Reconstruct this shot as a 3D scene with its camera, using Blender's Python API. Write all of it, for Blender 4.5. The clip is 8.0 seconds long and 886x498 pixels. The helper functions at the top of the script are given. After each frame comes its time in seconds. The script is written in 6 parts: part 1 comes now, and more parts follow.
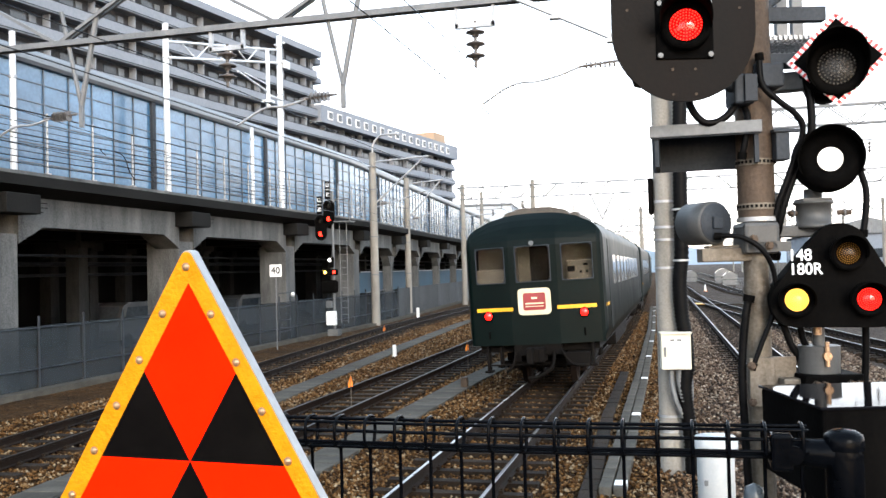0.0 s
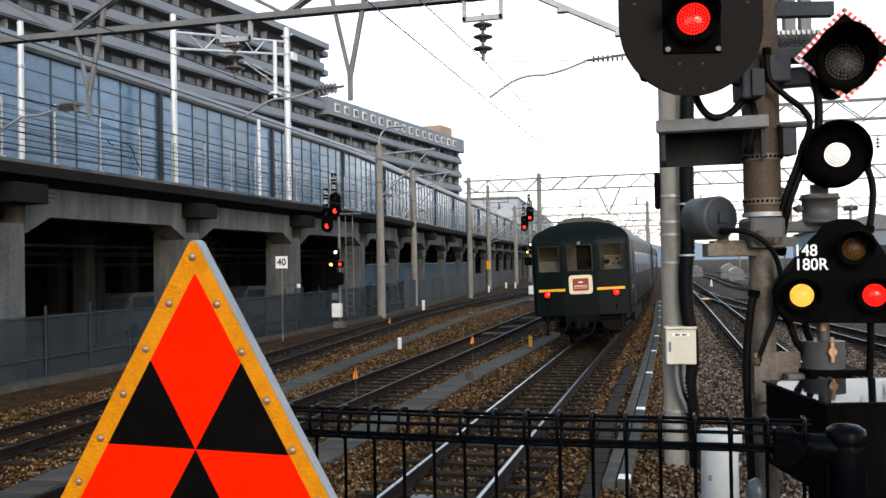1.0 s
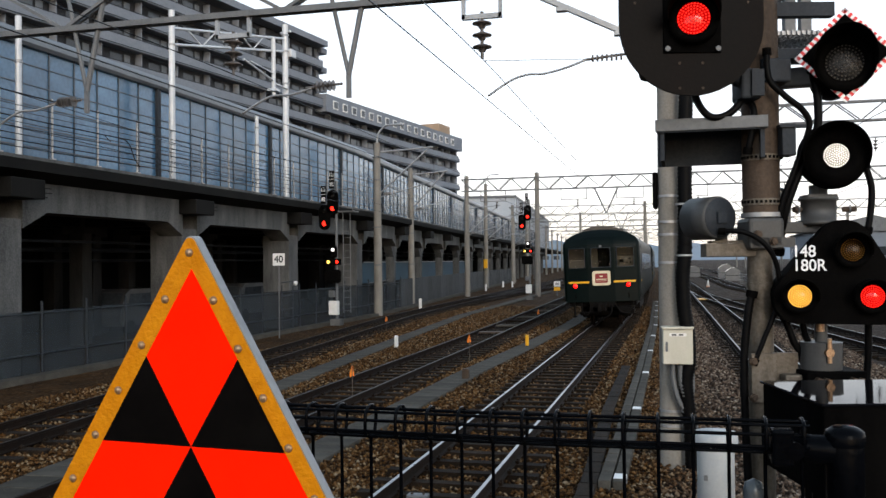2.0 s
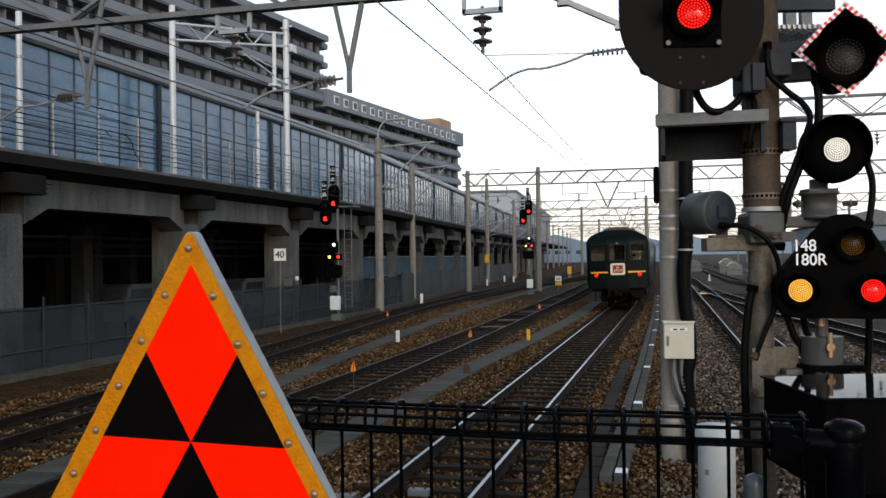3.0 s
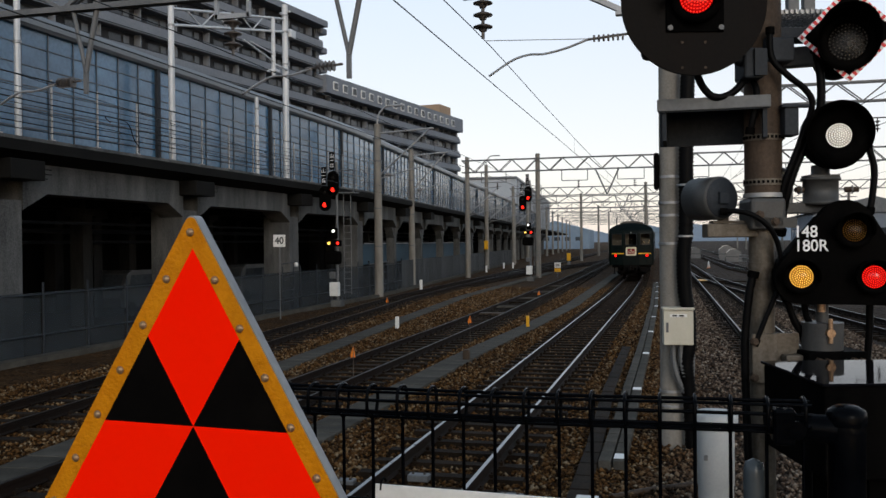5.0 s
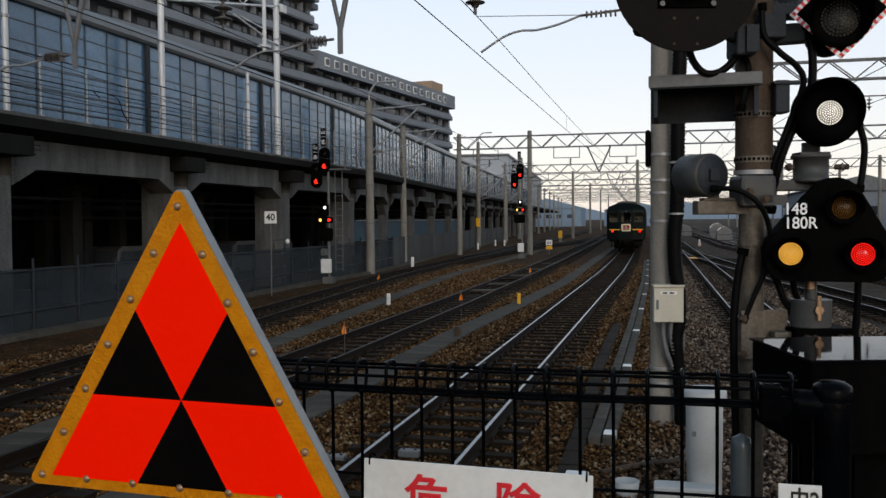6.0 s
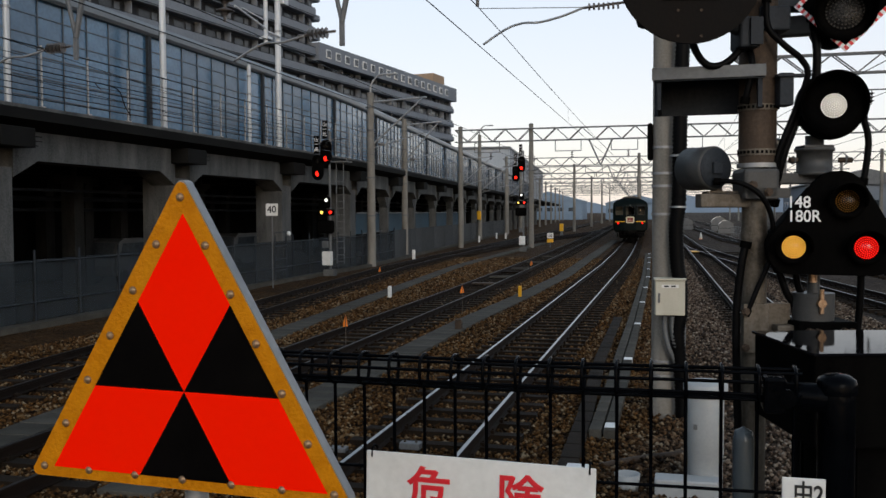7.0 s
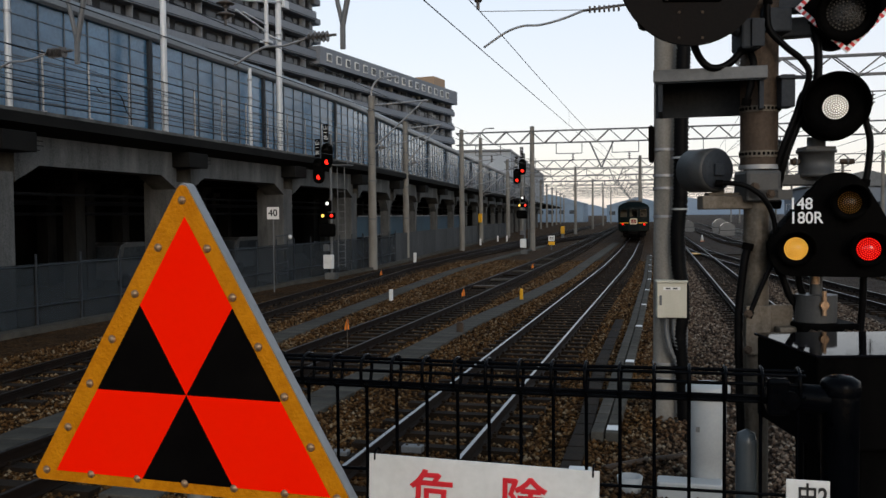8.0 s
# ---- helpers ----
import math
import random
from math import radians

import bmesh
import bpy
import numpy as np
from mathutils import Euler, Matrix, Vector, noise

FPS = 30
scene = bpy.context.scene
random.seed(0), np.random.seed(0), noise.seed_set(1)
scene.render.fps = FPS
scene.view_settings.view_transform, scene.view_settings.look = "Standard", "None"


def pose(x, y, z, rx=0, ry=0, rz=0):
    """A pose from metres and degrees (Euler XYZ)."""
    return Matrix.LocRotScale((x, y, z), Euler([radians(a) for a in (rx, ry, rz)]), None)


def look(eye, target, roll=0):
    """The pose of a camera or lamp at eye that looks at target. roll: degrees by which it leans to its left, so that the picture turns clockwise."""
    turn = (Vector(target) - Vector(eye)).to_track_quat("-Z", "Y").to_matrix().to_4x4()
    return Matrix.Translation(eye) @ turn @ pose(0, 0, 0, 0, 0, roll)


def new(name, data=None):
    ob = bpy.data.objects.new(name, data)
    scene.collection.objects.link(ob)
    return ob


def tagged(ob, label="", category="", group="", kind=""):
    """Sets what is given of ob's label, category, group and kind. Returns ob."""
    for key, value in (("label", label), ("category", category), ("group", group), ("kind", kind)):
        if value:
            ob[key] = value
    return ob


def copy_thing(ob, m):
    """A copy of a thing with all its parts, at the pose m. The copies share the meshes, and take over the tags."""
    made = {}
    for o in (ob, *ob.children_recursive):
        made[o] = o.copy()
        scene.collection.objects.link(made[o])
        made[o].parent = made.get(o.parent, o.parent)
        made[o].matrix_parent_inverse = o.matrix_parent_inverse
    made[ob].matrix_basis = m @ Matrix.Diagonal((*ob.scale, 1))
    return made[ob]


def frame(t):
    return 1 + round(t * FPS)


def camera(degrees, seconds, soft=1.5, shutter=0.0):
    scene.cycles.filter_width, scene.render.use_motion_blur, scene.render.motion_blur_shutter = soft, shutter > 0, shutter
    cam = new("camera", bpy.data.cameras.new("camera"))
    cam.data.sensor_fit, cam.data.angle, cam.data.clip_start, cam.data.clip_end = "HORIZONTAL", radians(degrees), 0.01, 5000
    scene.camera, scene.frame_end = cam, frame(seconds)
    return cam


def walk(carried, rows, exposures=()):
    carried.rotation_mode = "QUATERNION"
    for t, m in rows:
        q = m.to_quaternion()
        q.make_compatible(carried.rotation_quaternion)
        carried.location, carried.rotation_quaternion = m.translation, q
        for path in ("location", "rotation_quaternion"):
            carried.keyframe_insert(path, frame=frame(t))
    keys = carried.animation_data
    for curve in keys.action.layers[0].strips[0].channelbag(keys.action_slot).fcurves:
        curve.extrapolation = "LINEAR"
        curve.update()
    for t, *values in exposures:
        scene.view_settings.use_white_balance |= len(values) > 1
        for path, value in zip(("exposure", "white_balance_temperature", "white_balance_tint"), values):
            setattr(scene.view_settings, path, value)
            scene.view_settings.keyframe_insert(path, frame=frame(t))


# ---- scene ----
cam = camera(52.2, 8.0, soft=1.5)
PATH = [
    (0.0, pose(-0.0026, -0.0020, 2.5853, 91.328, 1.457, 14.339)),
    (0.5, pose(0.0023, -0.0106, 2.5850, 91.163, 1.097, 14.551)),
    (1.0, pose(0.0018, -0.0104, 2.5828, 90.896, 1.003, 14.704)),
    (1.5, pose(-0.0056, -0.0004, 2.5818, 90.869, 0.582, 14.500)),
    (3.0, pose(0.0002, 0.0011, 2.5824, 90.466, 0.687, 14.607)),
    (3.5, pose(0.0000, 0.0000, 2.5800, 90.360, 0.800, 14.600)),
    (4.0, pose(-0.0089, 0.0037, 2.5781, 90.165, 0.563, 14.718)),
    (4.5, pose(-0.0103, 0.0059, 2.5790, 90.068, 0.644, 14.757)),
    (6.0, pose(-0.0031, 0.0113, 2.5736, 88.159, 0.447, 14.040)),
    (6.5, pose(-0.0060, 0.0184, 2.5708, 87.749, 0.384, 14.132)),
    (7.0, pose(-0.0107, 0.0184, 2.5712, 87.703, 0.294, 14.114)),
    (7.5, pose(-0.0150, 0.0222, 2.5696, 87.763, 0.393, 14.092)),
    (8.0, pose(-0.0139, 0.0213, 2.5698, 87.894, 0.476, 14.184)),
]
EXPOSURES = [(0.0, 2.2), (0.5, 1.7), (1.0, 1.23), (1.5, 0.95), (3.0, 0.56), (3.5, 0.36), (4.0, 0.22), (4.5, 0.13),
             (6.0, 0.05), (7.0, 0.05), (8.0, 0.05)]
walk(cam, PATH, EXPOSURES)

# ---- light: dawn sky with thin high cloud ----
world = bpy.data.worlds.new("dawn_sky")
scene.world = world
world.use_nodes = True
wt = world.node_tree
sky = wt.nodes.new("ShaderNodeTexSky")
sky.sky_type, sky.sun_disc = "NISHITA", False
sky.sun_elevation, sky.sun_rotation = radians(14), radians(155)
sky.air_density, sky.dust_density, sky.ozone_density = 1.0, 1.0, 2.0
bg = wt.nodes["Background"]
cloud = wt.nodes.new("ShaderNodeMix")
cloud.data_type = "RGBA"
cloud.inputs["Factor"].default_value = 0.6
tc = wt.nodes.new("ShaderNodeTexCoord")
sep = wt.nodes.new("ShaderNodeSeparateXYZ")
veil = wt.nodes.new("ShaderNodeValToRGB")
veil.color_ramp.elements[0].position, veil.color_ramp.elements[1].position = 0.02, 0.42
high = veil.color_ramp.elements.new(0.85)
high.color = (0.30, 0.38, 0.48, 1)
veil.color_ramp.elements[0].color, veil.color_ramp.elements[1].color = (1.0, 0.87, 0.83, 1), (0.72, 0.87, 1.0, 1)
thin = wt.nodes.new("ShaderNodeVectorMath")
thin.operation = "SCALE"
thin.inputs["Scale"].default_value = 9.6
wt.links.new(tc.outputs["Generated"], sep.inputs[0])
wt.links.new(sep.outputs["Z"], veil.inputs["Fac"])
wt.links.new(veil.outputs["Color"], thin.inputs[0])
wt.links.new(sky.outputs[0], cloud.inputs["A"])
wt.links.new(thin.outputs["Vector"], cloud.inputs["B"])
wt.links.new(cloud.outputs["Result"], bg.inputs["Color"])
bg.inputs["Strength"].default_value = 0.13
sun_data = bpy.data.lights.new("sun", "SUN")
sun_data.energy, sun_data.angle, sun_data.color = 0.95, radians(25), (1.0, 0.92, 0.84)
sun = new("sun", sun_data)
sun.matrix_world = look((8, -18, 8), (0, 0, 0))


# ---- materials ----
def surface(name, dark, light, rough=0.7, metal=0.0, scale=4.0, bump=0.15, grain=60.0, vary=0.0, streak=0.0, coat=0.0, gloss=0.3):
    """A surface with stains, grain and fine relief between two colours."""
    m = bpy.data.materials.new(name)
    m.use_nodes = True
    nt = m.node_tree
    n, l = nt.nodes, nt.links
    b = n["Principled BSDF"]
    tc = n.new("ShaderNodeTexCoord")
    big = n.new("ShaderNodeTexNoise")
    big.inputs["Scale"].default_value, big.inputs["Detail"].default_value = scale, 6
    big.inputs["Roughness"].default_value = 0.65
    if streak:
        mp = n.new("ShaderNodeMapping")
        mp.inputs["Scale"].default_value = (1, 1, streak)
        l.new(tc.outputs["Object"], mp.inputs["Vector"])
        l.new(mp.outputs["Vector"], big.inputs["Vector"])
    else:
        l.new(tc.outputs["Object"], big.inputs["Vector"])
    small = n.new("ShaderNodeTexNoise")
    small.inputs["Scale"].default_value, small.inputs["Detail"].default_value = grain, 3
    l.new(tc.outputs["Object"], small.inputs["Vector"])
    add = n.new("ShaderNodeMath")
    add.operation = "MULTIPLY_ADD"
    l.new(small.outputs["Fac"], add.inputs[0])
    add.inputs[1].default_value = 0.45
    l.new(big.outputs["Fac"], add.inputs[2])
    ramp = n.new("ShaderNodeValToRGB")
    ramp.color_ramp.elements[0].position, ramp.color_ramp.elements[1].position = 0.5, 0.95
    ramp.color_ramp.elements[0].color, ramp.color_ramp.elements[1].color = (*dark, 1), (*light, 1)
    l.new(add.outputs[0], ramp.inputs["Fac"])
    out = ramp.outputs["Color"]
    if vary:
        info = n.new("ShaderNodeObjectInfo")
        hsv = n.new("ShaderNodeHueSaturation")
        mr = n.new("ShaderNodeMapRange")
        mr.inputs["To Min"].default_value, mr.inputs["To Max"].default_value = 1 - vary, 1 + vary
        l.new(info.outputs["Random"], mr.inputs["Value"])
        l.new(mr.outputs[0], hsv.inputs["Value"])
        l.new(out, hsv.inputs["Color"])
        out = hsv.outputs["Color"]
    l.new(out, b.inputs["Base Color"])
    b.inputs["Roughness"].default_value, b.inputs["Metallic"].default_value = rough, metal
    b.inputs["Coat Weight"].default_value = coat
    b.inputs["Specular IOR Level"].default_value = gloss
    rr = n.new("ShaderNodeMapRange")
    rr.inputs["To Min"].default_value, rr.inputs["To Max"].default_value = max(0.02, rough - 0.12), min(1, rough + min(rough, 0.12))
    l.new(big.outputs["Fac"], rr.inputs["Value"])
    l.new(rr.outputs[0], b.inputs["Roughness"])
    bp = n.new("ShaderNodeBump")
    bp.inputs["Strength"].default_value, bp.inputs["Distance"].default_value = bump, 0.01
    l.new(small.outputs["Fac"], bp.inputs["Height"])
    l.new(bp.outputs["Normal"], b.inputs["Normal"])
    return m


def glow(name, colour, strength):
    """A lit lens or lamp."""
    m = bpy.data.materials.new(name)
    m.use_nodes = True
    b = m.node_tree.nodes["Principled BSDF"]
    b.inputs["Base Color"].default_value = (*[c * 0.3 for c in colour], 1)
    b.inputs["Roughness"].default_value = 0.15
    b.inputs["Emission Color"].default_value = (*colour, 1)
    b.inputs["Emission Strength"].default_value = strength
    return m


def grey_towards_yard(n, l, colour, value):
    """Fresh grey stone towards the yard, iron-stained brown beside the running lines."""
    tc = n.new("ShaderNodeTexCoord")
    sx = n.new("ShaderNodeSeparateXYZ")
    l.new(tc.outputs["Object"], sx.inputs[0])
    wob = n.new("ShaderNodeTexNoise")
    wob.inputs["Scale"].default_value, wob.inputs["Detail"].default_value = 0.7, 4
    l.new(tc.outputs["Object"], wob.inputs["Vector"])
    shift = n.new("ShaderNodeMath")
    shift.operation = "MULTIPLY_ADD"
    shift.inputs[1].default_value = 1.6
    l.new(wob.outputs["Fac"], shift.inputs[0])
    l.new(sx.outputs["X"], shift.inputs[2])
    hsv = n.new("ShaderNodeHueSaturation")
    for name, a, b in (("Saturation", 1.0, 0.6), ("Value", 1.0, value)):
        mr = n.new("ShaderNodeMapRange")
        mr.inputs["From Min"].default_value, mr.inputs["From Max"].default_value = 0.1, 1.5
        mr.inputs["To Min"].default_value, mr.inputs["To Max"].default_value = a, b
        l.new(shift.outputs[0], mr.inputs["Value"])
        l.new(mr.outputs[0], hsv.inputs[name])
    l.new(colour, hsv.inputs["Color"])
    return hsv.outputs["Color"]


def tint_by(n, l, b, fac, stops):
    """Multiply a surface's stains by one of several stone colours."""
    ramp = n.new("ShaderNodeValToRGB")
    e = ramp.color_ramp.elements
    while len(e) < len(stops):
        e.new(0.5)
    for k, (p, c) in enumerate(stops):
        e[k].position, e[k].color = p, (*c, 1)
    l.new(fac, ramp.inputs["Fac"])
    mul = n.new("ShaderNodeMix")
    mul.data_type, mul.blend_type = "RGBA", "MULTIPLY"
    mul.inputs["Factor"].default_value = 1.0
    l.new(b.inputs["Base Color"].links[0].from_socket, mul.inputs["A"])
    l.new(ramp.outputs["Color"], mul.inputs["B"])
    return mul.outputs["Result"]


STONE_TINTS = [(0.0, (0.010, 0.006, 0.003)), (0.35, (0.050, 0.023, 0.007)), (0.65, (0.105, 0.050, 0.016)), (0.86, (0.155, 0.094, 0.042)), (1.0, (0.24, 0.185, 0.12))]


def ballast_material():
    m = surface("ballast", (0.22, 0.22, 0.22), (0.72, 0.72, 0.72), 0.9, 0, 0.5, 0.0, 7.0, gloss=0.08)
    n, l = m.node_tree.nodes, m.node_tree.links
    b = n["Principled BSDF"]
    tc = n.new("ShaderNodeTexCoord")
    v = n.new("ShaderNodeTexVoronoi")
    v.inputs["Scale"].default_value = 17.0
    l.new(tc.outputs["Object"], v.inputs["Vector"])
    bw = n.new("ShaderNodeRGBToBW")
    l.new(v.outputs["Color"], bw.inputs["Color"])
    l.new(grey_towards_yard(n, l, tint_by(n, l, b, bw.outputs[0], STONE_TINTS), 1.0), b.inputs["Base Color"])
    bp = n.new("ShaderNodeBump")
    bp.inputs["Strength"].default_value, bp.inputs["Distance"].default_value = 1.0, 0.04
    bp.invert = True
    l.new(v.outputs["Distance"], bp.inputs["Height"])
    l.new(bp.outputs["Normal"], b.inputs["Normal"])
    return m


def stone_material():
    m = surface("ballast_stone", (0.55, 0.55, 0.55), (1.15, 1.15, 1.15), 0.9, 0, 0.6, 0.2, 40.0, gloss=0.08)
    n, l = m.node_tree.nodes, m.node_tree.links
    b = n["Principled BSDF"]
    geo = n.new("ShaderNodeNewGeometry")
    l.new(grey_towards_yard(n, l, tint_by(n, l, b, geo.outputs["Random Per Island"], STONE_TINTS), 1.2), b.inputs["Base Color"])
    return m


def mesh_net_material():
    """Dusty woven netting: partly see-through."""
    m = surface("netting", (0.012, 0.017, 0.021), (0.036, 0.046, 0.054), 0.8, 0, 1.5, 0.2, 30.0)
    n, l = m.node_tree.nodes, m.node_tree.links
    b, out = n["Principled BSDF"], n["Material Output"]
    tr = n.new("ShaderNodeBsdfTransparent")
    mix = n.new("ShaderNodeMixShader")
    mix.inputs[0].default_value = 0.5
    l.new(tr.outputs[0], mix.inputs[1])
    l.new(b.outputs[0], mix.inputs[2])
    l.new(mix.outputs[0], out.inputs["Surface"])
    return m


def striped(name, a, b_, scale):
    """Diagonal two-colour stripes."""
    m = bpy.data.materials.new(name)
    m.use_nodes = True
    n, l = m.node_tree.nodes, m.node_tree.links
    tc = n.new("ShaderNodeTexCoord")
    w = n.new("ShaderNodeTexWave")
    w.wave_type, w.bands_direction = "BANDS", "X"
    w.inputs["Scale"].default_value = scale
    l.new(tc.outputs["Object"], w.inputs["Vector"])
    r = n.new("ShaderNodeValToRGB")
    r.color_ramp.interpolation = "CONSTANT"
    r.color_ramp.elements[1].position = 0.5
    r.color_ramp.elements[0].color, r.color_ramp.elements[1].color = (*a, 1), (*b_, 1)
    l.new(w.outputs["Fac"], r.inputs["Fac"])
    l.new(r.outputs["Color"], n["Principled BSDF"].inputs["Base Color"])
    n["Principled BSDF"].inputs["Roughness"].default_value = 0.45
    return m


BALLAST, STONE, NET = ballast_material(), stone_material(), mesh_net_material()
CONCRETE = surface("weathered_concrete", (0.026, 0.028, 0.030), (0.135, 0.135, 0.13), 0.85, 0, 1.1, 0.25, 25, streak=0.2, gloss=0.12)
# shade under the deck is mixed into the next two concrete colours
INNER_CONCRETE = surface("inner_shade_concrete", (0.012, 0.0125, 0.013), (0.058, 0.058, 0.055), 0.9, 0, 1.0, 0.25, 25, streak=0.2, gloss=0.08)
SHADE_CONCRETE = surface("stained_shade_concrete", (0.004447, 0.00432, 0.004129), (0.01143, 0.01112, 0.01048), 0.9, 0, 0.8, 0.3, 20, streak=0.3, gloss=0.08)
POLE_CONCRETE = surface("pole_concrete", (0.1142, 0.1047, 0.0904), (0.219, 0.2046, 0.1809), 0.8, 0, 2.5, 0.3, 40, streak=0.3)
PATH_CONCRETE = surface("path_concrete", (0.034, 0.031, 0.026), (0.082, 0.075, 0.063), 0.85, 0, 1.5, 0.3, 40, vary=0.18, gloss=0.05)
SLEEPER = surface("sleeper_concrete", (0.005344, 0.003375, 0.002025), (0.02025, 0.01322, 0.00816), 0.9, 0, 2.5, 0.4, 50, vary=0.25, gloss=0.1)
WOOD_SLEEPER = surface("tarred_timber", (0.00525, 0.00345, 0.00225), (0.0225, 0.015, 0.009375), 0.85, 0, 5, 0.5, 60, vary=0.3, gloss=0.1)
RAIL_RUST = surface("rusty_rail", (0.004435, 0.002621, 0.001814), (0.01512, 0.008466, 0.005242), 0.75, 0.2, 3, 0.3, 50, gloss=0.1)
RAIL_STEEL = surface("polished_rail", (0.1821, 0.1821, 0.1907), (0.2688, 0.2688, 0.2774), 0.3, 1.0, 2, 0.05, 40)
RAIL_WORN = surface("worn_rail_head", (0.12, 0.11, 0.105), (0.25, 0.235, 0.22), 0.4, 0.9, 2, 0.1, 40)
RAIL_DULL = surface("dull_rail_head", (0.009383, 0.006573, 0.005255), (0.02252, 0.01595, 0.0122), 0.5, 0.6, 2, 0.1, 40, gloss=0.1)
GALV = surface("galvanised_steel", (0.2124, 0.2174, 0.2225), (0.3338, 0.3388, 0.3439), 0.45, 0.55, 3, 0.1, 50, streak=0.3)
GREY_STEEL = surface("grey_painted_steel", (0.0808, 0.08416, 0.08752), (0.1414, 0.1447, 0.1481), 0.55, 0.2, 3, 0.1, 40, streak=0.4)
WHITE_STEEL = surface("white_steel_mast", (0.3974, 0.4118, 0.4263), (0.578, 0.5924, 0.6069), 0.45, 0.2, 3, 0.1, 40, streak=0.3)
PALE_METAL = surface("pale_sheet_metal", (0.1155, 0.1271, 0.1386), (0.1525, 0.164, 0.1756), 0.4, 0.3, 1, 0.05, 20)
RUSTY_STEEL = surface("rust_brown_steel", (0.0216, 0.0144, 0.0096), (0.0768, 0.0528, 0.036), 0.7, 0.3, 6, 0.4, 60, streak=0.3)
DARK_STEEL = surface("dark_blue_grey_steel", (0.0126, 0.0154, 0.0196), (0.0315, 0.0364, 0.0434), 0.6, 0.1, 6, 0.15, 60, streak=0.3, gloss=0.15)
CAST_GREY = surface("grey_cast_housing", (0.03744, 0.03744, 0.03744), (0.0576, 0.0576, 0.05616), 0.5, 0.1, 8, 0.1, 90)
TAN_STEEL = surface("dirty_grey_steel", (0.04253, 0.03024, 0.0189), (0.1418, 0.1247, 0.1021), 0.55, 0.35, 7, 0.25, 60, streak=0.25)
BLACK_PAINT = surface("matt_black_paint", (0.00108, 0.00108, 0.0012), (0.0042, 0.0039, 0.0036), 0.55, 0, 5, 0.1, 60, streak=0.25, gloss=0.004)
BLACK_RUBBER = surface("black_rubber", (0.00108, 0.00108, 0.00126), (0.00324, 0.00324, 0.00342), 0.5, 0, 10, 0.1, 80, gloss=0.06)
BLACK_GLOSS = surface("glossy_black_cabinet", (0.002, 0.002, 0.0026), (0.004, 0.004, 0.005), 0.03, 0, 2, 0.01, 20, gloss=0.025)
BLACK_WIRE = surface("black_coated_wire", (0.0006, 0.00078, 0.0012), (0.00156, 0.00192, 0.00276), 0.22, 0, 12, 0.1, 80, gloss=0.035)
DARK_BROWN = surface("weathered_signal_board", (0.000956, 0.000717, 0.0006695), (0.005735, 0.003825, 0.003108), 0.55, 0, 4, 0.15, 50, streak=0.2, gloss=0.06)
BLUE_STEEL = surface("blue_grey_window_bar", (0.045, 0.06, 0.078), (0.09, 0.11, 0.135), 0.45, 0.2, 3, 0.1, 40, streak=0.4)
GLASS_PANE = surface("blue_glass_pane", (0.0224, 0.07056, 0.1368), (0.0728, 0.1646, 0.268), 0.16, 0.0, 0.5, 0.02, 8, vary=0.25, streak=3, gloss=0.6)
DARK_GLASS = surface("dark_window_glass", (0.03, 0.035, 0.04), (0.07, 0.08, 0.09), 0.12, 0, 0.6, 0.0, 10, vary=0.5)
BUILDING = surface("apartment_render", (0.1269, 0.142, 0.1675), (0.1886, 0.2082, 0.2362), 0.85, 0, 0.08, 0.1, 3)
BUILDING_TAN = surface("tan_tile_cladding", (0.252, 0.174, 0.114), (0.312, 0.228, 0.156), 0.8, 0, 0.2, 0.1, 6)
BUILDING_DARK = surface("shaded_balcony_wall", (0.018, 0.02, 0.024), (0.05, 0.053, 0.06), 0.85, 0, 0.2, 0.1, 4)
TRAIN_GREEN = surface("deep_green_coach_paint", (0.0008191, 0.002731, 0.002458), (0.001776, 0.004916, 0.004233), 0.42, 0, 1.2, 0.02, 30, gloss=0.07)
TRAIN_ROOF = surface("sooty_coach_roof", (0.042, 0.035, 0.0294), (0.091, 0.077, 0.063), 0.75, 0, 1.5, 0.2, 30)
TRAIN_UNDER = surface("sooty_underframe", (0.0012, 0.00096, 0.00084), (0.006, 0.00456, 0.0036), 0.8, 0.2, 4, 0.4, 50, gloss=0.1)
YELLOW = surface("yellow_paint", (0.55, 0.27, 0.008), (0.68, 0.36, 0.015), 0.45, 0, 4, 0.05, 60)
CREAM = surface("cream_paint", (0.50, 0.42, 0.28), (0.62, 0.54, 0.38), 0.5, 0, 4, 0.05, 60)
CAB_CREAM = surface("cab_interior_cream", (0.04914, 0.03978, 0.02574), (0.07255, 0.06085, 0.04212), 0.7, 0, 2, 0.1, 30)
SIGN_AMBER = surface("amber_reflective_sheet", (0.40, 0.135, 0.002), (0.55, 0.205, 0.005), 0.42, 0, 18, 0.35, 140, gloss=0.06)
SIGN_RED = surface("fluorescent_red_sheet", (0.95, 0.0085, 0.0005), (0.97, 0.0125, 0.0008), 0.5, 0, 6, 0.03, 120, gloss=0.0)
SIGN_BLACK = surface("black_sheet", (0.00144, 0.0012, 0.0012), (0.00336, 0.00288, 0.00264), 0.45, 0, 10, 0.05, 100, gloss=0.02)
RIVET = surface("rusty_rivet", (0.16, 0.08, 0.04), (0.45, 0.30, 0.18), 0.45, 0.7, 60, 0.3, 200)
WHITE_PLATE = surface("white_enamel_plate", (0.561, 0.561, 0.544), (0.68, 0.68, 0.663), 0.4, 0, 5, 0.05, 50)
RED_INK = surface("red_lettering", (0.52, 0.012, 0.02), (0.62, 0.02, 0.03), 0.5, 0, 8, 0.0, 60)
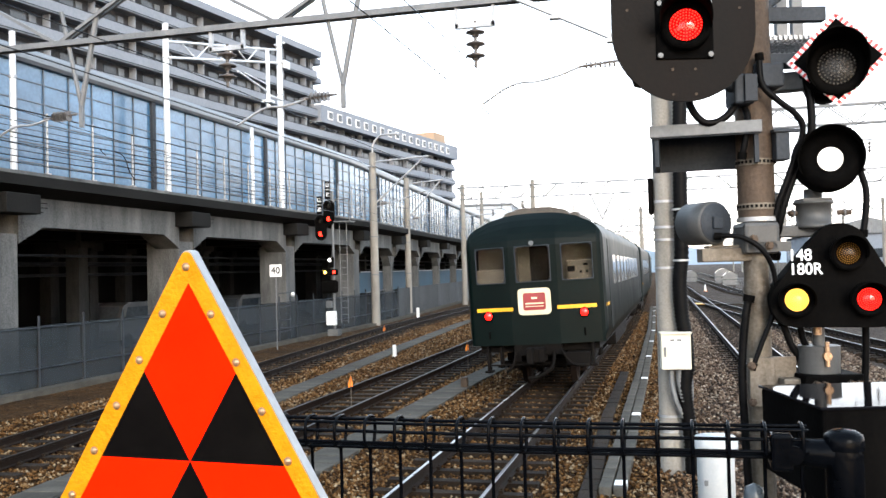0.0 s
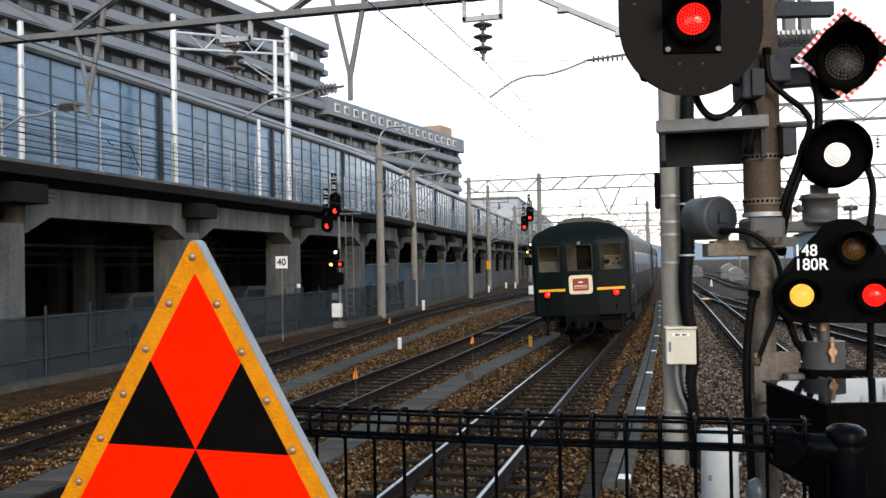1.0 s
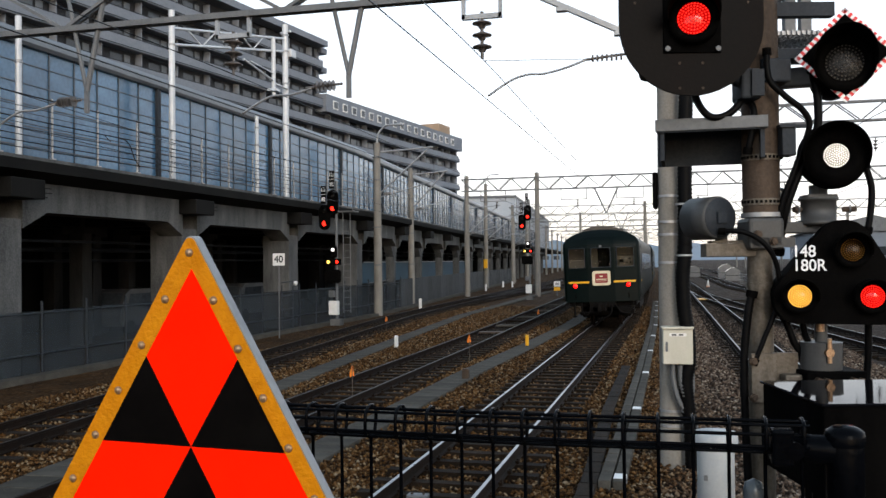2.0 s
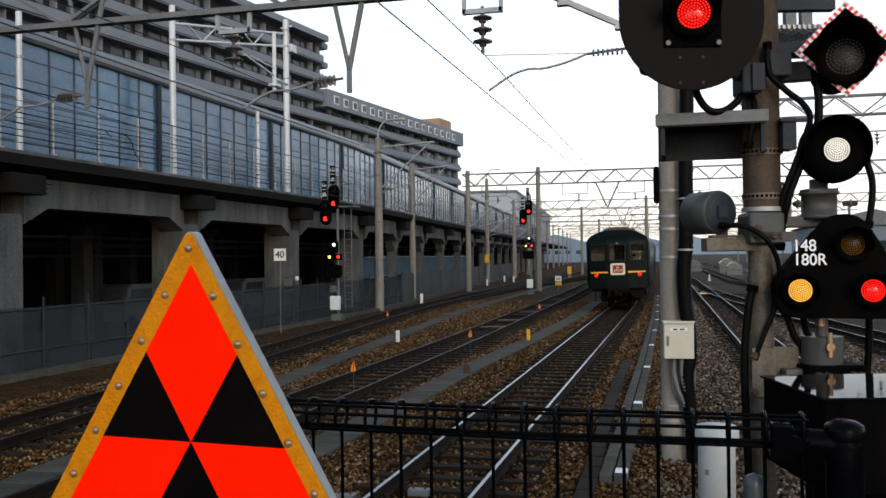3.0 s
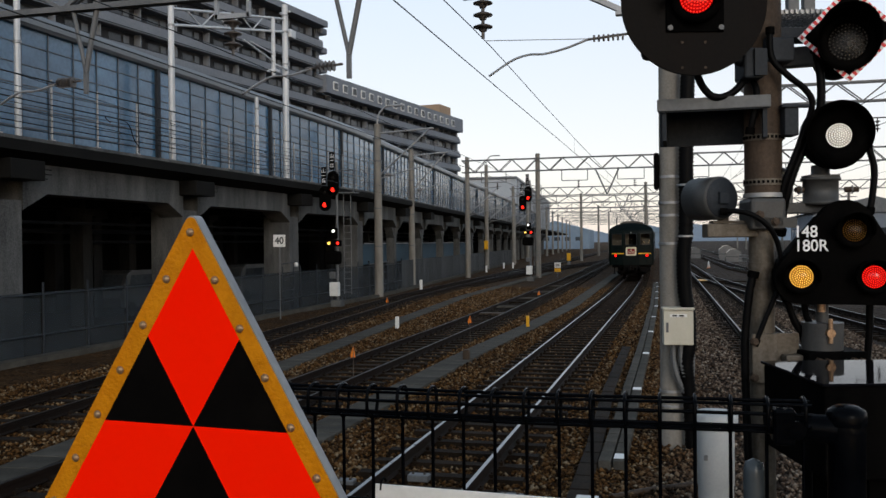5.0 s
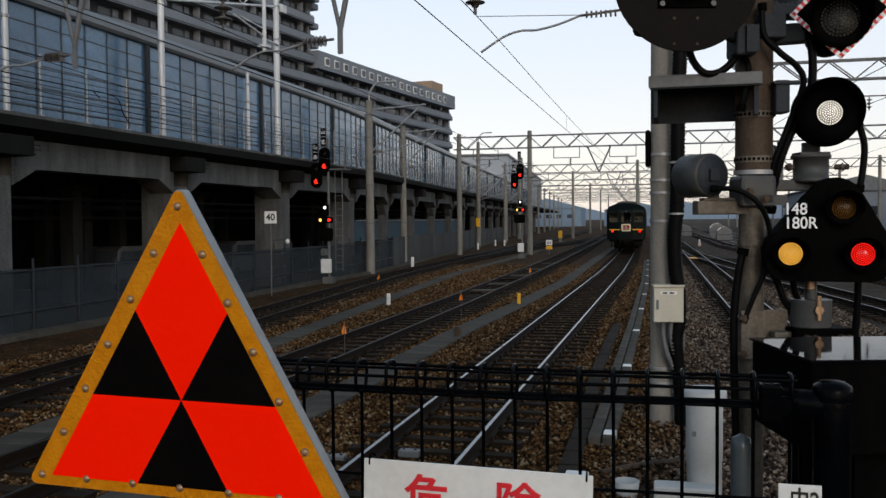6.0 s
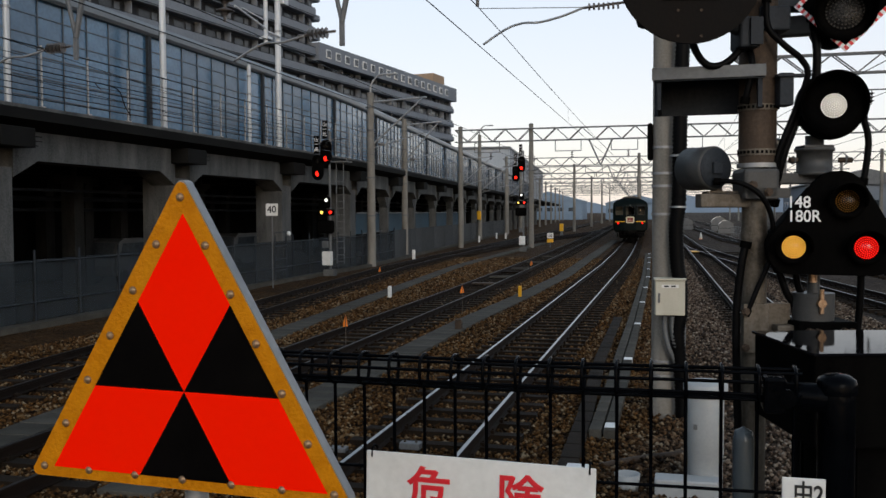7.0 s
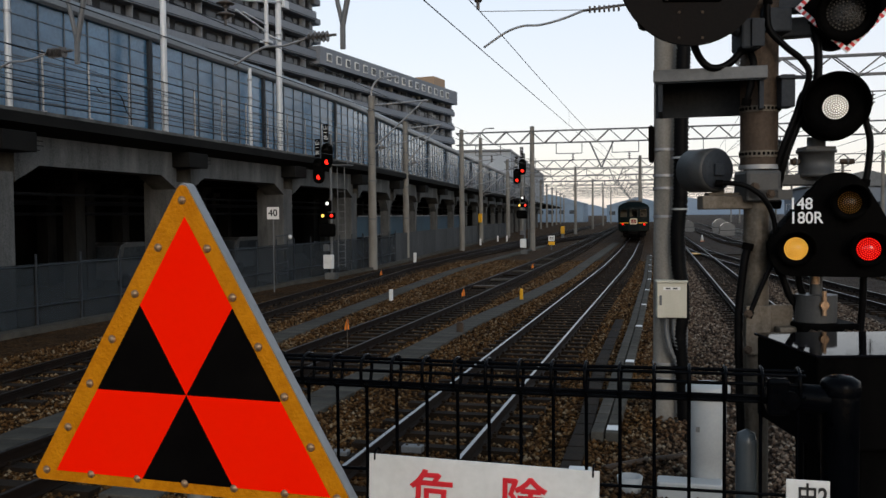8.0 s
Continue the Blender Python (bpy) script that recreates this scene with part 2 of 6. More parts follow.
BLACK_INK = surface("black_lettering", (0.012, 0.012, 0.012), (0.02, 0.02, 0.02), 0.5, 0, 8, 0.0, 60)
WHITE_INK = surface("white_lettering", (0.74, 0.74, 0.74), (0.82, 0.82, 0.82), 0.5, 0, 8, 0.0, 60)
BEIGE_BOX = surface("beige_metal_box", (0.4, 0.376, 0.304), (0.496, 0.472, 0.392), 0.45, 0, 4, 0.05, 60, streak=0.3)
PLASTIC_WHITE = surface("white_plastic", (0.2869, 0.3012, 0.306), (0.3443, 0.3586, 0.3634), 0.4, 0, 3, 0.05, 40)
ORANGE = surface("orange_flag", (0.85, 0.20, 0.02), (0.95, 0.28, 0.03), 0.6, 0, 10, 0.05, 60)
PORCELAIN = surface("dark_porcelain", (0.045, 0.03825, 0.036), (0.09, 0.081, 0.0765), 0.3, 0, 6, 0.02, 60)
BLUE_SHEET = surface("blue_sheeting", (0.02, 0.05, 0.075), (0.045, 0.085, 0.115), 0.7, 0, 0.8, 0.2, 20)
FENCE_SHEET = surface("grey_hoarding_sheet", (0.010, 0.0115, 0.0125), (0.060, 0.064, 0.067), 0.7, 0.1, 4.5, 0.2, 20, vary=0.3, streak=0.12)
# distance haze is painted into the hills as a pale blue tone
HILL = surface("hazy_hill", (0.16, 0.2, 0.248), (0.208, 0.248, 0.296), 1.0, 0, 0.01, 0.0, 0.1)
PALE_HALL = surface("pale_hall_cladding", (0.30, 0.335, 0.375), (0.40, 0.435, 0.475), 0.6, 0, 0.3, 0.05, 4, streak=0.2)
HAZE_BLUE = surface("pale_blue_roof", (0.132, 0.192, 0.264), (0.204, 0.264, 0.33), 0.7, 0, 0.2, 0.0, 4)
CAR_WHITE = surface("white_car_paint", (0.105, 0.1067, 0.1085), (0.126, 0.1278, 0.1295), 0.25, 0, 2, 0.0, 30, coat=0.5)
LENS_RED = glow("lit_red_lens", (1.0, 0.004, 0.004), 0.30)
LED_RED = glow("red_light_points", (1.0, 0.025, 0.015), 1.2)
LENS_YELLOW = glow("lit_amber_lens", (0.62, 0.22, 0.01), 0.14)
LED_YELLOW = glow("amber_light_points", (1.0, 0.53, 0.08), 1.8)
LENS_WHITE = glow("lit_white_lens", (0.75, 0.66, 0.52), 0.04)
LED_WHITE = glow("white_light_points", (1.0, 0.95, 0.86), 1.5)
LED_DARK = surface("unlit_clear_points", (0.05, 0.045, 0.04), (0.12, 0.11, 0.10), 0.2, 0, 90, 0.1, 200)
LED_OFF = surface("unlit_amber_points", (0.16, 0.07, 0.015), (0.34, 0.17, 0.04), 0.25, 0, 90, 0.1, 200)
FAR_RED = glow("far_red_lamp", (1.0, 0.02, 0.01), 2.0)
FAR_YELLOW = glow("far_amber_lamp", (1.0, 0.6, 0.1), 1.6)
FAR_WHITE = glow("far_white_lamp", (1.0, 0.97, 0.9), 1.6)
TAIL_RED = glow("tail_lamp", (1.0, 0.006, 0.004), 2.2)
HEADBOARD = glow("backlit_headboard", (0.55, 0.06, 0.07), 0.06)
STRIPES = striped("red_white_stripes", (0.75, 0.03, 0.03), (0.8, 0.8, 0.8), 10.5)
PLASTIC_BLUE = surface("pale_blue_plastic", (0.036, 0.0456, 0.0528), (0.0504, 0.06, 0.0672), 0.3, 0, 4, 0.05, 40)
LENS_DARK = surface("unlit_lens", (0.006, 0.0058, 0.0055), (0.016, 0.0155, 0.015), 0.12, 0, 60, 0.3, 200)
LENS_AMBER_OFF = surface("unlit_amber_lens", (0.012, 0.007, 0.002), (0.03, 0.017, 0.005), 0.15, 0, 90, 0.2, 200)


# ---- mesh tools ----
class Shape:
    """Collects solids into one mesh."""

    def __init__(self):
        self.v, self.f, self.smooth = [], [], []

    def add(self, verts, faces, m=None, smooth=False):
        k = len(self.v)
        self.v += [tuple(m @ Vector(p)) if m else tuple(p) for p in verts]
        self.f += [tuple(k + i for i in f) for f in faces]
        self.smooth += [smooth] * len(faces)
        return self

    def box(self, c, s, m=None, b=0.0):
        """A box about c of size s; b: its bevel."""
        x, y, z = (a / 2 for a in s)
        if not b:
            vs = [(c[0] + i * x, c[1] + j * y, c[2] + k * z) for k in (-1, 1) for j in (-1, 1) for i in (-1, 1)]
            return self.add(vs, [(0, 2, 3, 1), (4, 5, 7, 6), (0, 1, 5, 4), (2, 6, 7, 3), (0, 4, 6, 2), (1, 3, 7, 5)], m)
        bm = bmesh.new()
        bmesh.ops.create_cube(bm, size=1, matrix=Matrix.Translation(c) @ Matrix.Diagonal((*s, 1)))
        bmesh.ops.bevel(bm, geom=bm.edges[:], offset=b, segments=2, affect="EDGES", profile=0.5)
        bm.verts.index_update()
        self.add([v.co[:] for v in bm.verts], [[v.index for v in f.verts] for f in bm.faces], m)
        bm.free()
        return self

    def cyl(self, p, q, r, r2=None, n=12, m=None, caps=True):
        """A round bar from p to q."""
        p, q = Vector(p), Vector(q)
        r2 = r if r2 is None else r2
        a = (q - p).normalized()
        u = a.orthogonal().normalized()
        w = a.cross(u)
        vs = []
        for c, rad in ((p, r), (q, r2)):
            vs += [c + rad * (math.cos(2 * math.pi * i / n) * u + math.sin(2 * math.pi * i / n) * w) for i in range(n)]
        fs = [(i, (i + 1) % n, n + (i + 1) % n, n + i) for i in range(n)]
        self.add(vs, fs, m, True)
        if caps:
            self.add(vs, [tuple(reversed(range(n))), tuple(n + i for i in range(n))], m)
        return self

    def lathe(self, p, axis, prof, n=24, m=None, start=0.0, sweep=2 * math.pi):
        """A profile of (along, radius) turned about an axis through p."""
        p, a = Vector(p), Vector(axis).normalized()
        u = a.cross(Vector((0, 0, 1)))
        u = u.normalized() if u.length > 1e-3 else Vector((1, 0, 0))
        w = u.cross(a)
        full = sweep > 6.28
        k = n if full else n + 1
        vs = []
        for d, r in prof:
            vs += [p + a * d + r * (math.cos(start + sweep * i / n) * u + math.sin(start + sweep * i / n) * w) for i in range(k)]
        fs = []
        for j in range(len(prof) - 1):
            for i in range(n):
                i2 = (i + 1) % k
                fs.append((j * k + i, j * k + i2, (j + 1) * k + i2, (j + 1) * k + i))
        return self.add(vs, fs, m, True)

    def tube(self, pts, r, n=8, ribs=0.0):
        """A bent tube through points; ribs: spacing of its corrugations."""
        pts = smooth_line(pts, ribs * 0.5 if ribs else None)
        vs, fs, k = [], [], len(pts)
        up = Vector((0.3, 0.5, 0.81))
        for j, c in enumerate(pts):
            a = (pts[min(j + 1, k - 1)] - pts[max(j - 1, 0)]).normalized()
            u = (up - a * up.dot(a)).normalized()
            up = u
            w = a.cross(u)
            rr = r * (0.86 if ribs and j % 2 else 1.0)
            vs += [c + rr * (math.cos(2 * math.pi * i / n) * u + math.sin(2 * math.pi * i / n) * w) for i in range(n)]
        for j in range(k - 1):
            fs += [(j * n + i, j * n + (i + 1) % n, (j + 1) * n + (i + 1) % n, (j + 1) * n + i) for i in range(n)]
        fs += [tuple(reversed(range(n))), tuple((k - 1) * n + i for i in range(n))]
        return self.add(vs, fs, None, True)

    def prism(self, poly, y0, y1, m=None):
        """A polygon of (x, z) drawn out along y."""
        n = len(poly)
        vs = [(x, y0, z) for x, z in poly] + [(x, y1, z) for x, z in poly]
        fs = [tuple(range(n)), tuple(n + i for i in reversed(range(n)))]
        fs += [(i, n + i, n + (i + 1) % n, (i + 1) % n) for i in range(n)]
        return self.add(vs, fs, m)

    def sweep(self, prof, path, closed=True):
        """A cross-section of (sideways, up) carried along a path of (x, y, z, heading)."""
        n, vs, fs = len(prof), [], []
        for x, y, z, h in path:
            vs += [(x + s * math.cos(h), y - s * math.sin(h), z + u) for s, u in prof]
        for j in range(len(path) - 1):
            for i in range(n if closed else n - 1):
                i2 = (i + 1) % n
                fs.append((j * n + i, j * n + i2, (j + 1) * n + i2, (j + 1) * n + i))
        if closed:
            fs += [tuple(reversed(range(n))), tuple((len(path) - 1) * n + i for i in range(n))]
        return self.add(vs, fs)

    def mesh(self, name, material):
        me = bpy.data.meshes.new(name)
        me.from_pydata(self.v, [], self.f)
        me.polygons.foreach_set("use_smooth", self.smooth)
        me.materials.append(material)
        bm = bmesh.new()
        bm.from_mesh(me)
        bmesh.ops.recalc_face_normals(bm, faces=bm.faces[:])
        bm.to_mesh(me)
        bm.free()
        return me


def smooth_line(pts, step=None):
    """A smooth curve through points."""
    pts = [Vector(p) for p in pts]
    if len(pts) < 3 and not step:
        return pts
    out = []
    for i in range(len(pts) - 1):
        p0, p1, p2, p3 = pts[max(i - 1, 0)], pts[i], pts[i + 1], pts[min(i + 2, len(pts) - 1)]
        k = max(2, int((p2 - p1).length / step)) if step else 8
        for j in range(k):
            t = j / k
            out.append(0.5 * (2 * p1 + (p2 - p0) * t + (2 * p0 - 5 * p1 + 4 * p2 - p3) * t * t + (3 * p1 - p0 - 3 * p2 + p3) * t ** 3))
    return out + [pts[-1]]


def thing(name, label, category, m=None, group="", kind=""):
    """An Empty at a thing's base that carries its parts."""
    ob = tagged(new(name), label, category, group, kind)
    if m:
        ob.matrix_world = m
    return ob


def part(name, shape, material, parent, label="", m=None, kind=""):
    """One mesh under a thing or part. shape: a Shape, or a mesh to share."""
    me = shape if isinstance(shape, bpy.types.Mesh) else shape.mesh(name, material)
    ob = tagged(new(name, me), label, kind=kind)
    ob.parent = parent
    if m:
        ob.matrix_local = m
    return ob


def single(name, shape, material, label, category, m=None, group="", kind=""):
    """A thing of one mesh."""
    ob = tagged(new(name, shape.mesh(name, material)), label, category, group, kind)
    if m:
        ob.matrix_world = m
    return ob


def writing(name, text, size, material, parent, m, label="", squeeze=1.0, bold=0.0):
    """Letters as a thin mesh, standing in the x-z plane of their parent and read from -y."""
    cu = bpy.data.curves.new(name, "FONT")
    cu.body, cu.size, cu.align_x, cu.align_y, cu.extrude, cu.bevel_depth = text, size, "CENTER", "CENTER", 0.001, bold
    tmp = bpy.data.objects.new("tmp", cu)
    scene.collection.objects.link(tmp)
    dg = bpy.context.evaluated_depsgraph_get()
    me = bpy.data.meshes.new_from_object(tmp.evaluated_get(dg))
    bpy.data.objects.remove(tmp)
    me.transform(Matrix.Rotation(radians(90), 4, "X") @ Matrix.Diagonal((squeeze, 1, 1, 1)))
    me.materials.clear()
    me.materials.append(material)
    return part(name, me, material, parent, label, m)


def interp(y, table):
    return float(np.interp(y, [a for a, _ in table], [b for _, b in table]))


def line_path(table, y0, y1, step, z=0.0, off=0.0):
    """Points and headings along a plan curve given as x over y."""
    out = []
    k = max(1, round((y1 - y0) / step))
    for i in range(k + 1):
        y = y0 + (y1 - y0) * i / k
        h = math.atan((interp(y + 0.5, table) - interp(y - 0.5, table)))
        out.append((interp(y, table) + off, y, z, h))
    return out


# ---- ground and tracks ----
EDGE = [(-30, -15.7), (44, -15.7), (48, -15.85), (54, -16.35), (65, -17.3), (80, -18.5), (100, -20.2), (160, -25.0), (420, -46.0)]
TRACK_MID = [(-30, -2.75), (45, -2.75), (58, -2.92), (70, -3.15), (89, -3.55), (140, -4.9), (420, -13.0)]
TRACK_TWO = [(-30, -6.65), (28, -6.65), (45, -6.9), (60, -7.2), (76, -7.6), (140, -9.6), (420, -18.0)]
TRACK_THREE = [(-30, -8.2), (0, -9.2), (12, -10.2), (42, -13.0), (52, -13.4), (65, -13.75), (90, -14.4), (140, -15.8), (420, -24.0)]
TRACK_CROSS = [(62, -13.6), (80, -13.2), (100, -11.2), (120, -9.6), (140, -9.5)]
TRACK_RIGHT = [(-30, 2.75), (10, 2.5), (30, 2.2), (68, 1.65), (140, 0.2), (420, -6.0)]
TRACK_FORK = [(-10, 11.5), (10, 8.7), (25, 6.6), (37, 5.0), (52, 3.2), (66, 1.95), (76, 1.55)]
TRACK_YARD = [(-30, 12.5), (20, 11.0), (60, 8.0), (90, 5.4), (140, 4.4), (420, -1.5)]
TRACK_YARD_FAR = [(-30, 17.5), (20, 16.0), (60, 13.0), (90, 10.0), (140, 8.6), (420, 3.0)]

bm = bmesh.new()
ys = [-60, -20, 0, 4] + [4 + 0.5 * i for i in range(1, 70)] + [45, 60, 90, 140, 220, 400, 900, 2500]
xs = [-2500, -600, -120, -50, -30, -20, -16] + [-15.5 + 0.5 * i for i in range(40)] + [5, 8, 12, 20, 40, 120, 600, 2500]
grid = []
for y in ys:
    row = []
    for x in xs:
        z = -0.26
        if 3 < y < 45 and -16 < x < 6:
            z += 0.045 * (noise.noise((x * 0.7, y * 0.7, 3)) + 0.5 * noise.noise((x * 2.1, y * 2.1, 9)))
        row.append(bm.verts.new((x, y, z)))
    grid.append(row)
for a, b in zip(grid, grid[1:]):
    for i in range(len(xs) - 1):
        bm.faces.new((a[i], a[i + 1], b[i + 1], b[i]))
me = bpy.data.meshes.new("ground")
bm.to_mesh(me)
bm.free()
me.materials.append(BALLAST)
tagged(new("ground", me), "brown and grey railway ballast between the tracks", "ground", kind="structure")

# loose stones on the bed, joined
rng = np.random.default_rng(4)
count = 215000
u = rng.random(count)
sy = 7.5 + 47.0 * u ** 1.7
sx = -13.0 + rng.random(count) * 18.0
sz = -0.228 + rng.random(count) * 0.05
base = np.array([(1, 0, 0), (-1, 0, 0), (0, 1, 0), (0, -1, 0), (0, 0, 1), (0, 0, -1)], float)
tri = np.array([(0, 2, 4), (2, 1, 4), (1, 3, 4), (3, 0, 4), (2, 0, 5), (1, 2, 5), (3, 1, 5), (0, 3, 5)])
inside = (np.abs(sx + 2.75) < 1.2) | (np.abs(sx + 6.65) < 1.2)
sz = sz + np.where(inside, -0.014, 0.0)
size = (0.016 + 0.020 * rng.random(count)) * (1 + 0.014 * sy)
vs = base[None] * (0.65 + 0.6 * rng.random((count, 6, 3))) + 0.25 * (rng.random((count, 6, 3)) - 0.5)
ang = rng.random(count) * 6.28
c, s = np.cos(ang)[:, None], np.sin(ang)[:, None]
vs = np.stack([vs[..., 0] * c - vs[..., 1] * s, vs[..., 0] * s + vs[..., 1] * c, vs[..., 2] * 0.75], -1) * size[:, None, None]
vs += np.stack([sx, sy, sz], -1)[:, None]
me = bpy.data.meshes.new("ballast_stones")
me.vertices.add(count * 6)
me.vertices.foreach_set("co", vs.reshape(-1).astype(np.float32))
faces = (tri[None] + (np.arange(count) * 6)[:, None, None]).reshape(-1)
me.loops.add(len(faces))
me.loops.foreach_set("vertex_index", faces.astype(np.int32))
me.polygons.add(count * 8)
me.polygons.foreach_set("loop_start", (np.arange(count * 8) * 3).astype(np.int32))
me.polygons.foreach_set("loop_total", np.full(count * 8, 3, np.int32))
me.update()
me.validate()
me.materials.append(STONE)
tagged(new("ballast_stones", me), "loose crushed ballast stones, rust brown and grey", "ballast", kind="stuff")

RAIL = [(-0.062, -0.153), (0.062, -0.153), (0.062, -0.14), (0.012, -0.125), (0.010, -0.045), (0.032, -0.036), (0.032, -0.003),
        (-0.032, -0.003), (-0.032, -0.036), (-0.010, -0.045), (-0.012, -0.125), (-0.062, -0.14)]
HEAD = [(-0.022, -0.003), (0.022, -0.003), (0.018, 0.0), (-0.018, 0.0)]


def sleeper_mesh(material, wood):
    s = Shape()
    if wood:
        s.box((0, 0, -0.215), (2.1, 0.20, 0.12))
    else:
        s.prism([(-0.10, -0.27), (0.10, -0.27), (0.085, -0.155), (-0.085, -0.155)], -1.0, 1.0, Matrix.Rotation(radians(90), 4, "Z"))
    for side in (-0.55, 0.55):
        for d in (-0.075, 0.075):
            s.box((side + d, 0, -0.135), (0.05, 0.09, 0.045))
            s.cyl((side + d, 0, -0.12), (side + d, 0, -0.095), 0.014, n=6)
    return s.mesh("sleeper", material)


CONCRETE_SLEEPER, TIMBER_SLEEPER = sleeper_mesh(SLEEPER, False), sleeper_mesh(WOOD_SLEEPER, True)


def track(label, table, y0, y1, head, sleeper, near):
    """A track of two rails on sleepers; beyond near the sleepers are joined."""
    ob = thing("railway_track", label, "railway track", group="railway tracks", kind="structure")
    for side in (-0.55, 0.55):
        path = line_path(table, y0, y1, 2.0)
        path = [(x + side * math.cos(h), y - side * math.sin(h), z, h) for x, y, z, h in path]
        rail = part("rail", Shape().sweep(RAIL, path), RAIL_RUST, ob)
        part("rail_head", Shape().sweep(HEAD, path), head, rail, "worn running surface of the rail")
    rest = Shape()
    y = y0 + 0.3
    while y < y1 and y < 190:
        h = math.atan(interp(y + 0.5, table) - interp(y - 0.5, table))
        m = pose(interp(y, table), y, 0, 0, 0, -math.degrees(h))
        if near[0] <= y <= near[1]:
            part("sleeper", sleeper, None, ob, m=m)
        else:
            rest.box((0, 0, -0.215), (2.0, 0.2, 0.12), m)
        y += 0.6
    if rest.v:
        part("sleepers", rest, SLEEPER if sleeper is CONCRETE_SLEEPER else WOOD_SLEEPER, ob, kind="stuff")
    return ob


track("railway track with polished rails on concrete sleepers", TRACK_MID, -8, 330, RAIL_STEEL, CONCRETE_SLEEPER, (4, 80))
track("railway track with dull brown rails on dark sleepers", TRACK_TWO, -8, 330, RAIL_DULL, TIMBER_SLEEPER, (8, 80))
track("railway track with dull rails curving beside the hoarding", TRACK_THREE, -8, 330, RAIL_DULL, TIMBER_SLEEPER, (8, 70))
track("crossover track between two running lines", TRACK_CROSS, 62, 140, RAIL_DULL, TIMBER_SLEEPER, (62, 90))
track("railway track with polished rails beside gravel", TRACK_RIGHT, -8, 330, RAIL_WORN, CONCRETE_SLEEPER, (10, 70))
track("diverging track with polished rails joining its neighbour", TRACK_FORK, -8, 76, RAIL_WORN, TIMBER_SLEEPER, (10, 76))
track("yard track with worn rails", TRACK_YARD, -8, 330, RAIL_WORN, TIMBER_SLEEPER, (15, 60))
track("outer yard track with worn rails", TRACK_YARD_FAR, -8, 330, RAIL_WORN, TIMBER_SLEEPER, (20, 60))

for k, (y, mt) in enumerate(((33.0, RUSTY_STEEL), (36.6, PATH_CONCRETE), (39.6, WOOD_SLEEPER), (42.2, PATH_CONCRETE), (47.5, PATH_CONCRETE), (54.0, PATH_CONCRETE))):
    single("crossing_board", Shape().box((interp(y, TRACK_TWO), y, -0.07), (0.9, 0.42, 0.06), b=0.01), mt, "pale worn board laid between the rails", "board", group="boards between the rails")

# walkway of concrete slabs between the tracks, a second narrow one, and cable trough
def slab_walk(name, label, table, width, y0, y1, step, z, material, thick=0.1, every=0):
    ob = thing(name, label, "walkway", kind="structure")
    slab = Shape().box((0, 0, 0), (width, step - 0.015, thick), b=0.012).mesh("slab", material)
    white = Shape().box((0, 0, 0), (width, step * 0.5, thick + 0.006), b=0.012).mesh("white_lid", WHITE_PLATE)
    y, i = y0, 0
    while y < y1:
        h = math.atan(interp(y + 0.5, table) - interp(y - 0.5, table))
        m = pose(interp(y, table), y, z + 0.008 * noise.noise((y * 0.8, 1, 2)), 1.2 * noise.noise((y, 5, 1)), 0.8 * noise.noise((y, 3, 1)), -math.degrees(h))
        part("slab", slab, None, ob, m=m)
        if every and i % every == 0:
            part("white_lid", white, None, ob, "white painted marker lid", m @ pose(0, 0, 0.004))
        y += step
        i += 1
    return ob


slab_walk("slab_walkway", "walkway of grey concrete slabs laid in ballast", [(0, -5.35), (16, -5.05), (22, -5.0), (29, -4.7), (39, -4.45), (90, -5.2)],
          0.62, 8, 88, 0.5, -0.20, PATH_CONCRETE)
slab_walk("slab_walkway", "narrow walkway of grey slabs beside the curved track", [(0, -7.0), (10, -8.0), (28, -9.4), (45, -10.6), (90, -11.2)],
          0.6, 8, 80, 0.6, -0.20, PATH_CONCRETE)
trough = [(0, -0.82), (11.4, -0.81), (14, -0.81), (17, -0.84), (23, -0.86), (39, -1.0), (90, -2.0)]
slab_walk("cable_trough", "concrete cable trough with white marker lids", [(a, b - 0.088) for a, b in trough], 0.155, 11.4, 60, 0.53, -0.16, PATH_CONCRETE, 0.13)
slab_walk("cable_trough", "concrete cable trough with white marker lids", [(a, b + 0.088) for a, b in trough], 0.155, 11.4, 60, 0.53, -0.16, PATH_CONCRETE, 0.13, 10)
slab_walk("cable_trough", "old dark timber cable cover sunk in ballast", [(0, -0.95), (12, -1.11), (17, -1.27), (23, -1.31), (39, -1.45)], 0.22, 8.5, 24, 0.6, -0.2, WOOD_SLEEPER, 0.1)

# end of the platform under the viewpoint
single("platform_end", Shape().box((0.15, -3.6, 0.42), (2.6, 12.6, 1.36), b=0.03), CONCRETE,
       "end of a concrete station platform behind the mesh fence", "platform", kind="structure")

# ---- viaduct beside the line ----
COLUMN_Y = [1.85 + 8.8 * i for i in range(24)]
viaduct = thing("viaduct", "concrete railway viaduct on square columns with haunched girders", "viaduct", kind="structure")
deck_path = line_path(EDGE, -12, 330, 3.0)
# deck colour holds stains and the shade of its underside
part("deck", Shape().sweep([(0, 5.25), (0, 4.98), (-0.75, 4.78), (-11, 4.78), (-11, 5.25)], deck_path), SHADE_CONCRETE, viaduct, "stained deck edge with underside shade in its colour")
part("parapet_kerb", Shape().sweep([(-0.02, 5.254), (-0.02, 5.34), (-0.32, 5.34), (-0.32, 5.254)], deck_path), CONCRETE, viaduct)


